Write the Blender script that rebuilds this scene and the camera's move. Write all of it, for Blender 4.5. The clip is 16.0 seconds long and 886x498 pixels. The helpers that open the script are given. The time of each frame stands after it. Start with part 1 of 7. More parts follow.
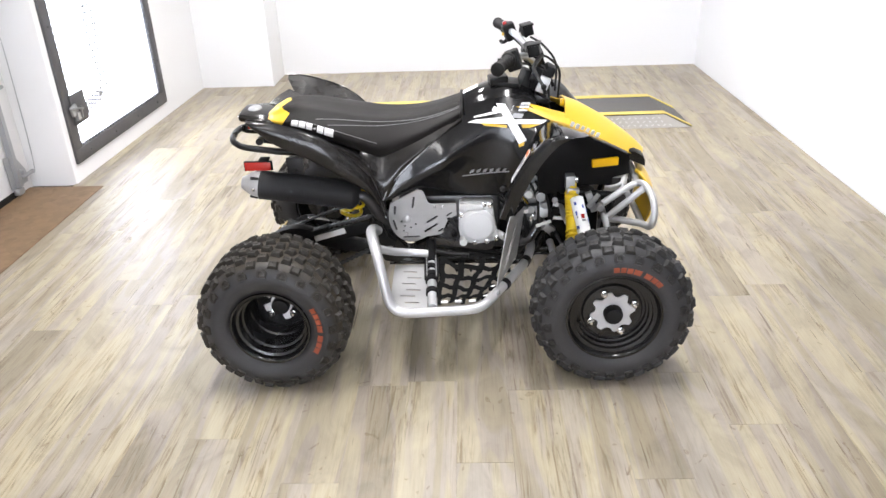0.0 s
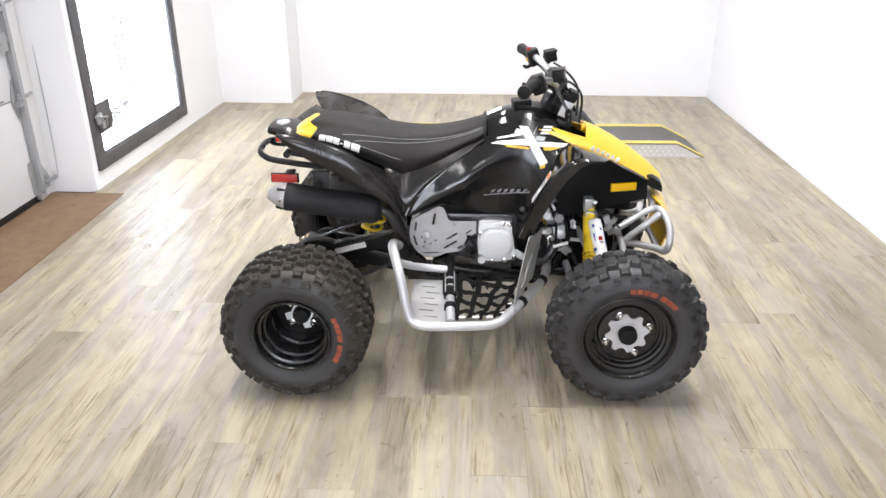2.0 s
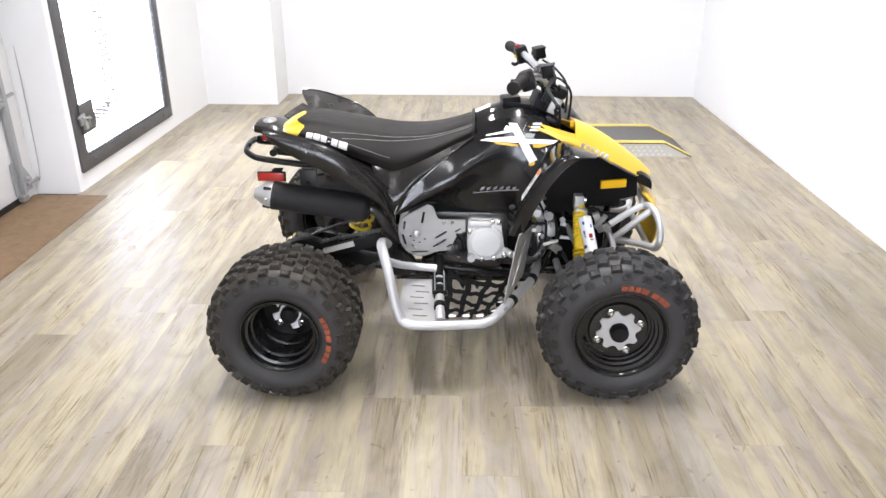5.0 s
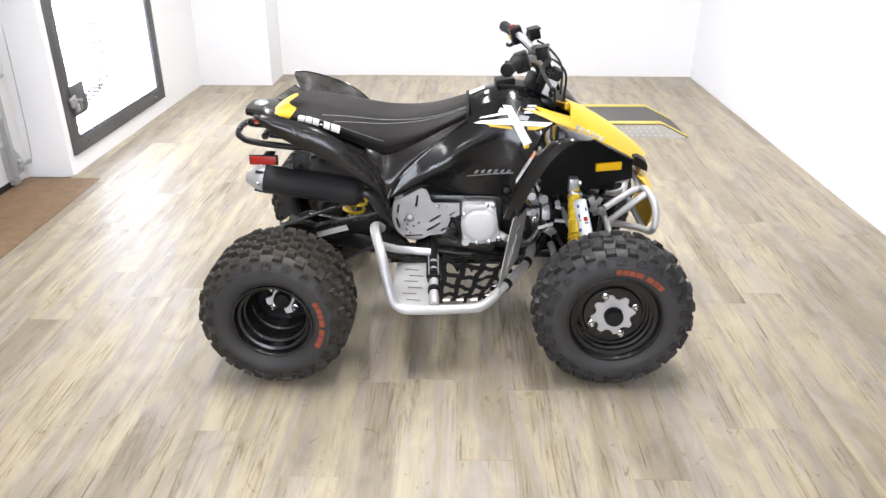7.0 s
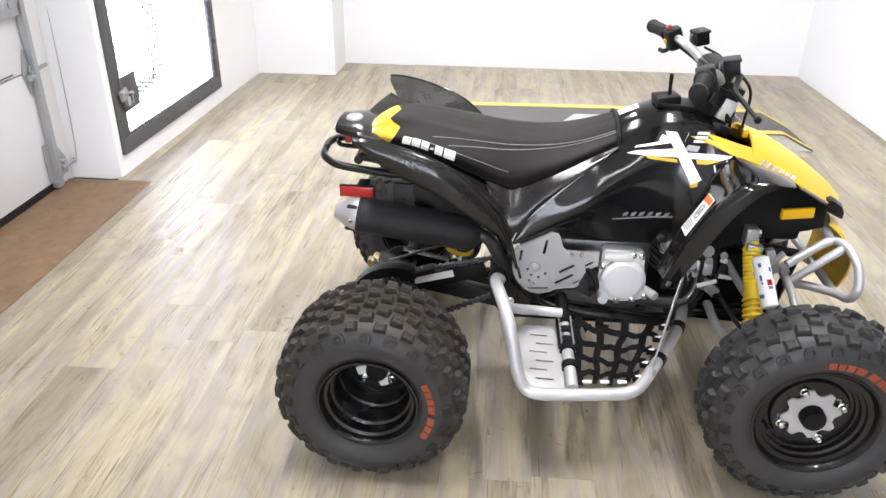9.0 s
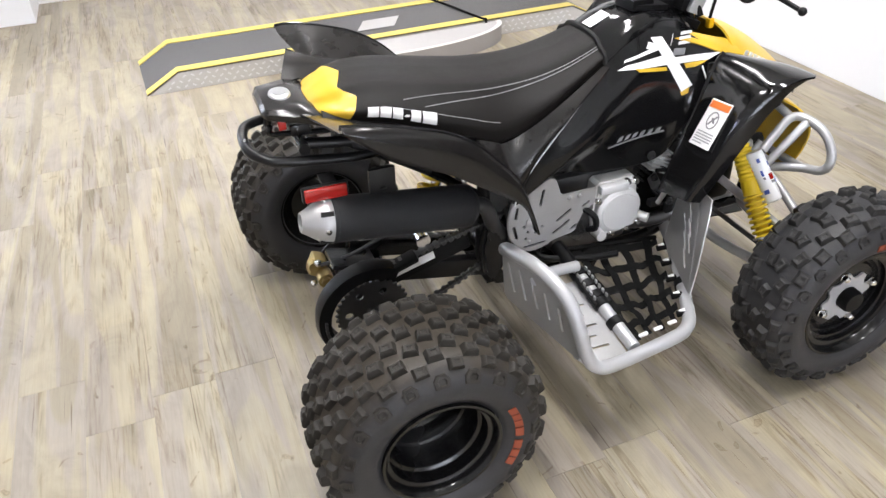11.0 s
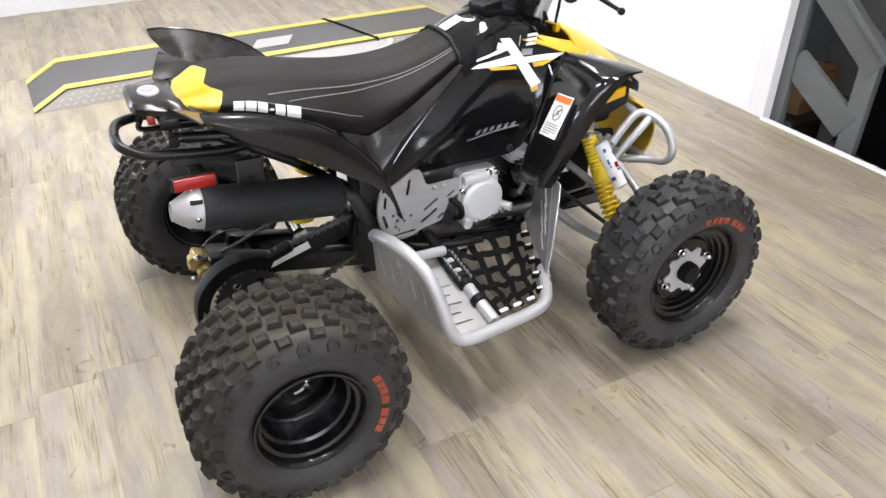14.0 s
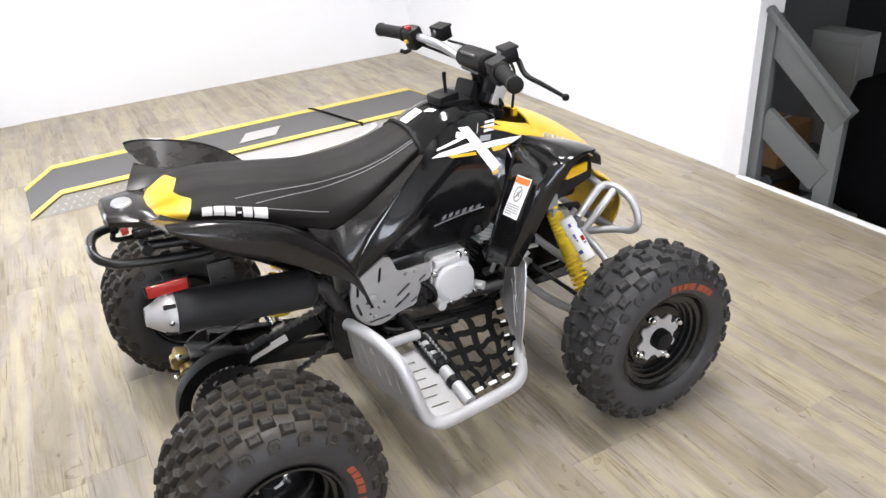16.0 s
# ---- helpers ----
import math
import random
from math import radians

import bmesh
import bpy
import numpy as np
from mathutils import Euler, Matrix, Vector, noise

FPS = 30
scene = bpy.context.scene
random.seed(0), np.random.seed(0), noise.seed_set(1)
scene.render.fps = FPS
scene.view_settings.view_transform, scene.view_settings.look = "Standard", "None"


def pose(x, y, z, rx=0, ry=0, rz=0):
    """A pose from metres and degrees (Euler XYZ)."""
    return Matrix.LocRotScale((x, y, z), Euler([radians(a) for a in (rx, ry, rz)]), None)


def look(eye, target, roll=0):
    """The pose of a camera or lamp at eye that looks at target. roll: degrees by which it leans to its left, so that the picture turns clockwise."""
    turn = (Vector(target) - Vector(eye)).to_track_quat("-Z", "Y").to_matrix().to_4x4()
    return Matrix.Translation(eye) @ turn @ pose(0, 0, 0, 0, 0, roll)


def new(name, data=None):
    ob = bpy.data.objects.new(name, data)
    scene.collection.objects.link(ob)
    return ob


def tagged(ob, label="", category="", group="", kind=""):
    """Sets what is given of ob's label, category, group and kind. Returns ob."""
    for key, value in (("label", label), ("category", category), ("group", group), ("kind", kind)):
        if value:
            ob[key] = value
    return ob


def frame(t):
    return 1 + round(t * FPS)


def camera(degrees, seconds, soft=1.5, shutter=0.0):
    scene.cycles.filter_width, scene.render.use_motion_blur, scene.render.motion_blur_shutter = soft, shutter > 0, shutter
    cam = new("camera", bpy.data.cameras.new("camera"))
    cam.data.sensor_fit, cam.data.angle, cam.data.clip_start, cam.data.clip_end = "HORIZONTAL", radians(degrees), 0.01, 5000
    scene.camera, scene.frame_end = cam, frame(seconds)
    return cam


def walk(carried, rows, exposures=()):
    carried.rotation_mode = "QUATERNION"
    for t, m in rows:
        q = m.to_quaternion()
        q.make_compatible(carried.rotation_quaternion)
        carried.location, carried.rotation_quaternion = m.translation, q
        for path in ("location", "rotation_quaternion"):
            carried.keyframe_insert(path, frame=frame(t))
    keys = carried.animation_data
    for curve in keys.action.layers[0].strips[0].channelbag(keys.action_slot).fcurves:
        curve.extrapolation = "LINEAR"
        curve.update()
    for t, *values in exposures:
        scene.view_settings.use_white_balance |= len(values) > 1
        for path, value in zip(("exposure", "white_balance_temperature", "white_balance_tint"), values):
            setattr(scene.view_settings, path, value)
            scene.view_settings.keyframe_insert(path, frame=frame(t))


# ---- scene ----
cam = camera(61.1, 16.0)
PATH = [
    (0, (-0.076, 0.038, 1.393), (-0.1, 1.834, 0.512), -2.0),
    (0.5, (-0.07, 0.031, 1.405), (-0.068, 1.855, 0.584), -1.0),
    (1, (-0.074, 0.014, 1.404), (-0.08, 1.838, 0.583), -1.0),
    (1.5, (-0.092, 0.0, 1.399), (-0.092, 1.823, 0.578), -0.7),
    (2, (-0.129, -0.019, 1.395), (-0.16, 1.803, 0.571), 0.1),
    (2.5, (-0.146, -0.024, 1.391), (-0.185, 1.807, 0.585), 0.1),
    (3, (-0.144, -0.024, 1.39), (-0.205, 1.804, 0.581), -0.1),
    (3.5, (-0.141, -0.011, 1.389), (-0.158, 1.821, 0.586), 0.3),
    (4, (-0.139, -0.003, 1.386), (-0.133, 1.824, 0.574), 0.4),
    (4.2, (-0.139, 0.001, 1.38), (-0.126, 1.824, 0.558), 0.5),
    (6.3, (-0.128, -0.013, 1.367), (-0.145, 1.819, 0.566), -0.5),
    (6.5, (-0.127, -0.002, 1.384), (-0.138, 1.823, 0.566), -0.4),
    (7, (-0.125, 0.015, 1.374), (-0.115, 1.819, 0.511), 0.1),
    (7.5, (-0.139, 0.044, 1.345), (-0.187, 1.829, 0.445), -2.1),
    (8, (-0.151, 0.153, 1.294), (-0.218, 1.979, 0.48), 0.8),
    (8.5, (-0.237, 0.369, 1.326), (-0.381, 2.23, 0.607), 0.5),
    (8.7, (-0.295, 0.438, 1.332), (-0.43, 2.269, 0.537), 0.5),
    (10.8, (-0.892, 1.076, 1.333), (-0.315, 2.637, 0.223), -0.5),
    (11, (-0.958, 1.062, 1.329), (-0.332, 2.576, 0.182), -1.7),
    (11.5, (-1.06, 1.018, 1.303), (-0.338, 2.468, 0.131), -0.9),
    (12, (-1.119, 0.985, 1.264), (-0.396, 2.42, 0.074), -1.4),
    (12.5, (-1.125, 0.959, 1.24), (-0.401, 2.398, 0.055), -2.2),
    (13, (-1.106, 0.938, 1.251), (-0.33, 2.349, 0.065), -2.5),
    (13.5, (-1.036, 0.917, 1.283), (-0.189, 2.324, 0.141), 0.9),
    (14, (-0.915, 0.878, 1.312), (-0.085, 2.337, 0.224), 0.3),
    (14.5, (-0.881, 0.869, 1.333), (-0.099, 2.383, 0.285), -1.4),
    (15, (-0.886, 0.859, 1.366), (-0.072, 2.418, 0.414), -2.7),
    (15.5, (-0.87, 0.85, 1.37), (0.0, 2.396, 0.445), -2.2),
    (16, (-0.838, 0.809, 1.369), (0.014, 2.359, 0.436), -4.0),
]
EXPOSURE = [(0, -0.03), (8.7, -0.03), (10.8, -0.22), (12.5, -0.18), (16, -0.12)]
walk(cam, [(t, look(eye, target, roll)) for t, eye, target, roll in PATH], EXPOSURE)

# ---- light: bright indoor showroom, daylight window on one side, ceiling panels ----
world = bpy.data.worlds.new("world")
scene.world = world
world.use_nodes = True
world.node_tree.nodes["Background"].inputs[0].default_value = (0.75, 0.85, 1.0, 1)
world.node_tree.nodes["Background"].inputs[1].default_value = 0.25
scene.view_settings.exposure = 0.0
PANEL_WATTS = 32.0
WINDOW_GLOW = 7.5
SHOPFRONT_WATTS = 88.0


# ---- materials ----
def mat(name, color, rough=0.5, metal=0.0, coat=0.0, emit=0.0, spec=0.5):
    m = bpy.data.materials.new(name)
    m.use_nodes = True
    b = m.node_tree.nodes["Principled BSDF"]
    b.inputs["Base Color"].default_value = (*color, 1)
    b.inputs["Roughness"].default_value = rough
    b.inputs["Metallic"].default_value = metal
    b.inputs["Specular IOR Level"].default_value = spec
    b.inputs["Coat Weight"].default_value = coat
    b.inputs["Coat Roughness"].default_value = 0.06
    if emit:
        b.inputs["Emission Color"].default_value = (*color, 1)
        b.inputs["Emission Strength"].default_value = emit
    return m


def node(m, kind, **values):
    n = m.node_tree.nodes.new(kind)
    for key, value in values.items():
        if key in n.inputs:
            n.inputs[key].default_value = value
    return n


def wear(m, scale=60.0, bump=0.15, tint=0.25, big=4.0, rough=0.12, stretch=(1, 1, 1)):
    """Grain, blotches, roughness changes and fine relief on a plain material."""
    t = m.node_tree
    b = t.nodes["Principled BSDF"]
    co = t.nodes.new("ShaderNodeTexCoord")
    mp = t.nodes.new("ShaderNodeMapping")
    mp.inputs["Scale"].default_value = stretch
    t.links.new(co.outputs["Object"], mp.inputs["Vector"])
    fine = node(m, "ShaderNodeTexNoise", Scale=scale, Detail=4.0, Roughness=0.6)
    wide = node(m, "ShaderNodeTexNoise", Scale=big, Detail=3.0, Roughness=0.5)
    for n in (fine, wide):
        t.links.new(mp.outputs["Vector"], n.inputs["Vector"])
    base = tuple(b.inputs["Base Color"].default_value)
    mix = t.nodes.new("ShaderNodeMix")
    mix.data_type = "RGBA"
    mix.inputs["A"].default_value = tuple(c * (1 - tint) for c in base[:3]) + (1,)
    mix.inputs["B"].default_value = tuple(min(1, c * (1 + tint)) for c in base[:3]) + (1,)
    add = t.nodes.new("ShaderNodeMath")
    add.operation = "MULTIPLY_ADD"
    add.inputs[1].default_value = 0.45
    t.links.new(fine.outputs["Fac"], add.inputs[0])
    half = t.nodes.new("ShaderNodeMath")
    half.operation = "MULTIPLY"
    half.inputs[1].default_value = 0.55
    t.links.new(wide.outputs["Fac"], half.inputs[0])
    t.links.new(half.outputs[0], add.inputs[2])
    t.links.new(add.outputs[0], mix.inputs["Factor"])
    t.links.new(mix.outputs["Result"], b.inputs["Base Color"])
    r = b.inputs["Roughness"].default_value
    rr = t.nodes.new("ShaderNodeMapRange")
    rr.inputs["From Min"].default_value, rr.inputs["From Max"].default_value = 0.3, 0.7
    rr.inputs["To Min"].default_value, rr.inputs["To Max"].default_value = max(0.02, r - rough), min(1, r + rough)
    t.links.new(wide.outputs["Fac"], rr.inputs["Value"])
    t.links.new(rr.outputs["Result"], b.inputs["Roughness"])
    if bump:
        bp = t.nodes.new("ShaderNodeBump")
        bp.inputs["Strength"].default_value = bump
        bp.inputs["Distance"].default_value = 0.002
        t.links.new(fine.outputs["Fac"], bp.inputs["Height"])
        t.links.new(bp.outputs["Normal"], b.inputs["Normal"])
    return m


M_WALL = wear(mat("wall_paint", (0.76, 0.76, 0.765), 0.7), 90, 0.08, 0.02, 1.5, 0.05)
M_TRIM = wear(mat("trim_paint", (0.72, 0.72, 0.72), 0.45), 50, 0.05, 0.05)
M_CEIL = mat("ceiling_paint", (0.8, 0.8, 0.8), 0.8)
M_GARAGE = wear(mat("garage_panel", (0.58, 0.58, 0.60), 0.5), 80, 0.1, 0.04, 2.0)
M_GLOSS = wear(mat("black_gloss_plastic", (0.0060, 0.0060, 0.0066), 0.13, spec=0.44), 220, 0.012, 0.25, 9.0, 0.05)
M_GREYGLOSS = wear(mat("dark_grey_metallic_plastic", (0.0115, 0.0106, 0.0102), 0.18, spec=0.4), 260, 0.02, 0.25, 9.0, 0.05)
M_DUSTYGREY = wear(mat("dusty_grey_plastic", (0.0115, 0.0105, 0.010), 0.30, spec=0.32), 300, 0.05, 0.3, 22.0, 0.08)
M_MATTE = wear(mat("black_matte_plastic", (0.0055, 0.0055, 0.006), 0.46, spec=0.18), 150, 0.12, 0.3)
M_SILENCER = wear(mat("black_heat_paint", (0.016, 0.016, 0.0175), 0.6, spec=0.35), 300, 0.25, 0.3)
M_SEAT = wear(mat("seat_vinyl", (0.0078, 0.0067, 0.0062), 0.52, spec=0.18), 420, 0.35, 0.2, 6.0, 0.06)
M_STITCH = mat("grey_thread", (0.30, 0.30, 0.30), 0.8)
M_YELLOW = wear(mat("yellow_plastic", (0.66, 0.42, 0.028), 0.36, 0, 0.1), 120, 0.03, 0.07, 6.0)
M_YSPRING = wear(mat("yellow_spring_paint", (0.78, 0.55, 0.02), 0.35), 90, 0.05, 0.12)
M_ALU = wear(mat("brushed_aluminium", (0.40, 0.40, 0.40), 0.38, 0.5), 160, 0.08, 0.14, 7.0, 0.1, (1, 1, 6))
M_SILVER = wear(mat("silver_paint", (0.47, 0.475, 0.485), 0.38, 0.4), 120, 0.05, 0.1, 8.0)
M_CAST = wear(mat("cast_aluminium", (0.70, 0.70, 0.70), 0.46, 0.35), 260, 0.3, 0.15, 9.0)
M_CHROME = mat("chrome", (0.75, 0.75, 0.75), 0.15, 1.0)
M_STEEL = wear(mat("dark_steel", (0.09, 0.09, 0.093), 0.38, 0.8), 120, 0.1, 0.3)
M_FRAME = wear(mat("black_frame_paint", (0.006, 0.006, 0.0065), 0.3, spec=0.35), 120, 0.05, 0.3)
M_RIM = wear(mat("black_rim_paint", (0.008, 0.008, 0.0085), 0.2, spec=0.5), 120, 0.03, 0.3)
M_TYRE = wear(mat("tyre_rubber", (0.028, 0.028, 0.0305), 0.5, spec=0.45), 170, 0.25, 0.3, 12.0, 0.1)
M_TREAD = wear(mat("tread_rubber", (0.021, 0.0205, 0.0205), 0.58, spec=0.4), 60, 0.4, 0.4, 14.0, 0.08)
M_DUSTY = wear(mat("dusty_tread_rubber", (0.025, 0.0225, 0.019), 0.62, spec=0.35), 60, 0.4, 0.6, 14.0, 0.08)
M_ORANGE = wear(mat("orange_moulded_letters", (0.26, 0.055, 0.022), 0.7), 150, 0.1, 0.3)
M_RED = mat("red_reflector", (0.36, 0.014, 0.010), 0.2, 0, 0.4)
M_AMBER = mat("amber_reflector", (0.82, 0.46, 0.010), 0.25, 0, 0.3)
M_WHITE = wear(mat("white_decal", (0.88, 0.88, 0.88), 0.35), 120, 0.0, 0.05)
M_DECALGREY = mat("grey_decal", (0.22, 0.22, 0.23), 0.4)
M_WARN = mat("orange_decal", (0.75, 0.18, 0.03), 0.4)
M_WEB = wear(mat("black_webbing", (0.006, 0.006, 0.006), 0.9, spec=0.12), 500, 0.5, 0.3)
M_GOLD = wear(mat("zinc_gold_plating", (0.36, 0.27, 0.11), 0.4, 0.7), 90, 0.1, 0.3)
M_RUBBER = wear(mat("grip_rubber", (0.009, 0.009, 0.009), 0.6, spec=0.24), 300, 0.3, 0.3)
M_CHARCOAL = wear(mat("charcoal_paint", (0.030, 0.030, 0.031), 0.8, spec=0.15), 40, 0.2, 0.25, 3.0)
M_DARK = mat("dark_interior", (0.006, 0.006, 0.006), 0.8)
M_RAMPTOP = wear(mat("grit_surface", (0.095, 0.092, 0.092), 0.9), 700, 0.7, 0.35, 5.0, 0.05)
M_RAMPYEL = wear(mat("yellow_safety_strip", (0.56, 0.45, 0.11), 0.7), 400, 0.4, 0.18, 5.0)
M_RAMPALU = wear(mat("ramp_aluminium", (0.60, 0.59, 0.57), 0.45, 0.35), 150, 0.15, 0.15, 5.0)
M_RAMPWHITE = wear(mat("ramp_white_panel", (0.36, 0.345, 0.335), 0.5), 100, 0.05, 0.06)
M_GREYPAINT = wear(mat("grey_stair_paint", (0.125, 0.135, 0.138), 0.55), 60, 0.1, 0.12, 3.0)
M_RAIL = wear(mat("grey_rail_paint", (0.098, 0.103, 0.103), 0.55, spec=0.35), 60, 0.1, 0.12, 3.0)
# stair wall's grey is set dark to hold the lower room's dimness
M_STAIRWALL = wear(mat("dimmed_grey_wall_paint", (0.115, 0.112, 0.110), 0.75, spec=0.3), 60, 0.1, 0.08, 2.0)
# white cabinet, its colour lowered in place of weak light by the stairs
M_CABINET = wear(mat("dimmed_white_enamel", (0.30, 0.30, 0.29), 0.5), 60, 0.1, 0.12, 3.0)
M_CARD = wear(mat("brown_cardboard", (0.30, 0.16, 0.06), 0.8), 70, 0.15, 0.15)
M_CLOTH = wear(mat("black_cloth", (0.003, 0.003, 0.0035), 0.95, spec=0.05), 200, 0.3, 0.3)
M_FRAMEGREY = wear(mat("window_frame_metal", (0.115, 0.115, 0.12), 0.45, 0.6), 90, 0.25, 0.25)
M_ZINC = wear(mat("galvanised_steel", (0.42, 0.43, 0.44), 0.4, 0.8), 60, 0.15, 0.2)
M_GLASS = mat("window_glass", (1, 1, 1), 0.02)
M_GLASS.node_tree.nodes["Principled BSDF"].inputs["Transmission Weight"].default_value = 1.0
M_GLASS.node_tree.nodes["Principled BSDF"].inputs["IOR"].default_value = 1.05
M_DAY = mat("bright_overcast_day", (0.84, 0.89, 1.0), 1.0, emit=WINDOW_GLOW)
M_LAMP = mat("lamp_diffuser", (1, 0.98, 0.95), 0.6, emit=8.0)


def plank_material():
    """Weathered beige vinyl plank: long grain, dark streaks, knots, tint by piece."""
    m = mat("plank_vinyl", (0.4, 0.34, 0.25), 0.45, spec=0.48)
    t = m.node_tree
    b = t.nodes["Principled BSDF"]
    co, info = t.nodes.new("ShaderNodeTexCoord"), t.nodes.new("ShaderNodeObjectInfo")
    shift = t.nodes.new("ShaderNodeVectorMath")
    shift.operation = "MULTIPLY_ADD"
    shift.inputs[1].default_value = (13.0, 29.0, 7.0)
    t.links.new(info.outputs["Random"], shift.inputs[0])
    t.links.new(co.outputs["Object"], shift.inputs[2])

    def noise_at(sx, sy, detail, rough, distort=0.0):
        mp = t.nodes.new("ShaderNodeMapping")
        mp.inputs["Scale"].default_value = (sx, sy, 1)
        t.links.new(shift.outputs[0], mp.inputs["Vector"])
        n = node(m, "ShaderNodeTexNoise", Scale=1.0, Detail=detail, Roughness=rough, Distortion=distort)
        t.links.new(mp.outputs[0], n.inputs["Vector"])
        return n.outputs["Fac"]

    def ramp(fac, stops):
        r = t.nodes.new("ShaderNodeValToRGB")
        r.color_ramp.elements[0].position, r.color_ramp.elements[0].color = stops[0][0], (*stops[0][1], 1)
        r.color_ramp.elements[1].position, r.color_ramp.elements[1].color = stops[-1][0], (*stops[-1][1], 1)
        for p, c in stops[1:-1]:
            r.color_ramp.elements.new(p).color = (*c, 1)
        t.links.new(fac, r.inputs["Fac"])
        return r.outputs["Color"]

    def mult(a, c, f=1.0):
        x = t.nodes.new("ShaderNodeMix")
        x.data_type, x.blend_type = "RGBA", "MULTIPLY"
        if isinstance(f, float):
            x.inputs["Factor"].default_value = f
        else:
            t.links.new(f, x.inputs["Factor"])
        t.links.new(a, x.inputs["A"])
        t.links.new(c, x.inputs["B"])
        return x.outputs["Result"]

    # printed strips in cream, mauve grey and olive; the olive ones carry a dense open grain
    strips = ramp(noise_at(12, 1.0, 1.0, 0.4, 0.35), [(0.30, (0.266, 0.232, 0.172)), (0.405, (0.278, 0.244, 0.183)), (0.425, (0.302, 0.267, 0.227)), (0.485, (0.317, 0.279, 0.234)), (0.505, (0.353, 0.311, 0.229)), (0.60, (0.365, 0.324, 0.237)), (0.66, (0.326, 0.290, 0.244))])
    cloud = ramp(noise_at(9, 3.8, 5, 0.62, 1.1), [(0.33, (0.80, 0.80, 0.81)), (0.5, (0.98, 0.98, 0.98)), (0.68, (1.10, 1.09, 1.05))])
    haze = ramp(noise_at(3, 0.9, 2, 0.5, 0.3), [(0.34, (0.92, 0.91, 0.90)), (0.60, (1, 1, 1))])
    streak = ramp(noise_at(64, 3.4, 5, 0.66, 1.4), [(0.36, (0.50, 0.44, 0.34)), (0.46, (0.86, 0.83, 0.77)), (0.54, (1, 1, 1))])
    where = ramp(noise_at(10, 1.5, 3, 0.55, 0.5), [(0.40, (0.90, 0.90, 0.90)), (0.55, (0.10, 0.10, 0.10))])
    grain = ramp(noise_at(260, 9, 3, 0.6), [(0.32, (0.82, 0.80, 0.77)), (0.55, (1, 1, 1))])
    knots = ramp(noise_at(19, 14, 2, 0.4, 1.5), [(0.70, (1, 1, 1)), (0.735, (0.62, 0.55, 0.46)), (0.76, (0.88, 0.84, 0.78)), (0.79, (0.42, 0.36, 0.30))])
    cracks = ramp(noise_at(95, 2.6, 2, 0.5, 0.5), [(0.27, (0.38, 0.33, 0.26)), (0.30, (1, 1, 1))])
    tint = ramp(info.outputs["Random"], [(0.0, (0.92, 0.915, 0.91)), (0.5, (0.99, 0.985, 0.98)), (1.0, (1.05, 1.045, 1.02))])
    col = mult(mult(mult(mult(mult(mult(mult(strips, cloud), haze), streak, where), grain, 0.45), knots, 0.8), cracks, 0.8), tint)
    t.links.new(col, b.inputs["Base Color"])
    rr = t.nodes.new("ShaderNodeMapRange")
    rr.inputs["To Min"].default_value, rr.inputs["To Max"].default_value = 0.38, 0.48
    t.links.new(noise_at(30, 3, 3, 0.6), rr.inputs["Value"])
    t.links.new(rr.outputs["Result"], b.inputs["Roughness"])
    bp = t.nodes.new("ShaderNodeBump")
    bp.inputs["Strength"].default_value, bp.inputs["Distance"].default_value = 0.12, 0.001
    t.links.new(noise_at(240, 9, 3, 0.6), bp.inputs["Height"])
    t.links.new(bp.outputs["Normal"], b.inputs["Normal"])
    return m


def dusty_tyre_material():
    """Rubber with dried brown dirt in the tread channels and a clean sidewall."""
    m = wear(mat("dusty_tyre_rubber", (0.026, 0.026, 0.028), 0.5, spec=0.42), 170, 0.25, 0.3, 12.0, 0.1)
    t = m.node_tree
    b = t.nodes["Principled BSDF"]
    co = t.nodes.new("ShaderNodeTexCoord")
    flat = t.nodes.new("ShaderNodeVectorMath")
    flat.operation = "MULTIPLY"
    flat.inputs[1].default_value = (1, 0, 1)
    t.links.new(co.outputs["Object"], flat.inputs[0])
    size = t.nodes.new("ShaderNodeVectorMath")
    size.operation = "LENGTH"
    t.links.new(flat.outputs[0], size.inputs[0])
    patch = node(m, "ShaderNodeTexNoise", Scale=26.0, Detail=4.0, Roughness=0.6)
    t.links.new(co.outputs["Object"], patch.inputs["Vector"])
    off = t.nodes.new("ShaderNodeMath")
    off.operation = "MULTIPLY_ADD"
    off.inputs[1].default_value = 0.05
    t.links.new(patch.outputs["Fac"], off.inputs[0])
    t.links.new(size.outputs["Value"], off.inputs[2])
    edge = t.nodes.new("ShaderNodeMapRange")
    edge.inputs["From Min"].default_value, edge.inputs["From Max"].default_value = 0.208, 0.236
    edge.inputs["To Max"].default_value = 0.85
    t.links.new(off.outputs[0], edge.inputs["Value"])
    mix = t.nodes.new("ShaderNodeMix")
    mix.data_type = "RGBA"
    mix.inputs["B"].default_value = (0.036, 0.028, 0.0185, 1)
    t.links.new(edge.outputs["Result"], mix.inputs["Factor"])
    t.links.new(b.inputs["Base Color"].links[0].from_socket, mix.inputs["A"])
    t.links.new(mix.outputs["Result"], b.inputs["Base Color"])
    return m


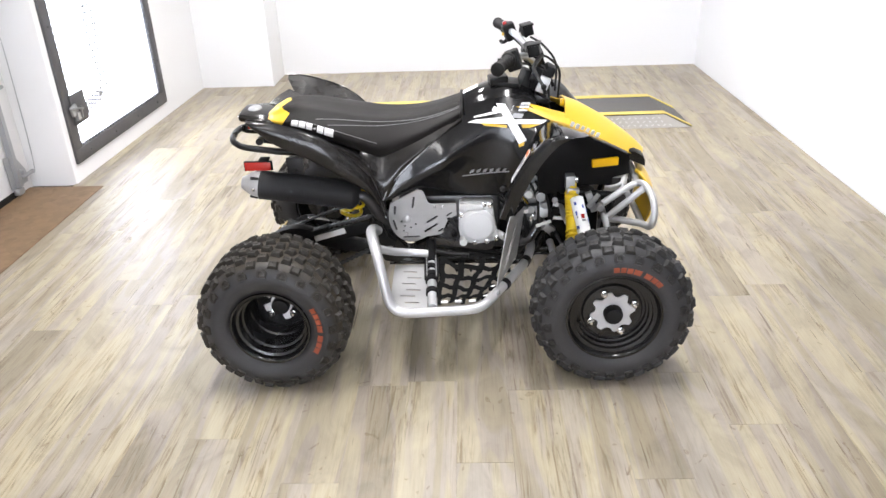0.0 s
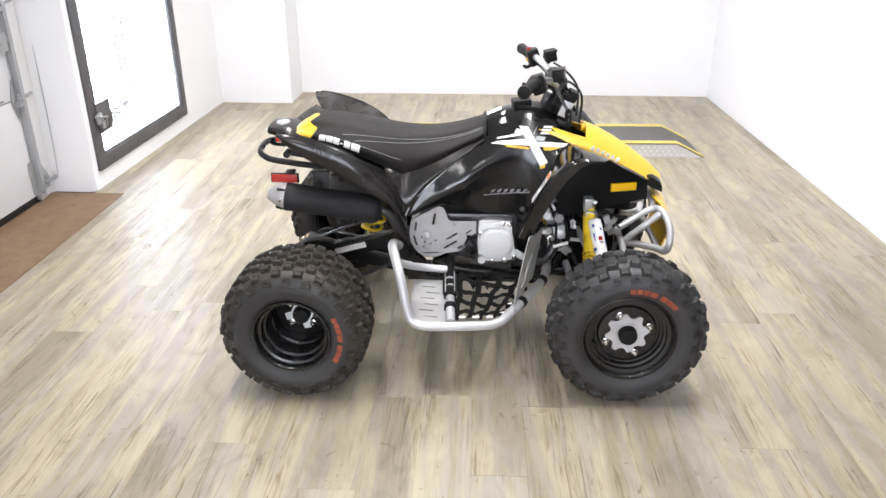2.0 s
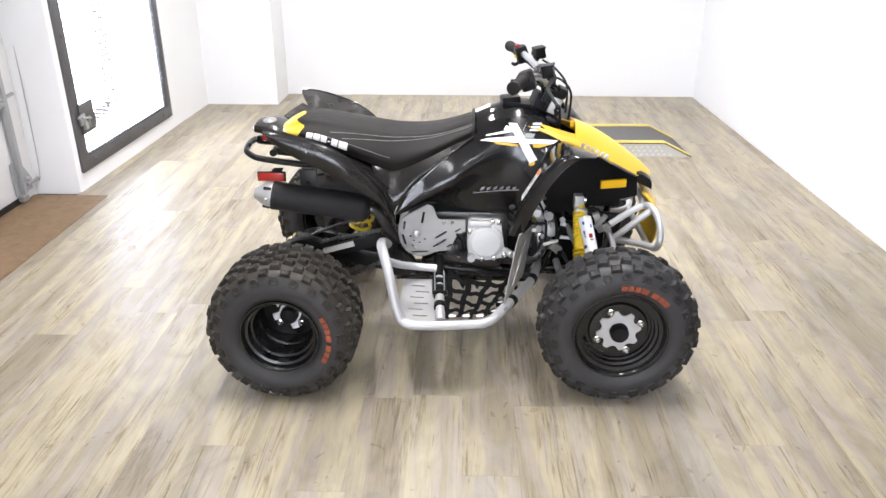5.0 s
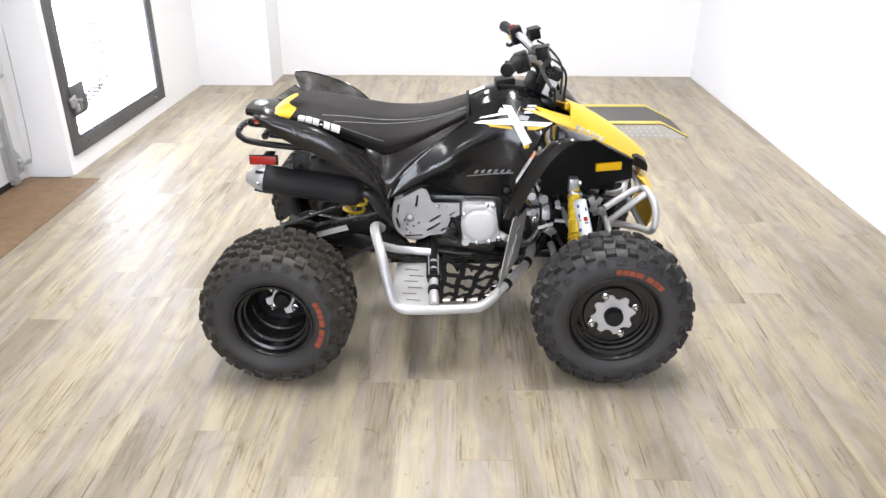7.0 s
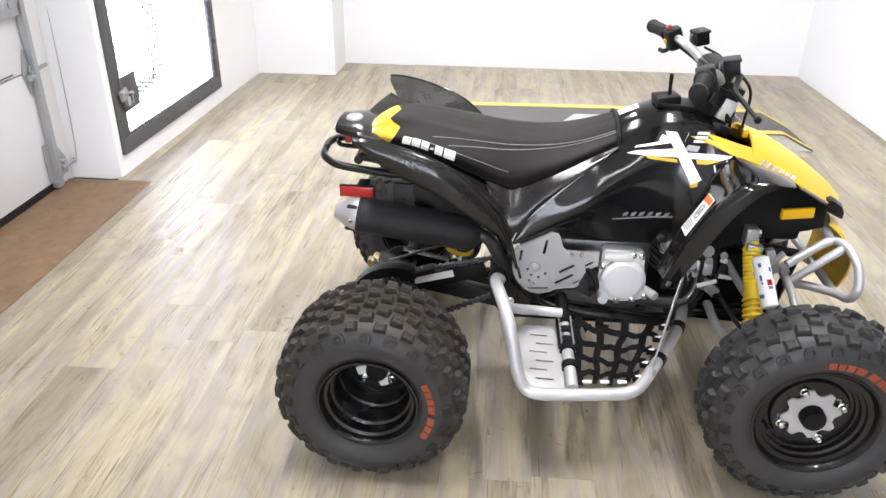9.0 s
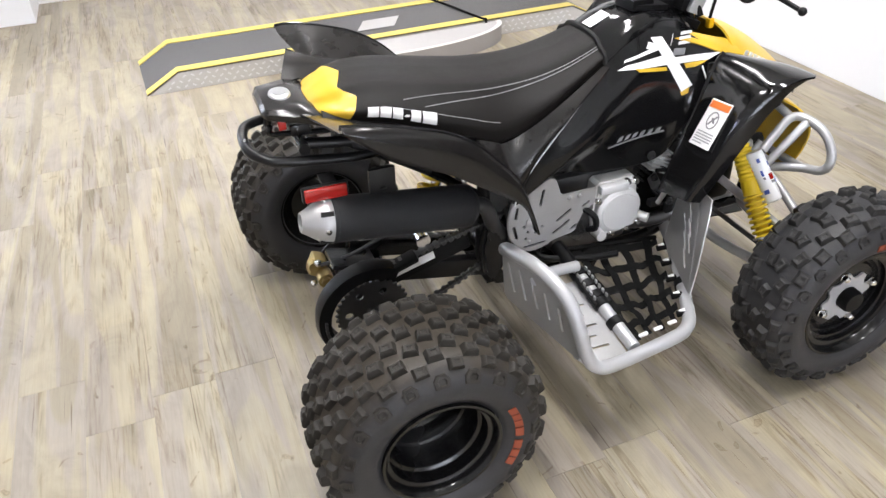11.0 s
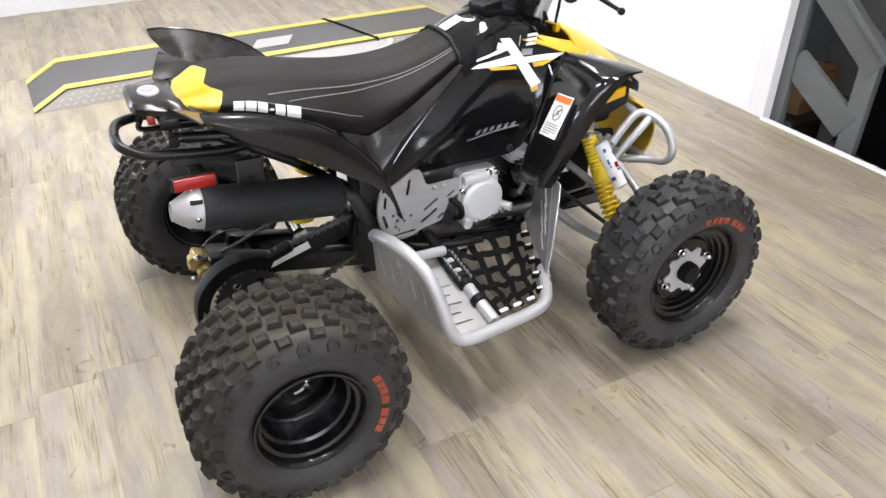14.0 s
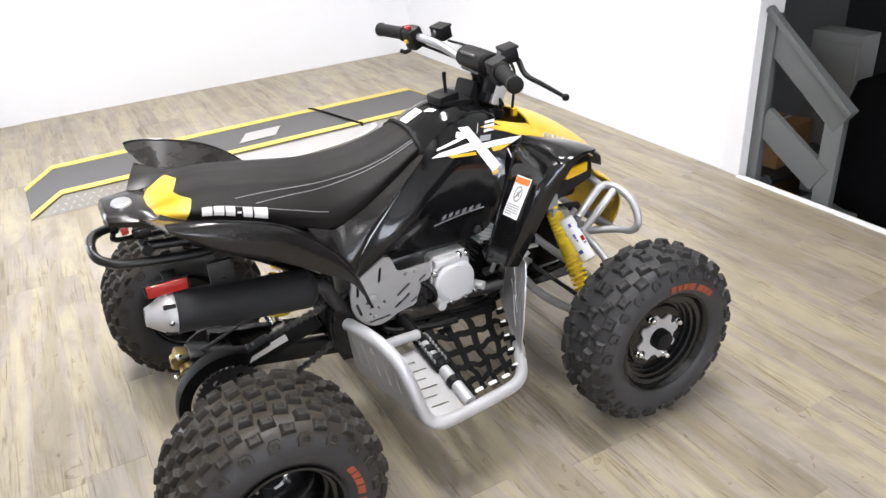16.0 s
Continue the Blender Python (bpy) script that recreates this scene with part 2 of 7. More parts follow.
def osb_material():
    """Oriented strand board: brown flakes."""
    m = mat("strand_board", (0.25, 0.15, 0.07), 0.6)
    t = m.node_tree
    b = t.nodes["Principled BSDF"]
    co = t.nodes.new("ShaderNodeTexCoord")
    v = node(m, "ShaderNodeTexVoronoi", Scale=28.0, Randomness=1.0)
    w = node(m, "ShaderNodeTexNoise", Scale=8.0, Detail=4.0, Distortion=2.0)
    t.links.new(co.outputs["Object"], v.inputs["Vector"])
    t.links.new(co.outputs["Object"], w.inputs["Vector"])
    r = t.nodes.new("ShaderNodeValToRGB")
    r.color_ramp.elements[0].color, r.color_ramp.elements[1].color = (0.10, 0.058, 0.026, 1), (0.215, 0.138, 0.072, 1)
    mix = t.nodes.new("ShaderNodeMix")
    mix.data_type = "RGBA"
    mix.inputs["Factor"].default_value = 0.4
    t.links.new(w.outputs["Fac"], r.inputs["Fac"])
    t.links.new(r.outputs["Color"], mix.inputs["A"])
    hs = t.nodes.new("ShaderNodeValToRGB")
    hs.color_ramp.elements[0].color, hs.color_ramp.elements[1].color = (0.11, 0.062, 0.028, 1), (0.24, 0.158, 0.084, 1)
    t.links.new(v.outputs["Color"], hs.inputs["Fac"])
    t.links.new(hs.outputs["Color"], mix.inputs["B"])
    t.links.new(mix.outputs["Result"], b.inputs["Base Color"])
    return m


M_PLANK = plank_material()
M_OSB = osb_material()
M_TYREDUST = dusty_tyre_material()


# ---- mesh builders: each adds to a bmesh ----
V = Vector


def linked(name, bm, material, parent=None, label="", angle=38.0):
    """A bmesh as one mesh object, under its thing or part."""
    bmesh.ops.recalc_face_normals(bm, faces=bm.faces)
    me = bpy.data.meshes.new(name)
    bm.to_mesh(me)
    bm.free()
    me.materials.append(material)
    me.polygons.foreach_set("use_smooth", [True] * len(me.polygons))
    me.set_sharp_from_angle(angle=radians(angle))
    ob = new(name, me)
    if parent is not None:
        ob.parent = parent
    if label:
        ob["label"] = label
    return ob


def part(name, bm, material, parent, label=""):
    return linked(name, bm, material, parent, label)


def box(bm, c, s, turn=None, bevel=0.0):
    """A box with its middle at c; turn: degrees about x, y, z."""
    m = pose(*c, *(turn or (0, 0, 0))) @ Matrix.Diagonal((*s, 1))
    vs = bmesh.ops.create_cube(bm, size=1.0, matrix=m)["verts"]
    if bevel:
        es = list({e for v in vs for e in v.link_edges})
        bmesh.ops.bevel(bm, geom=es, offset=bevel, segments=2, affect="EDGES", profile=0.6)


def spline(pts, sub):
    """Catmull-Rom through the points."""
    pts = [V(p) for p in pts]
    if sub < 2 or len(pts) < 3:
        return pts
    out = []
    for i in range(len(pts) - 1):
        p0 = pts[i - 1] if i else pts[0] * 2 - pts[1]
        p1, p2 = pts[i], pts[i + 1]
        p3 = pts[i + 2] if i + 2 < len(pts) else p2 * 2 - p1
        for k in range(sub):
            u = k / sub
            out.append(0.5 * (2 * p1 + (p2 - p0) * u + (2 * p0 - 5 * p1 + 4 * p2 - p3) * u**2 + (3 * p1 - p0 - 3 * p2 + p3) * u**3))
    return out + [pts[-1]]


def rings(bm, rows, cap=True, closed=True):
    """Faces between rows of points that have the same count."""
    made = [[bm.verts.new(p) for p in row] for row in rows]
    n = len(made[0])
    for a, b in zip(made, made[1:]):
        for i in range(n if closed else n - 1):
            bm.faces.new((a[i], a[(i + 1) % n], b[(i + 1) % n], b[i]))
    if cap:
        bm.faces.new(made[0])
        bm.faces.new(made[-1])
    return made


def tube(bm, pts, r, seg=10, sub=5, radii=None):
    path = spline(pts, sub)
    rows, side = [], None
    for i, p in enumerate(path):
        d = (path[min(i + 1, len(path) - 1)] - path[max(i - 1, 0)]).normalized()
        if side is None:
            side = d.orthogonal().normalized()
        side = (side - d * side.dot(d)).normalized()
        up = d.cross(side)
        rr = r if radii is None else radii(i / (len(path) - 1))
        rows.append([p + rr * (side * math.cos(a) + up * math.sin(a)) for a in (2 * math.pi * k / seg for k in range(seg))])
    rings(bm, rows)


def lathe(bm, profile, m, seg=32, cap=False):
    """Profile of (radius, height) turned about the local z of m."""
    rows = [[m @ V((r * math.cos(a), r * math.sin(a), h)) for a in (2 * math.pi * k / seg for k in range(seg))] for r, h in profile]
    rings(bm, rows, cap=cap)


def rod(bm, a, b, r, seg=14, r2=None):
    tube(bm, [a, b], r, seg, 1, (lambda u: r + (r2 - r) * u) if r2 is not None else None)


def axis_matrix(a, b):
    """A matrix at a whose z points to b."""
    d = V(b) - V(a)
    return Matrix.Translation(a) @ d.to_track_quat("Z", "Y").to_matrix().to_4x4()


def sheet(bm, rows, thick=0.003):
    """A curved sheet through a grid of points, with thickness."""
    rows = [[V(p) for p in r] for r in rows]
    nr, nc = len(rows), len(rows[0])

    def normal(i, j):
        du = rows[min(i + 1, nr - 1)][j] - rows[max(i - 1, 0)][j]
        dv = rows[i][min(j + 1, nc - 1)] - rows[i][max(j - 1, 0)]
        n = du.cross(dv)
        return n.normalized() if n.length > 1e-9 else V((0, 0, 1))

    top = [[bm.verts.new(rows[i][j] + normal(i, j) * thick / 2) for j in range(nc)] for i in range(nr)]
    low = [[bm.verts.new(rows[i][j] - normal(i, j) * thick / 2) for j in range(nc)] for i in range(nr)]
    for i in range(nr - 1):
        for j in range(nc - 1):
            bm.faces.new((top[i][j], top[i][j + 1], top[i + 1][j + 1], top[i + 1][j]))
            bm.faces.new((low[i][j], low[i + 1][j], low[i + 1][j + 1], low[i][j + 1]))
    rim = [(0, j) for j in range(nc)] + [(i, nc - 1) for i in range(1, nr)] + [(nr - 1, j) for j in range(nc - 2, -1, -1)] + [(i, 0) for i in range(nr - 2, 0, -1)]
    for (a, b), (c, d) in zip(rim, rim[1:] + rim[:1]):
        bm.faces.new((top[a][b], low[a][b], low[c][d], top[c][d]))


def refined(rows, n=4, m=4):
    """A coarse grid of points made smooth in both directions."""
    long = [spline(r, m) for r in rows]
    cols = [spline([r[j] for r in long], n) for j in range(len(long[0]))]
    return [[cols[j][i] for j in range(len(cols))] for i in range(len(cols[0]))]


def bent(rows, near=0.18):
    """Rows with stations added close to each bend, so that faces stay flat between tight bends."""
    out = [rows[0]]
    for a, b, c in zip(rows, rows[1:], rows[2:]):
        out += [[q.lerp(p, near) for p, q in zip(a, b)], [p.lerp(q, near) for p, q in zip(b, c)]]
    return out + [rows[-1]]


def plate(bm, outline, m, thick, holes=()):
    """A flat plate: an outline in x, y with holes, in the plane of m, thick along its z."""
    edges = []
    for loop in (outline, *holes):
        vs = [bm.verts.new(m @ V((x, y, 0))) for x, y in loop]
        edges += [bm.edges.new((a, b)) for a, b in zip(vs, vs[1:] + vs[:1])]
    faces = [g for g in bmesh.ops.triangle_fill(bm, edges=edges, use_beauty=True)["geom"] if isinstance(g, bmesh.types.BMFace)]
    up = bmesh.ops.extrude_face_region(bm, geom=faces)["geom"]
    d = (m.to_3x3() @ V((0, 0, 1))) * thick
    bmesh.ops.translate(bm, vec=d, verts=[g for g in up if isinstance(g, bmesh.types.BMVert)])


def slot(cx, cy, length, width, angle):
    """A round-ended slot as an outline."""
    c, s = math.cos(radians(angle)), math.sin(radians(angle))
    pts = []
    for end in (1, -1):
        for k in range(5):
            a = -math.pi / 2 + math.pi * k / 4 + (0 if end > 0 else math.pi)
            x, y = end * (length - width) / 2 + width / 2 * math.cos(a), width / 2 * math.sin(a)
            pts.append((cx + x * c - y * s, cy + x * s + y * c))
    return pts


def basis(o, x, y):
    """A matrix at o with its x axis along x and its y axis as near y as can be."""
    x, y = V(x).normalized(), V(y)
    z = x.cross(y).normalized()
    y = z.cross(x)
    return Matrix(((x.x, y.x, z.x, o[0]), (x.y, y.y, z.y, o[1]), (x.z, y.z, z.z, o[2]), (0, 0, 0, 1)))


def coil(bm, a, b, radius, wire, turns, seg=7):
    m = axis_matrix(a, b)
    h = (V(b) - V(a)).length
    n = int(turns * 14)
    tube(bm, [m @ V((radius * math.cos(2 * math.pi * turns * k / n), radius * math.sin(2 * math.pi * turns * k / n), h * k / n)) for k in range(n + 1)], wire, seg, 1)


def slab(name, x0, x1, y0, y1, z0, z1, material, label, category, kind="structure"):
    bm = bmesh.new()
    box(bm, ((x0 + x1) / 2, (y0 + y1) / 2, (z0 + z1) / 2), (x1 - x0, y1 - y0, z1 - z0))
    return tagged(linked(name, bm, material), label, category, "", kind)


def thing(name, x, y, z, label, category, turn=0.0, group=""):
    ob = new(name)
    ob.empty_display_size = 0.1
    ob.matrix_basis = pose(x, y, z, 0, 0, turn)
    return tagged(ob, label, category, group)


# ---- the room ----
XL, XR, YB, ZC = -2.045, 1.850, 6.145, 3.05     # left wall, right wall, back wall, ceiling
XG = -2.32                                     # garage door's face
YJ = 3.705                                     # corner where the left wall steps back to the garage door
YE = 2.875                                     # end of the right wall, where the stairs begin
YF = -5.5                                      # wall behind the camera

slab("floor", XG - 0.3, XR, YF, YB, -0.12, -0.006, M_DARK, "beige weathered wood-look vinyl plank floor", "floor")
slab("ceiling", XG - 0.4, 5.2, YF - 0.2, YB + 0.2, ZC, ZC + 0.15, M_CEIL, "plain white painted ceiling", "ceiling")
slab("wall_back", XL - 0.4, XR + 0.2, YB, YB + 0.18, -0.1, ZC, M_WALL, "bright white painted back wall", "wall")
slab("wall_column", XL - 0.2, -1.49, 5.76, YB - 0.002, -0.1, ZC, M_WALL, "white boxed-out wall column in the corner", "wall")
slab("wall_right", XR, XR + 0.14, YE, YB, -0.1, ZC, M_WALL, "white wall that ends beside the stairs", "wall")
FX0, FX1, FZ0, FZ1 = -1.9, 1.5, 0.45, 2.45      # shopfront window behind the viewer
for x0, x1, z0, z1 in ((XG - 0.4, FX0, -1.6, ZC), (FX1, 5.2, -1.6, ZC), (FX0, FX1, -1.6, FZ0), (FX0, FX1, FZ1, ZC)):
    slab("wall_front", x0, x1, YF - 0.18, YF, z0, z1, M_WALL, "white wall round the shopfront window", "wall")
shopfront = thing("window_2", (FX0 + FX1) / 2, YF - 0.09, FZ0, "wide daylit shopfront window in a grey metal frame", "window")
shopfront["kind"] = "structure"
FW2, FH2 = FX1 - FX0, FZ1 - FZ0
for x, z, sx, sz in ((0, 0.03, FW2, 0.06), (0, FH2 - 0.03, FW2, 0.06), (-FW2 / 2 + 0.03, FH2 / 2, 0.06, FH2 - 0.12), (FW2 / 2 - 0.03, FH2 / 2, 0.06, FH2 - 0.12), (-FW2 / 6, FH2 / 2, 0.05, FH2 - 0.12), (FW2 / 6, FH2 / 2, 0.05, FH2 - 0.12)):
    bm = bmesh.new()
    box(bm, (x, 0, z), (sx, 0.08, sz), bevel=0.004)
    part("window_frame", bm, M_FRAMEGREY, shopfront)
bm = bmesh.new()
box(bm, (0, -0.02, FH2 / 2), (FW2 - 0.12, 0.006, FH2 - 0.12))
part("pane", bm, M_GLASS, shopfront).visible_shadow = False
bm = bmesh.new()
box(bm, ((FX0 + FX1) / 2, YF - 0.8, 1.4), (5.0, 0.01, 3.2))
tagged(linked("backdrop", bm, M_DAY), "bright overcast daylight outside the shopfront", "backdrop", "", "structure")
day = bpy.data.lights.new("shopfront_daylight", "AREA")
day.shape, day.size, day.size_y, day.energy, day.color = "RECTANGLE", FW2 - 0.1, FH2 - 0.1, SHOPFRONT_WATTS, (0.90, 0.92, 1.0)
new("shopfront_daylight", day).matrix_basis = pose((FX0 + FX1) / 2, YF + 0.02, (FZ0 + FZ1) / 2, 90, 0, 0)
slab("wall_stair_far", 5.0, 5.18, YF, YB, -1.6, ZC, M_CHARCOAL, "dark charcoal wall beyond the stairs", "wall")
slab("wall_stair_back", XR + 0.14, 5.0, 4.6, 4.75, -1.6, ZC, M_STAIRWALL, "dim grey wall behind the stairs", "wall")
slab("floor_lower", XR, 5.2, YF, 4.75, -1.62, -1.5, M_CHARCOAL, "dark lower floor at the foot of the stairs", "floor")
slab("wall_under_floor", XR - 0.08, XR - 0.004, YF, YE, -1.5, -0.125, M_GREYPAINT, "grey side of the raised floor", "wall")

slab("wall_right_head", XR, XR + 0.14, YF, YE, 1.65, ZC, M_WALL, "white wall over the stair opening", "wall")

# left wall with the window's opening
WY0, WY1, WZ0, WZ1 = 3.800, 4.946, 0.158, 1.87
SWING = Matrix.Translation((XL, 5.76, 0)) @ Matrix.Rotation(radians(-1.12), 4, "Z") @ Matrix.Translation((-XL, -5.76, 0))
for y0, y1, z0, z1 in ((WY1, 5.76, -0.1, ZC), (WY0, WY1, -0.1, WZ0), (WY0, WY1, WZ1, ZC)):
    slab("wall_left", XL - 0.22, XL, y0, y1, z0, z1, M_WALL, "white wall round a metal-framed window", "wall").matrix_basis = SWING
# the wall's free end has a splayed corner
bm = bmesh.new()
plate(bm, [(XL, WY0), (XL - 0.22, WY0), (XL - 0.22, YJ - 0.016), (XL - 0.050, YJ - 0.016), (XL - 0.006, YJ - 0.002), (XL, YJ + 0.008)], pose(0, 0, -0.1), ZC + 0.1)
tagged(linked("wall_left", bm, M_WALL), "white wall end beside the garage door", "wall", "", "structure").matrix_basis = SWING
slab("wall_return", XG - 0.02, XL - 0.245, YJ - 0.012, YJ + 0.16, -0.1, ZC, M_WALL, "white return beside the garage door", "wall")
slab("wall_garage_head", XG - 0.2, XG, YF, YJ, 2.35, ZC, M_WALL, "white wall over the garage door", "wall")

# window: dark metal frame with a toothed inner edge, pane, bright day behind
window = thing("window_1", XL, (WY0 + WY1) / 2, WZ0, "bright glazed hatch in a dark toothed metal frame", "window")
window["kind"] = "structure"
window.matrix_basis = SWING @ window.matrix_basis
WX = Matrix.Translation((XL, (WY0 + WY1) / 2, WZ0)).inverted()


def on_window(bm):
    bmesh.ops.transform(bm, matrix=WX, verts=bm.verts)
    return bm


FW = 0.062
for name, y0, y1, z0, z1, along in (
    ("frame_bottom", WY0 - FW, WY1 + FW, WZ0 - FW, WZ0 + 0.012, "y"), ("frame_top", WY0 - FW, WY1 + FW, WZ1 - 0.012, WZ1 + FW, "y"),
    ("frame_side", WY0 - FW, WY0 + 0.012, WZ0 + 0.012, WZ1 - 0.012, "z"), ("frame_side", WY1 - 0.012, WY1 + FW, WZ0 + 0.012, WZ1 - 0.012, "z"),
):
    bm = bmesh.new()
    box(bm, (XL + 0.004, (y0 + y1) / 2, (z0 + z1) / 2), (0.022, y1 - y0, z1 - z0), bevel=0.002)
    n = int((y1 - y0 if along == "y" else z1 - z0) / 0.040)
    inner = {"frame_bottom": (z1, 1), "frame_top": (z0, -1)}.get(name, (y1, 1) if y0 < WY0 else (y0, -1))
    for k in range(n):
        u = (k + 0.5) / n
        if along == "y":
            c = (XL + 0.006, y0 + FW + (y1 - y0 - 2 * FW) * u, inner[0] + inner[1] * 0.004)
            box(bm, c, (0.012, 0.022, 0.016), bevel=0.002)
        else:
            box(bm, (XL + 0.006, inner[0] + inner[1] * 0.004, z0 + (z1 - z0) * u), (0.012, 0.016, 0.022), bevel=0.002)
    for k in range(4):
        u = (k + 0.5) / 4
        c = (XL + 0.018, y0 + (y1 - y0) * u, (z0 + z1) / 2) if along == "y" else (XL + 0.018, (y0 + y1) / 2, z0 + (z1 - z0) * u)
        lathe(bm, [(0.0001, 0.004), (0.006, 0.003), (0.008, -0.004)], Matrix.Translation(c) @ pose(0, 0, 0, 0, 90, 0), 8)
    part(name, on_window(bm), M_FRAMEGREY, window)
bm = bmesh.new()
box(bm, (XL - 0.03, (WY0 + WY1) / 2, (WZ0 + WZ1) / 2), (0.006, WY1 - WY0, WZ1 - WZ0))
pane = part("pane", on_window(bm), M_GLASS, window)
pane.visible_shadow = False
bm = bmesh.new()
for y in (4.225, 4.255, 4.29, 4.32):
    for k in range(40):
        box(bm, (XL - 0.020, y - 0.02 + 0.0175 * (k % 2), 0.36 + 0.034 * k), (0.004, 0.019, 0.019), (45, 0, 0))
for k in range(8):
    for j in range(3):
        box(bm, (XL - 0.020, 4.03 + 0.026 * k, 0.305 + 0.022 * j + 0.004 * k + 0.012 * (k % 2)), (0.004, 0.019, 0.019), (45, 0, 0))
part("tread_plate_strip", on_window(bm), M_ZINC, window, "perforated metal strip behind the glass")
for z in (0.37, 1.09):
    bm = bmesh.new()
    box(bm, (XL + 0.018, WY0 + 0.070, z), (0.012, 0.150, 0.160), (2, 0, 0), bevel=0.004)
    part("latch_plate", on_window(bm), M_FRAMEGREY, window, "dark steel latch plate")
    bm = bmesh.new()
    box(bm, (XL + 0.030, WY0 - 0.005, z + 0.004), (0.016, 0.060, 0.050), (14, 0, 0), bevel=0.005)
    box(bm, (XL + 0.036, WY0 + 0.012, z - 0.030), (0.020, 0.030, 0.044), bevel=0.005)
    rod(bm, (XL + 0.044, WY0 - 0.030, z + 0.020), (XL + 0.044, WY0 + 0.060, z - 0.002), 0.006)
    rod(bm, (XL + 0.036, WY0 + 0.055, z - 0.050), (XL + 0.036, WY0 + 0.060, z + 0.010), 0.005)
    part("latch", on_window(bm), M_ZINC, window, "grey metal latch plate")
bm = bmesh.new()
box(bm, (XL - 0.5, 5.15, 1.1), (0.01, 2.7, 3.4))
tagged(linked("backdrop", bm, M_DAY), "overexposed daylight outside the window", "backdrop", "", "structure")

# garage door: sections, hinges, track, roller bracket, seal
garage = thing("garage_door", XG, 1.0, 0.0, "closed white sectional garage door with galvanised fittings", "garage door")
GX = Matrix.Translation((XG, 1.0, 0)).inverted()


def on_garage(bm):
    bmesh.ops.transform(bm, matrix=GX, verts=bm.verts)
    return bm


GY1 = 3.530
slab("wall_jamb", XG - 0.12, XG - 0.002, GY1 + 0.004, YJ + 0.16, -0.1, 2.35, M_TRIM, "white painted jamb beside the garage door", "wall")
SEAMS = (0.030, 0.535, 0.985, 1.435, 1.885, 2.345)
for lo, hi in zip(SEAMS, SEAMS[1:]):
    bm = bmesh.new()
    box(bm, (XG - 0.022, (YF + GY1) / 2, (lo + hi) / 2), (0.044, GY1 - YF, hi - lo - 0.005), bevel=0.004)
    part("door_section", on_garage(bm), M_GARAGE, garage)
bm = bmesh.new()
box(bm, (XG - 0.02, (YF + GY1) / 2, 0.014), (0.05, GY1 - YF, 0.03), bevel=0.006)
part("rubber_seal", on_garage(bm), M_RUBBER, garage, "black rubber bottom seal")
for z in SEAMS[1:4]:
    bm = bmesh.new()
    plate(bm, [(-0.035, 0), (0, -0.1), (0.035, 0), (0, 0.1)], basis((XG + 0.002, 3.515, z), (0, 1, 0), (0, 0, 1)), 0.006)
    rod(bm, (XG + 0.02, 3.515, z), (XG + 0.02, 3.635, z + 0.01), 0.009)
    rod(bm, (XG + 0.02, 3.500, z - 0.02), (XG + 0.02, 3.550, z - 0.02), 0.014)
    box(bm, (XG + 0.012, 3.535, z + 0.004), (0.02, 0.03, 0.05), bevel=0.003)
    part("hinge", on_garage(bm), M_ZINC, garage, "galvanised roller hinge")
bm = bmesh.new()
box(bm, (XG + 0.014, 3.475, 0.818), (0.026, 0.10, 0.09), bevel=0.004)
box(bm, (XG + 0.02, 3.540, 0.828), (0.012, 0.07, 0.03), bevel=0.003)
box(bm, (XG + 0.01, 3.470, 0.883), (0.012, 0.04, 0.035), bevel=0.003)
rod(bm, (XG + 0.026, 3.475, 0.823), (XG + 0.034, 3.475, 0.823), 0.018)
part("slide_lock", on_garage(bm), M_ZINC, garage, "galvanised slide lock")
bm = bmesh.new()
plate(bm, [(0, 0), (0.15, 0), (0.15, 0.07), (0.10, 0.14), (0.03, 0.17), (0, 0.17)], basis((XG + 0.003, 3.495, 0.045), (0, 1, 0), (0, 0, 1)), 0.006)
rod(bm, (XG + 0.03, 3.565, 0.09), (XG + 0.03, 3.675, 0.09), 0.010)
rod(bm, (XG + 0.006, 3.575, 0.12), (XG + 0.05, 3.575, 0.12), 0.012)
box(bm, (XG + 0.02, 3.530, 0.03), (0.03, 0.05, 0.03), bevel=0.003)
part("bottom_bracket", on_garage(bm), M_ZINC, garage, "galvanised bottom roller bracket")
bm = bmesh.new()
box(bm, (XG + 0.018, 3.536, 1.15), (0.030, 0.006, 2.2))
box(bm, (XG + 0.005, 3.566, 1.15), (0.008, 0.060, 2.2))
box(bm, (XG + 0.030, 3.548, 1.15), (0.006, 0.024, 2.2))
part("vertical_track", on_garage(bm), M_ZINC, garage, "galvanised vertical track")
bm = bmesh.new()
tube(bm, [(XG + 0.045, 3.712, 2.2), (XG + 0.045, 3.700, 1.0), (XG + 0.05, 3.672, 0.16), (XG + 0.03, 3.640, 0.10)], 0.0022, 6)
part("lift_cable", on_garage(bm), M_ZINC, garage)
bm = bmesh.new()
tube(bm, [(XG + 0.01, 3.410, 0.552), (XG + 0.012, 3.130, 0.549), (XG + 0.012, 2.2, 0.552), (XG + 0.012, 0.0, 0.552)], 0.003, 6)
part("pull_cord", on_garage(bm), M_STEEL, garage)

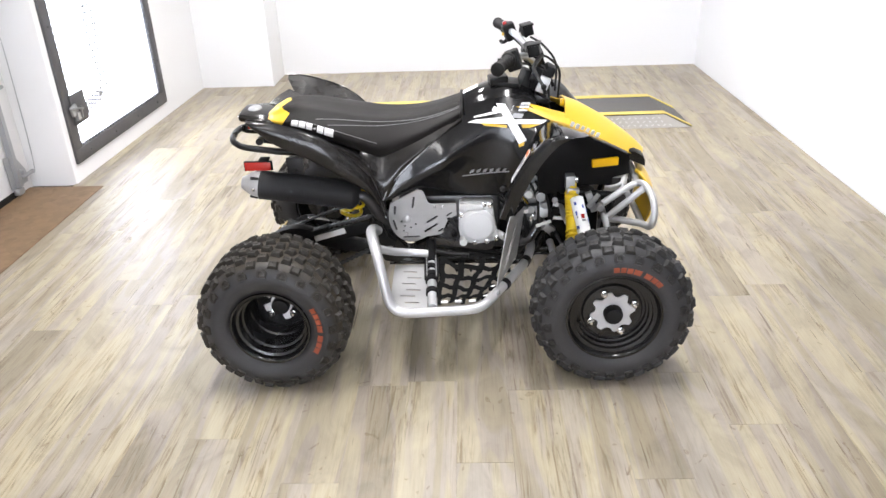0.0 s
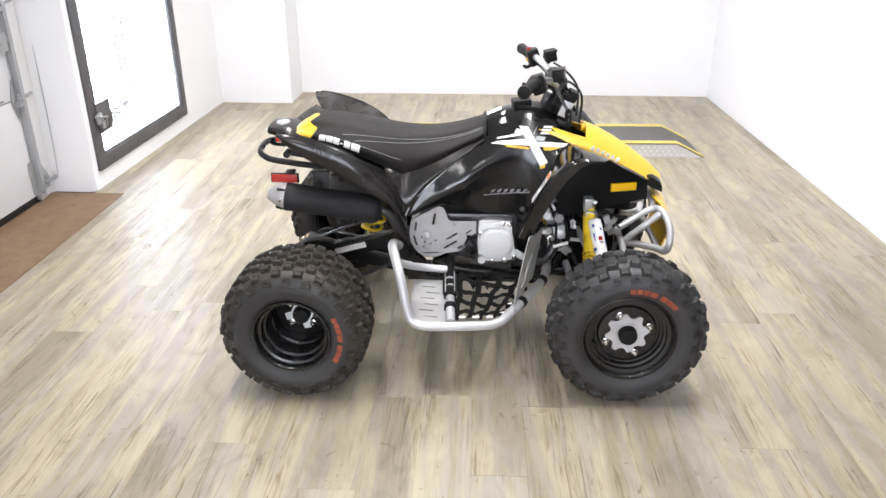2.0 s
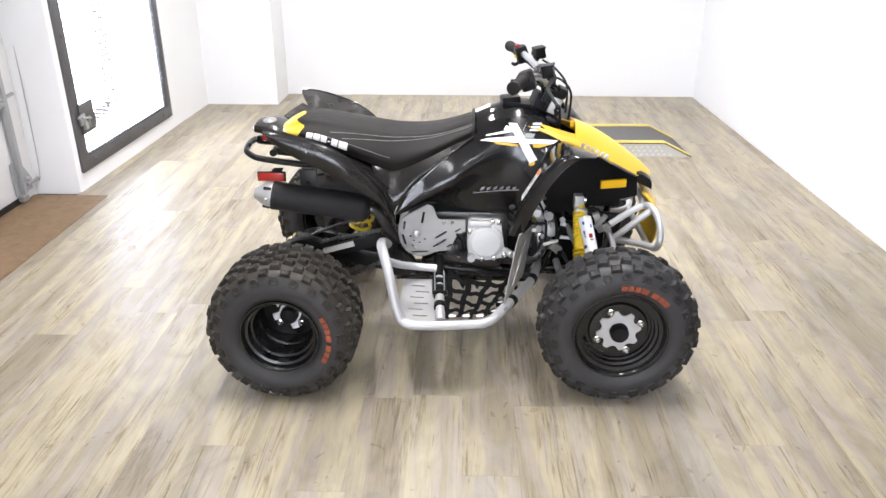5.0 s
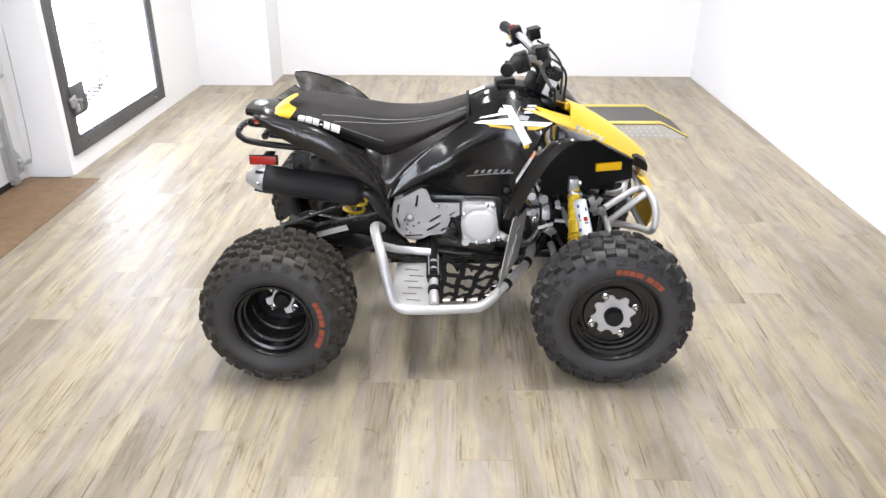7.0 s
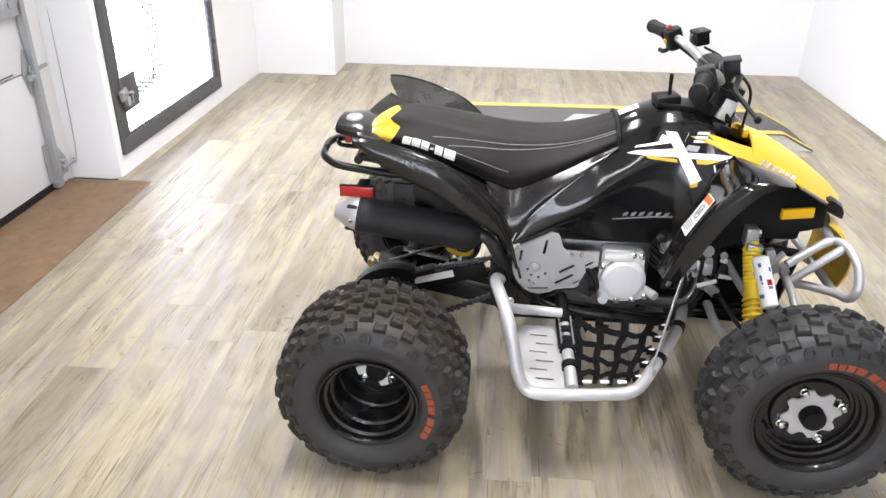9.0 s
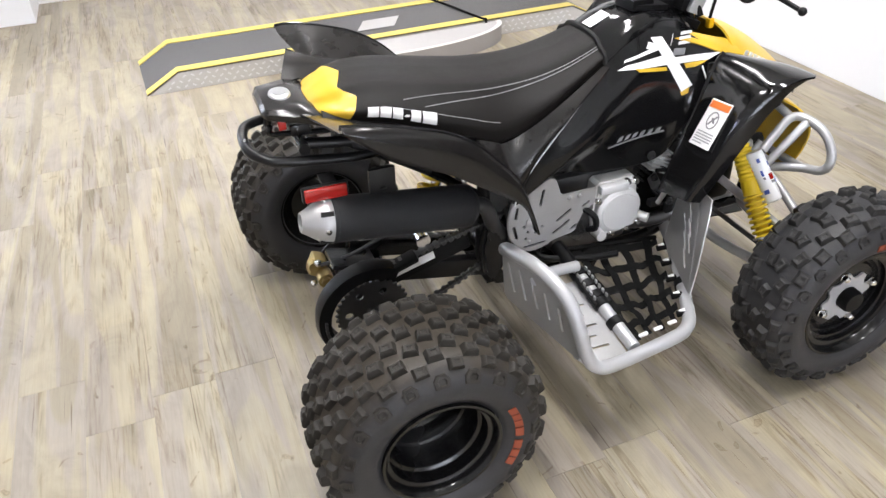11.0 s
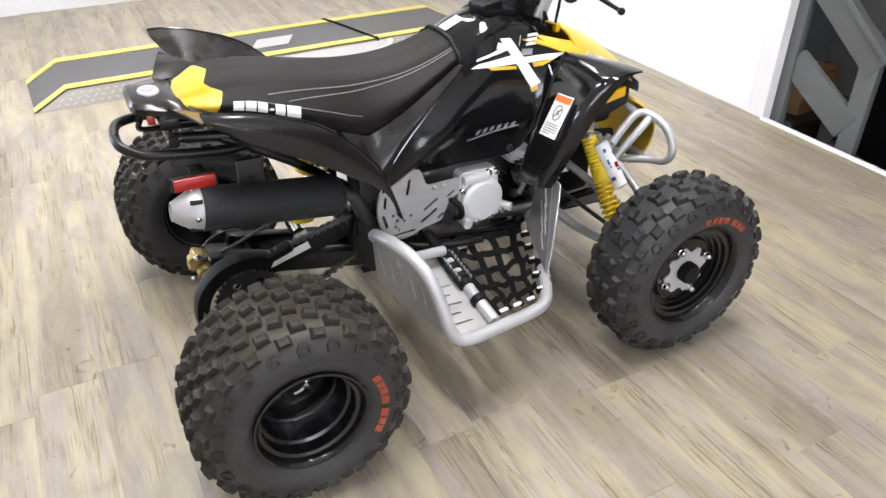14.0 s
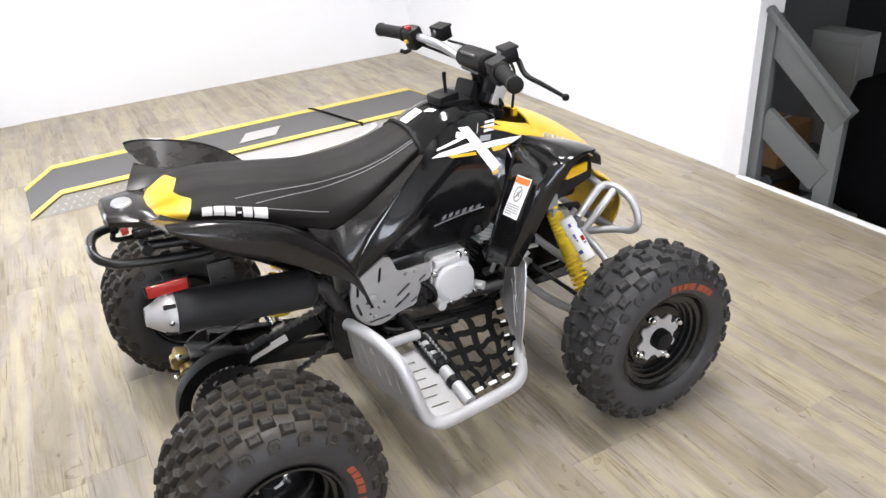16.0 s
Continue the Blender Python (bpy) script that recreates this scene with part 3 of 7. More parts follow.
# strand board in front of the garage door
bm = bmesh.new()
box(bm, ((XG - 1.95) / 2, (YF + 3.660) / 2, -0.004), (-1.905 - XG, 3.660 - YF, 0.012), bevel=0.002)
tagged(linked("floor_board", bm, M_OSB), "brown strand board strip along the garage door", "floor board", "", "structure")
bm = bmesh.new()
box(bm, (XG - 0.02, (YF + 3.700) / 2, -0.03), (0.12, 3.700 - YF, 0.05))
tagged(linked("threshold", bm, M_GREYPAINT), "dark concrete threshold under the garage door", "threshold", "", "structure")

# baseboard gap lines and the white edge of the floor by the stairs
bm = bmesh.new()
box(bm, (XR - 0.012, (YF + YE) / 2, -0.02), (0.030, YE - YF, 0.054), bevel=0.003)
tagged(linked("trim", bm, M_WALL), "white painted edge strip beside the stairwell", "trim", "", "structure")
bm = bmesh.new()
box(bm, (XR - 0.004, YE + 0.045, 1.5), (0.012, 0.09, 3.1), bevel=0.002)
tagged(linked("trim", bm, M_WALL), "white corner board at the end of the wall", "trim", "", "structure")

# ceiling lights
for x in (-0.85, 0.45):
    for y, watts in ((-1.3, 0.72), (2.0, 0.95), (4.3, 1.2)):
        lamp_thing = thing("ceiling_light", x, y, ZC, "slim white ceiling strip light, switched on", "ceiling light", 0, "ceiling lights")
        bm = bmesh.new()
        box(bm, (0, 0, -0.03), (0.20, 1.28, 0.06), bevel=0.006)
        part("housing", bm, M_TRIM, lamp_thing)
        bm = bmesh.new()
        box(bm, (0, 0, -0.0625), (0.15, 1.22, 0.004))
        part("diffuser", bm, M_LAMP, lamp_thing, "glowing diffuser")
        data = bpy.data.lights.new("panel_light", "AREA")
        data.shape, data.size, data.size_y, data.energy, data.color = "RECTANGLE", 0.15, 1.22, PANEL_WATTS * watts, (1.0, 0.978, 0.993)
        data.spread = radians(128)
        lamp = new("panel_light", data)
        lamp.matrix_basis = pose(x, y, ZC - 0.07)

# the room stands a little askew to the walk
TURN = Matrix.Translation((1.855, 3.0, 0)) @ Matrix.Rotation(radians(-1.4), 4, "Z") @ Matrix.Translation((-1.855, -3.0, 0))
for ob in bpy.data.objects:
    if ob.parent is None and ob.type != "CAMERA" and ob.name != "ceiling":
        ob.matrix_basis = TURN @ ob.matrix_basis


# ---- loading ramp behind the vehicle ----
RX0, RX1, RY0, RY1, RZ = -0.950, 1.405, 4.467, 4.915, 0.088
ramp = thing("loading_ramp", (RX0 + RX1) / 2, (RY0 + RY1) / 2, 0, "low aluminium platform ramp with grey grit and yellow edges", "ramp")
RM = Matrix.Translation(((RX0 + RX1) / 2, (RY0 + RY1) / 2, 0)).inverted()


def on_ramp(bm):
    bmesh.ops.transform(bm, matrix=RM, verts=bm.verts)
    return bm


RUNS = [(RX0, 0.004), (RX0 + 0.15, RZ), (0.74, RZ), (RX1 - 0.17, RZ), (RX1, 0.004)]
bm = bmesh.new()
rings(bm, [[(x, y, z) for x, z in RUNS] + [(x, y, z - 0.006 if 0 < i < 4 else 0.0) for i, (x, z) in reversed(list(enumerate(RUNS)))] for y in (RY0, RY1)])
part("deck", on_ramp(bm), M_RAMPTOP, ramp, "dark grey grit deck")
for y0, y1 in ((RY0 - 0.002, RY0 + 0.052), (RY1 - 0.052, RY1 + 0.002)):
    bm = bmesh.new()
    sheet(bm, [[(x, y, z + 0.003) for x, z in RUNS] for y in (y0, y1)], 0.004)
    part("edge_strip", on_ramp(bm), M_RAMPYEL, ramp, "yellow safety strip")
# side plates with raised dashes
outline = [(RX0 + 0.01, 0.0), (RX1 - 0.01, 0.0), (RX1 - 0.175, RZ - 0.004), (RX0 + 0.155, RZ - 0.004)]
for y in (RY0 + 0.004, RY1 - 0.006):
    bm = bmesh.new()
    plate(bm, outline, basis((0, y, 0), (1, 0, 0), (0, 0, 1)), 0.004)
    part("side_plate", on_ramp(bm), M_RAMPALU, ramp, "tread-plate aluminium side")
bm = bmesh.new()
for row in range(3):
    for k in range(60):
        x = RX0 + 0.10 + 0.036 * k + 0.018 * (row % 2)
        if x < RX1 - 0.10 - 0.05 * row and x > RX0 + 0.06 + 0.05 * row:
            box(bm, (x, RY0 - 0.001, 0.018 + 0.023 * row), (0.016, 0.003, 0.006), (0, 35 if k % 2 else -35, 0))
part("dash_relief", on_ramp(bm), M_WALL, ramp)
# pale half-round step on the near side
HALF = [(0.25 + 0.55 * math.cos(a), RY0 - 0.004 - 0.22 * math.sin(a)) for a in (math.pi * k / 28 for k in range(29))]
bm = bmesh.new()
plate(bm, HALF, pose(0, 0, 0.0), 0.078)
part("half_round_step", on_ramp(bm), M_RAMPWHITE, ramp, "pale half-round step plate")
bm = bmesh.new()
sheet(bm, [[(x, y, 0.079), (0.25 + (x - 0.25) * 0.95, RY0 - 0.004 + (y - RY0) * 0.90, 0.080)] for x, y in HALF], 0.003)
part("step_rim", on_ramp(bm), M_RAMPALU, ramp, "tread-plate rim")
bm = bmesh.new()
plate(bm, [(-0.135, -0.068), (0.060, -0.068), (0.135, 0.068), (-0.060, 0.068)], basis((0.215, 4.665, RZ + 0.003), (1, 0, 0), (0, 1, 0)), 0.002)
part("sticker", on_ramp(bm), M_RAMPWHITE, ramp, "pale slanted sticker")
bm = bmesh.new()
tube(bm, [(0.72, RY0 - 0.004, 0.012), (0.72, RY0 - 0.006, RZ + 0.003), (0.70, RY0 + 0.03, RZ + 0.009), (0.60, RY1 - 0.02, RZ + 0.009), (0.60, RY1 + 0.004, 0.05)], 0.006, 6)
part("tie_strap", on_ramp(bm), M_WEB, ramp, "thin black strap")
for x in (RX0 + 0.2, 1.15):
    for y in (RY0 + 0.04, RY1 - 0.05):
        bm = bmesh.new()
        box(bm, (x, y, 0.04), (0.05, 0.03, 0.08), bevel=0.004)
        part("foot", on_ramp(bm), M_STEEL, ramp)

# ---- stairs side: grey rail, boxes, dark lower room ----
rail = thing("stair_railing", XR + 0.08, YE, -1.5, "grey painted wooden stair railing with sloping boards", "railing")
SM = Matrix.Translation((XR + 0.08, YE, -1.5)).inverted()


def on_rail(bm):
    bmesh.ops.transform(bm, matrix=SM, verts=bm.verts)
    return bm


SX = XR + 0.055


def sloping(y0, z0, y1, z1, depth, thick, x=SX):
    bm = bmesh.new()
    d = V((0, y1 - y0, z1 - z0))
    box(bm, (x, (y0 + y1) / 2, (z0 + z1) / 2), (thick, d.length, depth), (math.degrees(math.atan2(d.z, d.y)) if d.y > 0 else math.degrees(math.atan2(-d.z, -d.y)), 0, 0), bevel=0.003)
    return bm


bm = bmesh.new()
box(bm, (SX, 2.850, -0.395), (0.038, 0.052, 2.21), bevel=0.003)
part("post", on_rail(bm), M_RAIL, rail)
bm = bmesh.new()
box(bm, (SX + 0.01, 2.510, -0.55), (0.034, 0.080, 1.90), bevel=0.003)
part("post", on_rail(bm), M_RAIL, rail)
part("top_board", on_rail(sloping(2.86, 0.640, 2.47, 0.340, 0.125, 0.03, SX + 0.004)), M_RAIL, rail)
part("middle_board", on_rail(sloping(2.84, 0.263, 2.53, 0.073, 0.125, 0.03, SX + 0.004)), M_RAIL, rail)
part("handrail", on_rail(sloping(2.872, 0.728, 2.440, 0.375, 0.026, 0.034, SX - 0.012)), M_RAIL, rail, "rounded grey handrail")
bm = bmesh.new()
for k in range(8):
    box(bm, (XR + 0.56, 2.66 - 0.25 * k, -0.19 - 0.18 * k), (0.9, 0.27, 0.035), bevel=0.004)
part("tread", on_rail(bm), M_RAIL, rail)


def carton(x, y, z, sx, sy, sz, turn, label, material=M_CARD):
    c = thing("cardboard_box", x, y, z, label, "box", turn, "stored boxes")
    bm = bmesh.new()
    box(bm, (0, 0, sz / 2), (sx, sy, sz), bevel=0.004)
    part("carton", bm, material, c)
    bm = bmesh.new()
    box(bm, (0, 0, sz + 0.002), (sx * 0.98, 0.05, 0.003))
    part("tape", bm, M_TRIM, c)
    for s in (1, -1):
        bm = bmesh.new()
        box(bm, (0, s * sy * 0.27, sz + 0.006), (sx, sy * 0.45, 0.004), (s * 4, 0, 0))
        part("flap", bm, material, c)


shelf = thing("storage_rack", 2.60, 3.58, -1.5, "dark metal rack that holds cardboard boxes", "shelf")
for z in (0.55, 1.02, 1.31):
    bm = bmesh.new()
    box(bm, (0, 0, z - 0.02), (0.6, 1.1, 0.03), bevel=0.003)
    part("shelf_board", bm, M_STEEL, shelf)
for x in (-0.28, 0.28):
    for y in (-0.52, 0.52):
        bm = bmesh.new()
        box(bm, (x, y, 0.66), (0.035, 0.035, 1.32))
        part("upright", bm, M_STEEL, shelf)
carton(2.56, 3.25, -0.195, 0.30, 0.26, 0.19, 6, "closed brown cardboard box on the rack's top shelf")
carton(2.56, 3.62, -0.195, 0.34, 0.34, 0.16, -4, "flat brown cardboard box on the rack's top shelf")
carton(2.54, 3.30, -0.485, 0.34, 0.32, 0.24, 3, "brown cardboard box on the middle shelf")
carton(2.54, 3.70, -0.485, 0.36, 0.34, 0.22, -8, "open brown cardboard box on the middle shelf")
cab = thing("metal_cabinet", 3.20, 3.345, -1.5, "white metal cabinet with a small door, toned down as dimly lit", "cabinet")
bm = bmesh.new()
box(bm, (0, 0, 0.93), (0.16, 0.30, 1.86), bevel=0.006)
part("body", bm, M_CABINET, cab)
bm = bmesh.new()
box(bm, (-0.085, 0.0, 1.5), (0.012, 0.27, 0.62), bevel=0.004)
door = part("door", bm, M_CABINET, cab)
bm = bmesh.new()
box(bm, (-0.098, -0.10, 1.45), (0.02, 0.02, 0.10), bevel=0.003)
part("handle", bm, M_STEEL, door)
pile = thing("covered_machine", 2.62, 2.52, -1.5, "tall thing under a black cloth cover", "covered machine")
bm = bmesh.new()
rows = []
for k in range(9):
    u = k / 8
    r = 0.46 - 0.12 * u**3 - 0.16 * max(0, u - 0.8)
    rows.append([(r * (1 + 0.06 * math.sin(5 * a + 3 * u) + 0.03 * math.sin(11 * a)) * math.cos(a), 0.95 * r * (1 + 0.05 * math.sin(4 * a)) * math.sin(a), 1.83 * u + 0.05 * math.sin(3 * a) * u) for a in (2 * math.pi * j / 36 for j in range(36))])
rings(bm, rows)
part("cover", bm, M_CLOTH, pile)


# ---- the vehicle: a small sport quad; local x forward, y to its left, z up ----
quad = thing("quad_bike", -0.093, 2.458, 0.0, "black and yellow youth sport quad bike standing on the floor", "quad bike", -2.1)


def mirrored(pts):
    return [(x, -y, z) for x, y, z in pts]


def both(pts):
    return (pts, mirrored(pts))


# -- wheels --
def tyre_profile(half):
    """The tyre's section, from the crown to the bead, as (across, radius)."""
    return half + [(half[-1][0] - 0.006, half[-1][1] - 0.008)]


FRONT_HALF = [(0.0, 0.2290), (0.030, 0.2280), (0.055, 0.2215), (0.072, 0.2080), (0.082, 0.1880), (0.085, 0.1680), (0.081, 0.1500), (0.073, 0.1385)]
REAR_HALF = [(0.0, 0.2170), (0.045, 0.2165), (0.080, 0.2120), (0.102, 0.1985), (0.115, 0.1760), (0.118, 0.1560), (0.112, 0.1350), (0.101, 0.1185)]


def on_section(half, s):
    """Place and outward normal on the section, s from 0 (crown) to 1 (bead) along it."""
    pts = spline([V((a, r, 0)) for a, r in half], 6)
    d = [0.0]
    for a, b in zip(pts, pts[1:]):
        d.append(d[-1] + (b - a).length)
    want = s * d[-1]
    i = max(k for k in range(len(d) - 1) if d[k] <= want)
    u = (want - d[i]) / (d[i + 1] - d[i])
    t = (pts[i + 1] - pts[i]).normalized()
    return pts[i].lerp(pts[i + 1], u), V((-t.y, t.x, 0))


def knob(bm, half, side, s, ang, lw, lc, h, skew=0.0, corners=4, top=0.80):
    """A tread block: lw across, lc round the tyre, h high; six corners give a hexagonal lug."""
    p, n = on_section(half, s)
    n = V((abs(n.x), abs(n.y), 0)) if s > 0 else V((0, 1, 0))
    rad = V((math.cos(ang), 0, math.sin(ang)))
    tan = V((-math.sin(ang), 0, math.cos(ang)))
    o = rad * p.y + V((0, side * p.x, 0))
    up = (rad * n.y + V((0, side * n.x, 0))).normalized()
    across = up.cross(tan).normalized()
    tan2 = (tan * math.cos(skew) + across * math.sin(skew)).normalized()
    across = up.cross(tan2).normalized()
    if corners == 4:
        shape = ((-0.5, -0.5), (0.5, -0.5), (0.5, 0.5), (-0.5, 0.5))
    else:
        shape = ((-0.5, -0.25), (-0.1, -0.5), (0.5, -0.42), (0.5, 0.42), (-0.1, 0.5), (-0.5, 0.25))
    grow = 1 + 0.10 * (random.random() - 0.5)
    rows = []
    steps = [(-0.004, 1.16), (h * 0.55, 0.98), (h * 0.88, top * 1.10), (h, top * 0.92)]
    steps += [(h, top * 0.62), (h * 0.35, top * 0.50)] if corners == 6 else [(h * 0.96, top * 0.55), (h * 0.84, top * 0.42)]
    for lift, k in steps:
        rows.append([bm.verts.new(o + up * lift + across * a * lw * k * grow + tan2 * b * lc * k * grow) for a, b in shape])
    bm.faces.new(rows[-1])
    for lo, hi in zip(rows, rows[1:]):
        for i in range(corners):
            bm.faces.new((lo[i], lo[(i + 1) % corners], hi[(i + 1) % corners], hi[i]))


TO_Y = Matrix(((1, 0, 0, 0), (0, 0, -1, 0), (0, 1, 0, 0), (0, 0, 0, 1)))    # lathe's height runs along -y: outwards on the right side


def sidewall_blocks(bm, half, a0, a1, r0, r1, cuts):
    """Raised orange blocks along an arc of the sidewall on the -y side."""
    section = spline([V((a, r, 0)) for a, r in half], 8)

    def out(r):
        return min(((abs(p.y - r), p.x) for p in section if p.y < 0.2))[1]

    for k, (u0, u1) in enumerate(cuts):
        row = []
        for j in range(5):
            ang = radians(a0 + (a1 - a0) * (u0 + (u1 - u0) * j / 4))
            row.append([V((r * math.cos(ang), -out(r) - 0.0012, r * math.sin(ang))) for r in (r0, (r0 + r1) / 2, r1)])
        sheet(bm, row, 0.0024)


random.seed(3)
LETTERS = [(0.0, 0.105), (0.13, 0.225), (0.25, 0.355), (0.38, 0.52), (0.60, 0.735), (0.76, 0.87), (0.89, 1.0)]


def wheel(name, x, y, z, half, front, side):
    """A wheel on its axle, dish outwards; side -1: right."""
    w = new(name)
    w.empty_display_size = 0.1
    w.parent = quad
    w.matrix_basis = pose(x, y, z)
    if side > 0:
        w.matrix_basis = pose(x, y, z, 0, 0, 180)
    bm = bmesh.new()
    prof = spline([V((a, r, 0)) for a, r in tyre_profile(half)], 4)
    full = [(p.y, -p.x) for p in reversed(prof)] + [(p.y, p.x) for p in prof[1:]]
    lathe(bm, full, TO_Y, 64)
    part("tyre", bm, M_TYRE if front else M_TYREDUST, w, "black knobbly off-road tyre" if front else "wide black knobbly off-road tyre")
    bm = bmesh.new()
    if front:
        n = 22
        for k in range(n):
            a = 2 * math.pi * k / n
            b = a + math.pi / n
            for sd in (1, -1):
                knob(bm, half, sd, 0.085, a, 0.019, 0.028, 0.0095, 0.25 * sd)
                knob(bm, half, sd, 0.255, b, 0.021, 0.029, 0.0125, 0.2 * sd)
                knob(bm, half, sd, 0.42, a, 0.023, 0.028, 0.0095)
                knob(bm, half, sd, 0.590, b, 0.024, 0.029, 0.0048, 0, 6, 0.90)
    else:
        n = 20
        for k in range(n):
            a = 2 * math.pi * k / n
            b = a + math.pi / n
            knob(bm, half, 1, 0.001, b, 0.021, 0.026, 0.0125)
            for sd in (1, -1):
                knob(bm, half, sd, 0.125, a, 0.021, 0.027, 0.0125, 0.2 * sd)
                knob(bm, half, sd, 0.250, b, 0.021, 0.027, 0.0130, 0.25 * sd)
                knob(bm, half, sd, 0.375, a, 0.022, 0.028, 0.0130)
                knob(bm, half, sd, 0.490, b, 0.020, 0.026, 0.0105)
                knob(bm, half, sd, 0.622, a, 0.024, 0.029, 0.0048, 0, 6, 0.92)
    part("tread", bm, M_TREAD if front else M_DUSTY, w, "raised rubber tread blocks" if front else "dusty brown-black tread blocks")
    bm = bmesh.new()
    if front:
        sidewall_blocks(bm, half, 95, 42, 0.1555, 0.1715, LETTERS)
    else:
        sidewall_blocks(bm, half, 29, -31, 0.1420, 0.1575, LETTERS)
    part("sidewall_marking", bm, M_ORANGE, w, "row of moulded orange blocks")
    bm = bmesh.new()
    if front:
        prof = [(0.1375, 0.060), (0.1405, 0.070), (0.1400, 0.0755), (0.1345, 0.0765), (0.1290, 0.070), (0.1262, 0.060), (0.1150, 0.058), (0.1140, 0.048), (0.1060, 0.046), (0.1050, 0.034), (0.0985, 0.033), (0.0970, 0.026),
                (0.0900, 0.026), (0.0850, 0.034), (0.0700, 0.036), (0.0300, 0.036), (0.0005, 0.036)]
        back = [(0.0005, 0.030), (0.09, 0.026), (0.10, -0.02), (0.118, -0.05), (0.1300, -0.07), (0.1400, -0.074), (0.1375, -0.06)]
    else:
        prof = [(0.1150, 0.092), (0.1195, 0.104), (0.1185, 0.110), (0.1130, 0.110), (0.1070, 0.102), (0.1062, 0.090), (0.0985, 0.087), (0.0975, 0.060), (0.0910, 0.056), (0.0900, 0.000),
                (0.0850, -0.004), (0.0840, -0.042), (0.0790, -0.048), (0.0600, -0.048), (0.0300, -0.046), (0.0005, -0.046)]
        back = [(0.0005, -0.052), (0.08, -0.056), (0.098, -0.075), (0.108, -0.09), (0.1185, -0.104), (0.1150, -0.092)]
    lathe(bm, prof, TO_Y, 56)
    lathe(bm, back, TO_Y, 56)
    rim = part("rim", bm, M_RIM, w, "gloss black steel rim")
    deep = 0.037 if front else -0.045
    bm = bmesh.new()
    if front:
        star = [((0.066 if k % 4 < 2 else 0.052) * math.cos(2 * math.pi * (k + 0.5) / 32), (0.066 if k % 4 < 2 else 0.052) * math.sin(2 * math.pi * (k + 0.5) / 32)) for k in range(32)]
    else:
        star = [((0.056 if k % 8 < 3 else 0.034) * math.cos(2 * math.pi * (k + 0.5) / 32), (0.056 if k % 8 < 3 else 0.034) * math.sin(2 * math.pi * (k + 0.5) / 32)) for k in range(32)]
    plate(bm, star, TO_Y @ Matrix.Translation((0, 0, deep)), 0.005)
    part("hub_plate", bm, M_SILVER if front else M_CAST, w, "silver star-shaped hub plate" if front else "")
    bm = bmesh.new()
    lathe(bm, [(0.028, 0), (0.0275, 0.020), (0.024, 0.027), (0.015, 0.0285), (0.0001, 0.0285)], TO_Y @ Matrix.Translation((0, 0, deep + 0.004)), 24)
    part("hub_cap", bm, M_MATTE, w, "black plastic hub cap")
    for k in range(4):
        ang = radians(24 + 90 * k + (0 if front else 20))
        rr = 0.068 if front else 0.048
        bm = bmesh.new()
        m = TO_Y @ Matrix.Translation((rr * math.cos(ang), rr * math.sin(ang), deep))
        lathe(bm, [(0.0105, 0.0), (0.0105, 0.006), (0.0078, 0.007), (0.0078, 0.016), (0.005, 0.019), (0.0001, 0.0195)], m, 8)
        part("lug_nut", bm, M_CHROME, w)
    bm = bmesh.new()
    rr, ang = (0.1, radians(200)) if front else (0.094, radians(-20))
    rod(bm, (rr * math.cos(ang), -deep - 0.0, rr * math.sin(ang)), (rr * 0.97 * math.cos(ang), -deep - 0.022, rr * 0.97 * math.sin(ang)), 0.004, 8)
    part("valve", bm, M_RUBBER, w)
    return w


for sd in (-1, 1):
    wheel("front_wheel", 0.502, 0.464 * sd, 0.2385, FRONT_HALF, True, sd)
    wheel("rear_wheel", -0.503, 0.456 * sd, 0.2275, REAR_HALF, False, sd)

# -- seat --
SEAT = [  # x, top height, edge height, half width at the edge, half width at the shoulder
    (-0.574, 0.724, 0.712, 0.058, 0.040), (-0.553, 0.740, 0.710, 0.092, 0.064), (-0.515, 0.758, 0.705, 0.117, 0.082), (-0.445, 0.763, 0.695, 0.130, 0.094), (-0.36, 0.750, 0.668, 0.143, 0.102),
    (-0.27, 0.734, 0.637, 0.151, 0.104), (-0.195, 0.724, 0.613, 0.151, 0.100), (-0.10, 0.725, 0.645, 0.142, 0.092), (-0.02, 0.739, 0.682, 0.122, 0.084), (0.062, 0.765, 0.720, 0.100, 0.075),
]


def seat_at(x):
    """The seat's section at x, smooth between the stations."""
    x = max(SEAT[0][0], min(SEAT[-1][0], x))
    k = max(i for i in range(len(SEAT) - 1) if SEAT[i][0] <= x)
    a, b = SEAT[k], SEAT[k + 1]
    p, q = SEAT[max(k - 1, 0)], SEAT[min(k + 2, len(SEAT) - 1)]
    h = b[0] - a[0]
    u = (x - a[0]) / h
    out = [x]
    for j in range(1, 5):
        ma = (b[j] - p[j]) / (b[0] - p[0]) * h
        mb = (q[j] - a[j]) / (q[0] - a[0]) * h
        out.append(a[j] * (2 * u**3 - 3 * u**2 + 1) + ma * (u**3 - 2 * u**2 + u) + b[j] * (3 * u**2 - 2 * u**3) + mb * (u**3 - u**2))
    return out


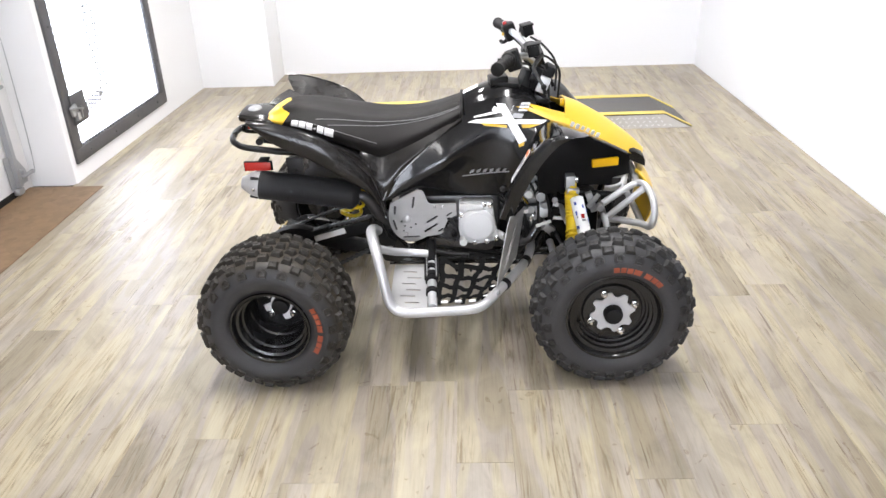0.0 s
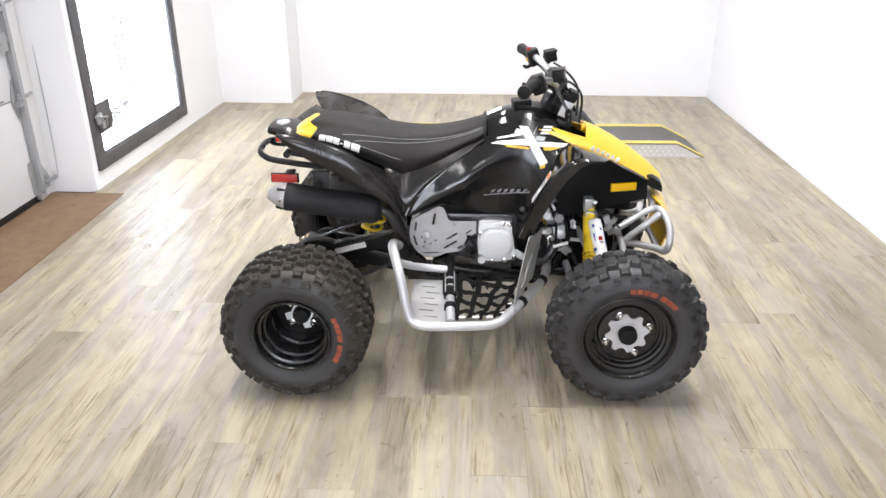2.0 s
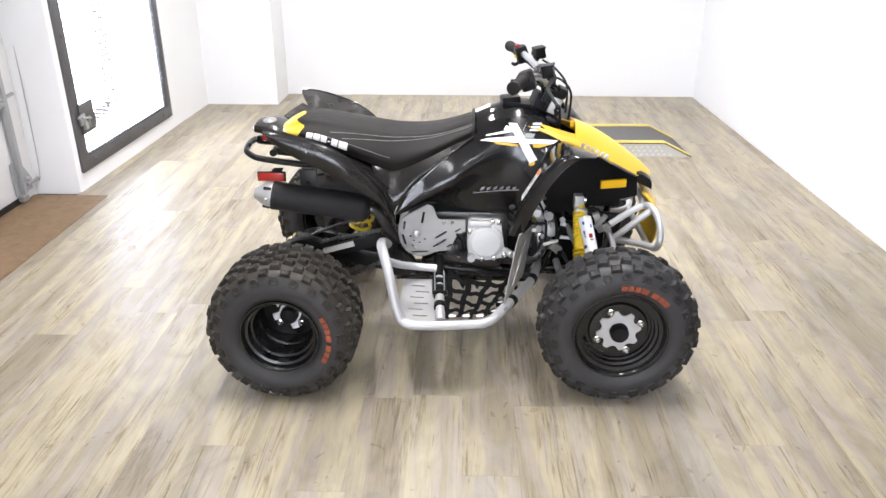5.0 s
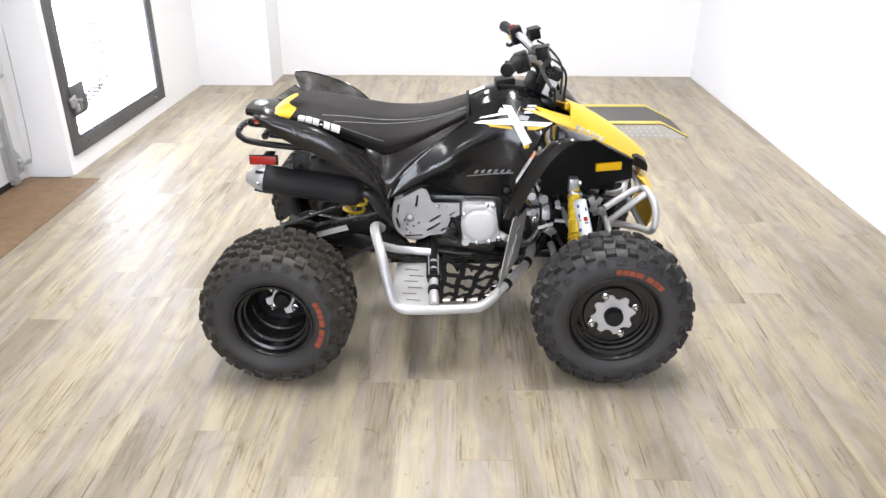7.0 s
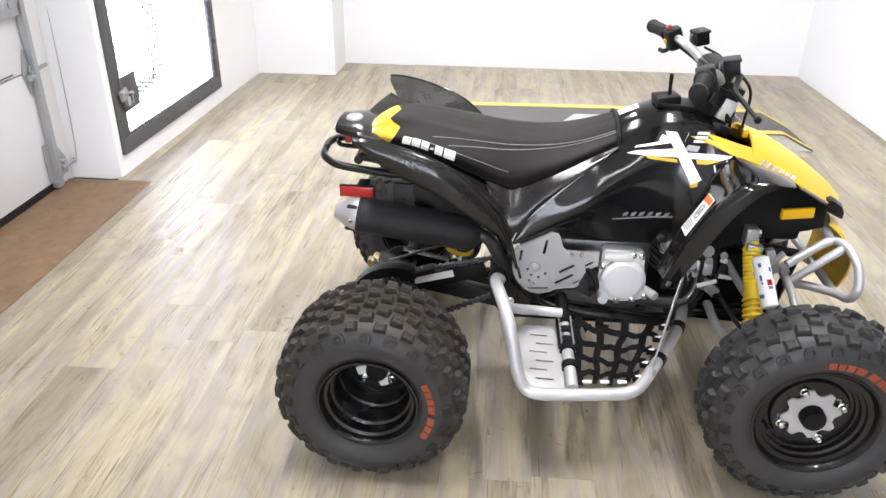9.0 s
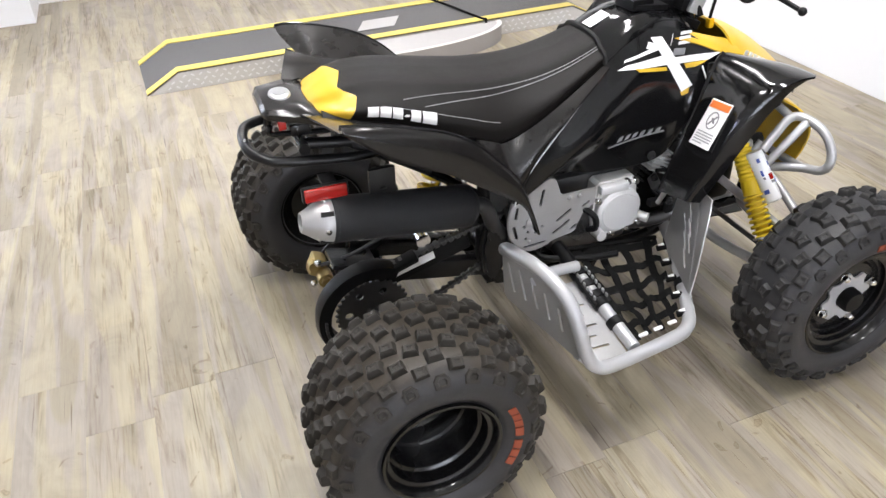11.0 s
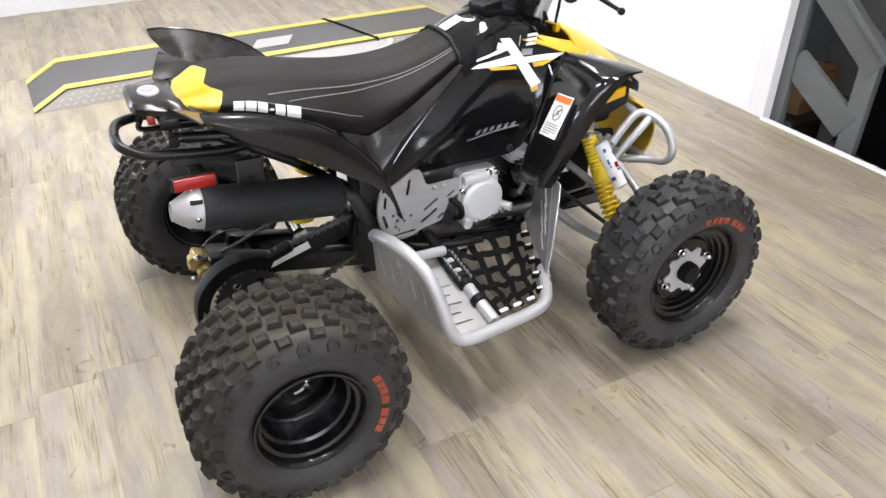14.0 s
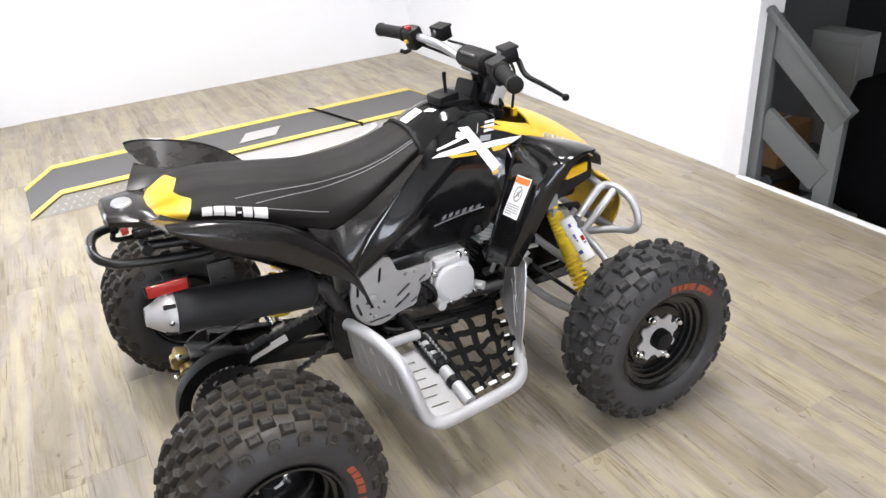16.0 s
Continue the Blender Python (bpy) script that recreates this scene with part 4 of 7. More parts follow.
def seat_point(x, v, lift=0.0):
    """v from -1 (right edge) over the top (0) to 1."""
    _, zt, ze, we, ws = seat_at(x)
    s, u = (1 if v > 0 else -1), abs(v)
    a = V((0, zt))
    b = V((ws * 0.72, zt - min(0.004, 0.1 * (zt - ze))))
    drop = min(0.020, 0.42 * (zt - ze))
    c = V((ws, zt - drop))
    d = V((we * 0.985, ze + (zt - ze) * 0.36))
    e = V((we, ze))
    pts = spline([V((p.x, p.y, 0)) for p in (a, b, c, d, e)], 6)
    k = min(u, 0.9999) * (len(pts) - 1)
    i = int(k)
    p, q = pts[i], pts[i + 1]
    w = p.lerp(q, k - i)
    n = V((-(q - p).y, (q - p).x, 0)).normalized() * -1
    if n.y < 0 and u < 0.4:
        n = -n
    if n.x < 0 and u >= 0.4:
        n = -n
    w = w + n * lift
    return V((x, s * w.x, w.y))


def patch_line(v):
    """Where the yellow tail panel meets the black cover."""
    u = abs(v)
    return float(np.interp(u, (0.0, 0.25, 0.38, 0.52, 1.0), (-0.496, -0.517, -0.507, -0.486, -0.513)))


def seat_part(name, start, end, material, label=""):
    bm = bmesh.new()
    rows = []
    n = 26
    for k in range(n + 1):
        u = k / n
        row = []
        for j in range(61):
            v = -1 + 2 * j / 60
            row.append(seat_point(max(-0.574, min(0.062, start(v) * (1 - u) + end(v) * u)), v))
        row += [V((row[-1].x, row[-1].y * 0.9, row[-1].z - 0.012)), V((row[0].x, row[0].y * 0.9, row[0].z - 0.012))]
        rows.append(row)
    ends = rings(bm, rows, cap=False)
    for ring in (ends[0], ends[-1]):
        if max(v.co.x for v in ring) - min(v.co.x for v in ring) < 0.001:
            bm.faces.new(ring)
    return part(name, bm, material, quad, label)


seat = seat_part("seat", patch_line, lambda v: 0.062, M_SEAT, "black vinyl seat with grey stitching")
seat_part("seat_tail_patch", lambda v: -0.574, lambda v: patch_line(v) - 0.0005, M_YELLOW, "yellow vinyl panel at the seat's tail")
for sd in (-1, 1):
    for v0, x0 in ((0.44, -0.40), (0.50, -0.36)):
        bm = bmesh.new()
        tube(bm, [seat_point(x0 + (0.058 - x0) * k / 12, sd * (v0 + 0.16 * math.exp(-((x0 + (0.058 - x0) * k / 12) - x0) * 9)), 0.0008) for k in range(13)], 0.0009, 5, 2)
        part("stitching", bm, M_STITCH, seat)
    bm = bmesh.new()
    tube(bm, [seat_point(-0.445 + 0.24 * k / 8, sd * (0.70 + 0.006 * k), 0.0006) for k in range(9)], 0.0008, 5, 2)
    part("stitching", bm, M_STITCH, seat)


def seat_decal(name, x0, x1, v0, v1, slant, material, sd):
    bm = bmesh.new()
    sheet(bm, [[seat_point(x0 + (x1 - x0) * i / 4 + slant * (1 - j / 3), sd * (v0 + (v1 - v0) * j / 3), 0.0012) for j in range(4)] for i in range(5)], 0.0016)
    part(name, bm, material, seat)


for sd in (-1, 1):
    for x0, x1 in ((-0.452, -0.431), (-0.428, -0.407), (-0.404, -0.385), (-0.381, -0.373), (-0.369, -0.350), (-0.346, -0.318)):
        lo, hi = (0.71, 0.89) if x1 - x0 > 0.01 else (0.79, 0.83)
        seat_decal("marking_block", x0 - 0.026, x1 - 0.026, lo, hi, 0.004, M_WHITE, sd)

# strap between seat and tank cover
bm = bmesh.new()
tube(bm, [seat_point(0.062, v / 10, 0.004) for v in range(-10, 11)], 0.0055, 8, 1)
part("strap", bm, M_RUBBER, quad, "black rubber strip across the seat's front")

# -- tail and rear fenders --
bm = bmesh.new()
rows = []
for x, hw, zt, zb in ((-0.668, 0.052, 0.728, 0.716), (-0.660, 0.068, 0.736, 0.712), (-0.60, 0.094, 0.734, 0.706), (-0.565, 0.104, 0.722, 0.698), (-0.53, 0.114, 0.702, 0.680), (-0.42, 0.12, 0.672, 0.650)):
    rows.append([(x, -hw, zb), (x, -hw * 1.02, (zt + zb) / 2), (x, -hw * 0.9, zt - 0.004), (x, -hw * 0.45, zt), (x, 0, zt), (x, hw * 0.45, zt), (x, hw * 0.9, zt - 0.004), (x, hw * 1.02, (zt + zb) / 2), (x, hw, zb), (x, 0, zb - 0.004)])
rings(bm, rows)
tail = part("tail_cover", bm, M_GREYGLOSS, quad, "dark grey tail cover behind the seat")
bm = bmesh.new()
lathe(bm, [(0.0001, 0.006), (0.020, 0.006), (0.026, 0.004), (0.028, 0.0)], pose(-0.622, -0.004, 0.7345) @ Matrix.Diagonal((0.8, 1.15, 1, 1)), 24)
lathe(bm, [(0.0001, 0.0075), (0.016, 0.0075), (0.0175, 0.005)], pose(-0.622, -0.004, 0.7345) @ Matrix.Diagonal((0.8, 1.15, 1, 1)), 24)
part("round_emblem", bm, M_ZINC, tail, "plain grey oval emblem")

OUTER = [(-0.566, 0.782), (-0.540, 0.748), (-0.498, 0.714), (-0.455, 0.689), (-0.385, 0.655), (-0.330, 0.619), (-0.280, 0.583), (-0.222, 0.540), (-0.190, 0.490), (-0.174, 0.452)]
OUTER_Y = [0.312, 0.318, 0.320, 0.320, 0.318, 0.314, 0.308, 0.302, 0.298, 0.296]
INNER = [(-0.605, 0.080, 0.722), (-0.560, 0.105, 0.716), (-0.505, 0.125, 0.702), (-0.450, 0.138, 0.686), (-0.380, 0.148, 0.662), (-0.310, 0.154, 0.634), (-0.255, 0.166, 0.606), (-0.212, 0.205, 0.560), (-0.190, 0.245, 0.505), (-0.174, 0.272, 0.455)]
CREST = [0.776, 0.775, 0.768, 0.757, 0.733, 0.702, 0.656, 0.590, 0.516, 0.456]
for sd in (-1, 1):
    shelf, inside, outside = [], [], []
    for k, ((ox, oz), oy, i, zc) in enumerate(zip(OUTER, OUTER_Y, INNER, CREST)):
        i, o = V(i), V((ox, oy - 0.014, oz - (0.014 if k == 0 else 0)))
        c = V((ox - 0.003, oy - 0.026, zc))
        valley = (V((-0.560, 0.236, 0.738)), V((-0.536, 0.220, 0.730)))[k] if k < 2 else i.lerp(c, 0.45) + V((0, 0, -0.012 if k < 7 else -0.004))
        lip = V((-0.568, 0.272, 0.765)) if k == 0 else valley
        inside.append([V((p.x, sd * p.y, p.z)) for p in (lip, lip.lerp(c, 0.35), lip.lerp(c, 0.7), c)])
        shelf.append([V((p.x, sd * p.y, p.z)) for p in (i, i.lerp(valley, 0.5) + V((0, 0, 0.003)), valley)])
        outside.append([V((p.x, sd * p.y, p.z)) for p in (c, c.lerp(o, 0.12) + V((0, 0.007, 0)), c.lerp(o, 0.45) + V((0, 0.010, 0)), c.lerp(o, 0.80) + V((0, 0.005, 0)), o)])
    bm = bmesh.new()
    sheet(bm, refined(outside, 5, 4), 0.004)
    fender = part("rear_fender", bm, M_GREYGLOSS, quad, "dark grey gloss flared rear fender")
    bm = bmesh.new()
    sheet(bm, refined(inside, 5, 1), 0.004)
    part("fender_inner_face", bm, M_DUSTYGREY, fender, "dusty dark grey inner face of the fender")
    bm = bmesh.new()
    sheet(bm, refined(shelf, 5, 3), 0.004)
    part("fender_shelf", bm, M_GREYGLOSS, fender, "dark glossy shelf beside the seat")
    bm = bmesh.new()
    tube(bm, [r[-1] + V((0, 0, 0.001)) for r in inside], 0.0036, 8, 5)
    part("fender_rim", bm, M_GLOSS, fender, "black rolled rim of the fender")
    # flange that closes the wing against the seat, with a row of small marks
    bm = bmesh.new()
    sheet(bm, refined([[V((x, sd * y, z)), V((x + 0.002, sd * (y - 0.020), z + 0.004)), V((x + 0.004, sd * (y - 0.030), z - 0.030))] for x, y, z in INNER[1:8]], 4, 2), 0.004)
    part("fender_flange", bm, M_MATTE, fender, "black plastic flange beside the seat")
    for k in range(5):
        bm = bmesh.new()
        p = V((-0.412 + 0.0085 * k, sd * 0.158, 0.6735 - 0.0034 * k))
        box(bm, tuple(p), (0.006, 0.005, 0.0012), (0, 22, 0))
        part("marking_block", bm, M_ZINC, fender)

# grey side panels under the seat
SEAM = [(-0.192, 0.196, 0.478), (-0.172, 0.188, 0.520), (-0.128, 0.176, 0.568), (-0.072, 0.162, 0.618), (-0.010, 0.142, 0.668), (0.062, 0.112, 0.716)]
PANEL_TOP = [(-0.262, 0.158, 0.630), (-0.228, 0.158, 0.620), (-0.192, 0.156, 0.610), (-0.110, 0.148, 0.640), (-0.024, 0.130, 0.680), (0.062, 0.106, 0.720)]
PANEL_LOW = [(-0.255, 0.168, 0.612), (-0.222, 0.182, 0.545)] + SEAM[1:4] + [SEAM[5]]
PANEL_LOW[2] = (-0.190, 0.196, 0.482)
for sd in (-1, 1):
    grid = []
    for a, b in zip(PANEL_TOP, [PANEL_LOW[0], PANEL_LOW[1], PANEL_LOW[2], SEAM[2], SEAM[3], SEAM[5]]):
        a, b = V(a), V(b)
        grid.append([V((p.x, sd * p.y, p.z)) for p in (a, a.lerp(b, 0.35) + V((0, 0.010, 0)), a.lerp(b, 0.7) + V((0, 0.012, 0)), b)])
    bm = bmesh.new()
    sheet(bm, refined(grid, 4, 3), 0.004)
    panel = part("side_panel", bm, M_GREYGLOSS, quad, "dark grey metallic side panel under the seat")
    # thin silver bead draws the bright highlight along the crease
    bm = bmesh.new()
    tube(bm, [V((p[0], sd * (p[1] + 0.005), p[2])) for p in SEAM], 0.0018, 6, 5)
    part("panel_edge", bm, M_SILVER, panel)

# -- tank cover and shrouds --
TANK = [(0.064, 0.764, 0.072), (0.10, 0.786, 0.070), (0.15, 0.803, 0.070), (0.20, 0.808, 0.072), (0.26, 0.796, 0.072), (0.30, 0.770, 0.070)]
bm = bmesh.new()
rows = []
for x, zt, hw in TANK:
    rows.append([(x, -hw * 1.5, zt - 0.075), (x, -hw * 1.22, zt - 0.035), (x, -hw * 0.9, zt - 0.010), (x, -hw * 0.45, zt), (x, 0, zt + 0.002), (x, hw * 0.45, zt), (x, hw * 0.9, zt - 0.010), (x, hw * 1.22, zt - 0.035), (x, hw * 1.5, zt - 0.075), (x, 0, zt - 0.085)])
rings(bm, [[V(p) for p in r] for r in rows])
tank = part("tank_cover", bm, M_GLOSS, quad, "gloss black fuel tank cover")
bm = bmesh.new()
plate(bm, [(-0.026, -0.018), (0.026, -0.018), (0.026, 0.018), (-0.026, 0.018)], basis((0.092, -0.004, 0.7845), (1, 0, 0.45), (0, 1, 0)), 0.0015)
part("paper_label", bm, M_WHITE, tank, "small white paper label")

SHROUD_TOP = [(-0.190, 0.194, 0.484), (-0.125, 0.176, 0.572), (-0.066, 0.160, 0.624), (0.0, 0.138, 0.676), (0.064, 0.108, 0.722), (0.13, 0.096, 0.760), (0.20, 0.090, 0.778), (0.27, 0.098, 0.756), (0.335, 0.130, 0.712)]
SHROUD_MID = [(-0.186, 0.196, 0.480), (-0.108, 0.184, 0.530), (-0.050, 0.182, 0.565), (0.010, 0.174, 0.600), (0.075, 0.152, 0.645), (0.145, 0.134, 0.680), (0.212, 0.126, 0.692), (0.262, 0.134, 0.680), (0.305, 0.152, 0.655)]
SHROUD_DIP = [(-0.184, 0.192, 0.477), (-0.098, 0.176, 0.515), (-0.040, 0.164, 0.530), (0.018, 0.154, 0.540), (0.080, 0.146, 0.560), (0.145, 0.138, 0.575), (0.205, 0.138, 0.585), (0.245, 0.148, 0.590), (0.272, 0.162, 0.600)]
SHROUD_LOW = [(-0.182, 0.190, 0.474), (-0.092, 0.164, 0.505), (-0.034, 0.150, 0.502), (0.024, 0.141, 0.484), (0.084, 0.134, 0.474), (0.145, 0.129, 0.468), (0.198, 0.129, 0.470), (0.228, 0.138, 0.490), (0.246, 0.152, 0.530)]


def shroud_grid(sd):
    return refined([[V((p[0], sd * p[1], p[2])) for p in row] for row in (SHROUD_TOP, SHROUD_MID, SHROUD_DIP, SHROUD_LOW)], 6, 5)


for sd in (-1, 1):
    bm = bmesh.new()
    sheet(bm, shroud_grid(sd), 0.004)
    shroud = part("side_shroud", bm, M_GLOSS, quad, "gloss black side shroud with white star-burst graphic")
    g = shroud_grid(sd)

    def on_shroud(x, z, g=g, sd=sd):
        """The point of the shroud nearest to x, z, a little proud of it."""
        best, where = 9.0, None
        for i, r in enumerate(g[:-1]):
            for j, p in enumerate(r[:-1]):
                d = (p.x - x) ** 2 + (p.z - z) ** 2
                if d < best:
                    best, where = d, (i, j)
        i, j = where
        i, j = min(max(i, 1), len(g) - 2), min(max(j, 1), len(g[0]) - 2)
        p, du, dv = g[i][j], g[i + 1][j] - g[i - 1][j], g[i][j + 1] - g[i][j - 1]
        n = du.cross(dv).normalized()
        if n.y * sd < 0:
            n = -n
        y = p.y - (n.x * (x - p.x) + n.z * (z - p.z)) / n.y
        return V((x, y, z)) + n * 0.0042

    def decal(name, quadpts, material, n=6):
        (x0, z0), (x1, z1), (x2, z2), (x3, z3) = quadpts
        rows = []
        for i in range(n + 1):
            u = i / n
            a, b = (x0 + (x1 - x0) * u, z0 + (z1 - z0) * u), (x3 + (x2 - x3) * u, z3 + (z2 - z3) * u)
            rows.append([on_shroud(a[0] + (b[0] - a[0]) * v / 3, a[1] + (b[1] - a[1]) * v / 3) for v in range(4)])
        bm = bmesh.new()
        sheet(bm, rows, 0.0014)
        part(name, bm, material, shroud)

    # star-burst of white strokes with yellow shades
    decal("graphic_stroke", [(0.172, 0.760), (0.200, 0.758), (0.268, 0.653), (0.244, 0.640)], M_WHITE)
    decal("graphic_stroke", [(0.082, 0.706), (0.106, 0.714), (0.196, 0.722), (0.206, 0.702)], M_WHITE)
    decal("graphic_stroke", [(0.220, 0.700), (0.216, 0.714), (0.343, 0.712), (0.309, 0.700)], M_WHITE)
    decal("graphic_stroke", [(0.100, 0.719), (0.104, 0.724), (0.186, 0.742), (0.188, 0.734)], M_WHITE)
    decal("graphic_stroke", [(0.158, 0.740), (0.166, 0.752), (0.184, 0.746), (0.178, 0.734)], M_WHITE)
    for x0, z0, x1, z1 in ((0.220, 0.738, 0.224, 0.756), (0.240, 0.736, 0.266, 0.738), (0.244, 0.745, 0.270, 0.747), (0.249, 0.754, 0.274, 0.756)):
        decal("graphic_block", [(x0, z0), (x0 + 0.003, z0 + 0.006), (x1 + 0.006, z1 + 0.004), (x1 + 0.004, z1 - 0.002)], M_WHITE, 3)
    decal("graphic_block", [(0.222, 0.718), (0.228, 0.731), (0.258, 0.728), (0.252, 0.716)], M_ZINC)
    decal("graphic_shade", [(0.122, 0.706), (0.134, 0.698), (0.206, 0.690), (0.204, 0.698)], M_YELLOW)
    decal("graphic_shade", [(0.241, 0.640), (0.261, 0.648), (0.259, 0.636), (0.245, 0.631)], M_YELLOW)
    decal("graphic_shade", [(0.250, 0.699), (0.309, 0.699), (0.276, 0.689), (0.254, 0.689)], M_YELLOW)
    decal("graphic_stroke", [(0.292, 0.688), (0.295, 0.690), (0.302, 0.662), (0.299, 0.660)], M_WHITE, 3)
    for k in range(6):
        x = 0.085 + 0.021 * k
        decal("raised_mark", [(x, 0.548), (x + 0.012, 0.551), (x + 0.016, 0.561), (x + 0.004, 0.558)], M_DECALGREY, 2)
    decal("raised_line", [(0.062, 0.539), (0.062, 0.542), (0.214, 0.552), (0.214, 0.548)], M_DECALGREY)
    bm = bmesh.new()
    p = on_shroud(0.195, 0.487)
    lathe(bm, [(0.0001, 0.003), (0.005, 0.003), (0.0055, 0.007), (0.010, 0.006), (0.011, 0.0)], Matrix.Translation(p) @ (pose(0, 0, 0, 90 if sd < 0 else -90, 0, 0)), 14)
    part("bolt", bm, M_STEEL, shroud)

# -- yellow hood --
for sd in (-1, 1):
    grid = [[(0.228, 0.080, 0.765), (0.228, 0.090, 0.761), (0.232, 0.102, 0.750)], [(0.290, 0.086, 0.750), (0.292, 0.104, 0.744), (0.294, 0.118, 0.732)],
            [(0.350, 0.088, 0.732), (0.350, 0.120, 0.722), (0.350, 0.138, 0.708)], [(0.400, 0.085, 0.718), (0.400, 0.125, 0.705), (0.400, 0.146, 0.690)]]
    bm = bmesh.new()
    sheet(bm, refined([[V((x, sd * y, z)) for x, y, z in r] for r in grid], 4, 3), 0.004)
    part("hood_arm", bm, M_YELLOW, quad, "yellow hood arm beside the steering stem")
HOOD = [  # x, half width, centre height, shoulder height, edge height
    (0.385, 0.142, 0.742, 0.735, 0.692), (0.43, 0.136, 0.728, 0.715, 0.672), (0.50, 0.120, 0.690, 0.676, 0.640), (0.57, 0.096, 0.642, 0.628, 0.602), (0.62, 0.074, 0.602, 0.592, 0.574), (0.650, 0.050, 0.572, 0.566, 0.556),
]
bm = bmesh.new()
grid = []
for x, hw, zc, zs, ze in HOOD:
    grid.append([V((x + 0.012 * (1 - abs(v)), v * hw, zc if abs(v) < 0.01 else (zs if abs(v) < 0.7 else ze))) for v in (-1, -0.55, 0, 0.55, 1)])
sheet(bm, refined(grid, 4, 4), 0.005)
hood = part("hood", bm, M_YELLOW, quad, "pointed yellow plastic hood")
for sd in (-1, 1):
    for k in range(6):
        u = k / 6
        bm = bmesh.new()
        p, q = V((0.400, sd * 0.1490, 0.702)), V((0.500, sd * 0.1265, 0.652))
        a, b = p.lerp(q, u + 0.02), p.lerp(q, u + 0.14)
        box(bm, tuple((a + b) / 2 + V((0, sd * -0.006, 0.004))), ((b - a).length * 0.85, 0.003, 0.014), (0, 26, sd * -13), bevel=0.001)
        part("marking_block", bm, M_WHITE, hood)
bm = bmesh.new()
rings(bm, [[(x, -hw, zb), (x, -hw * 1.02, zt - 0.006), (x, -hw * 0.9, zt), (x, hw * 0.9, zt), (x, hw * 1.02, zt - 0.006), (x, hw, zb)] for x, hw, zt, zb in ((0.596, 0.082, 0.596, 0.566), (0.622, 0.078, 0.592, 0.552), (0.650, 0.072, 0.574, 0.538), (0.660, 0.066, 0.556, 0.532))])
part("nose_lip", bm, M_GLOSS, quad, "gloss black nose lip under the hood")

# -- front fenders --
FF_IN = [(0.185, 0.195, 0.425), (0.207, 0.195, 0.490), (0.230, 0.190, 0.550), (0.265, 0.180, 0.620), (0.300, 0.165, 0.690), (0.335, 0.150, 0.718), (0.380, 0.146, 0.706), (0.404, 0.142, 0.694), (0.430, 0.138, 0.682), (0.500, 0.122, 0.645), (0.590, 0.090, 0.592)]
FF_OUT = [(0.180, 0.300, 0.455), (0.200, 0.315, 0.520), (0.223, 0.325, 0.585), (0.262, 0.335, 0.660), (0.312, 0.342, 0.712), (0.360, 0.345, 0.726), (0.408, 0.345, 0.722), (0.426, 0.298, 0.714), (0.438, 0.250, 0.704), (0.500, 0.162, 0.650), (0.590, 0.108, 0.592)]
FF_RISE = [0, 0, 0, 0, 0.001, 0.004, 0.005, 0.004, 0.004, 0.003, 0.002]
FF_LIP = [(0.225, 0.305, 0.445), (0.250, 0.326, 0.510), (0.280, 0.340, 0.576), (0.318, 0.348, 0.646), (0.358, 0.350, 0.697), (0.390, 0.350, 0.718), (0.412, 0.343, 0.721), (0.432, 0.298, 0.709), (0.448, 0.250, 0.696), (0.508, 0.162, 0.642), (0.596, 0.108, 0.586)]
FF = []
for a, b, c, h in zip(FF_IN, FF_OUT, FF_LIP, FF_RISE):
    a, b, c = V(a), V(b), V(c)
    FF.append([a, a.lerp(b, 0.33) + V((0, 0, h * 0.8)), a.lerp(b, 0.67) + V((0, 0, h)), b, b.lerp(c, 0.7)])
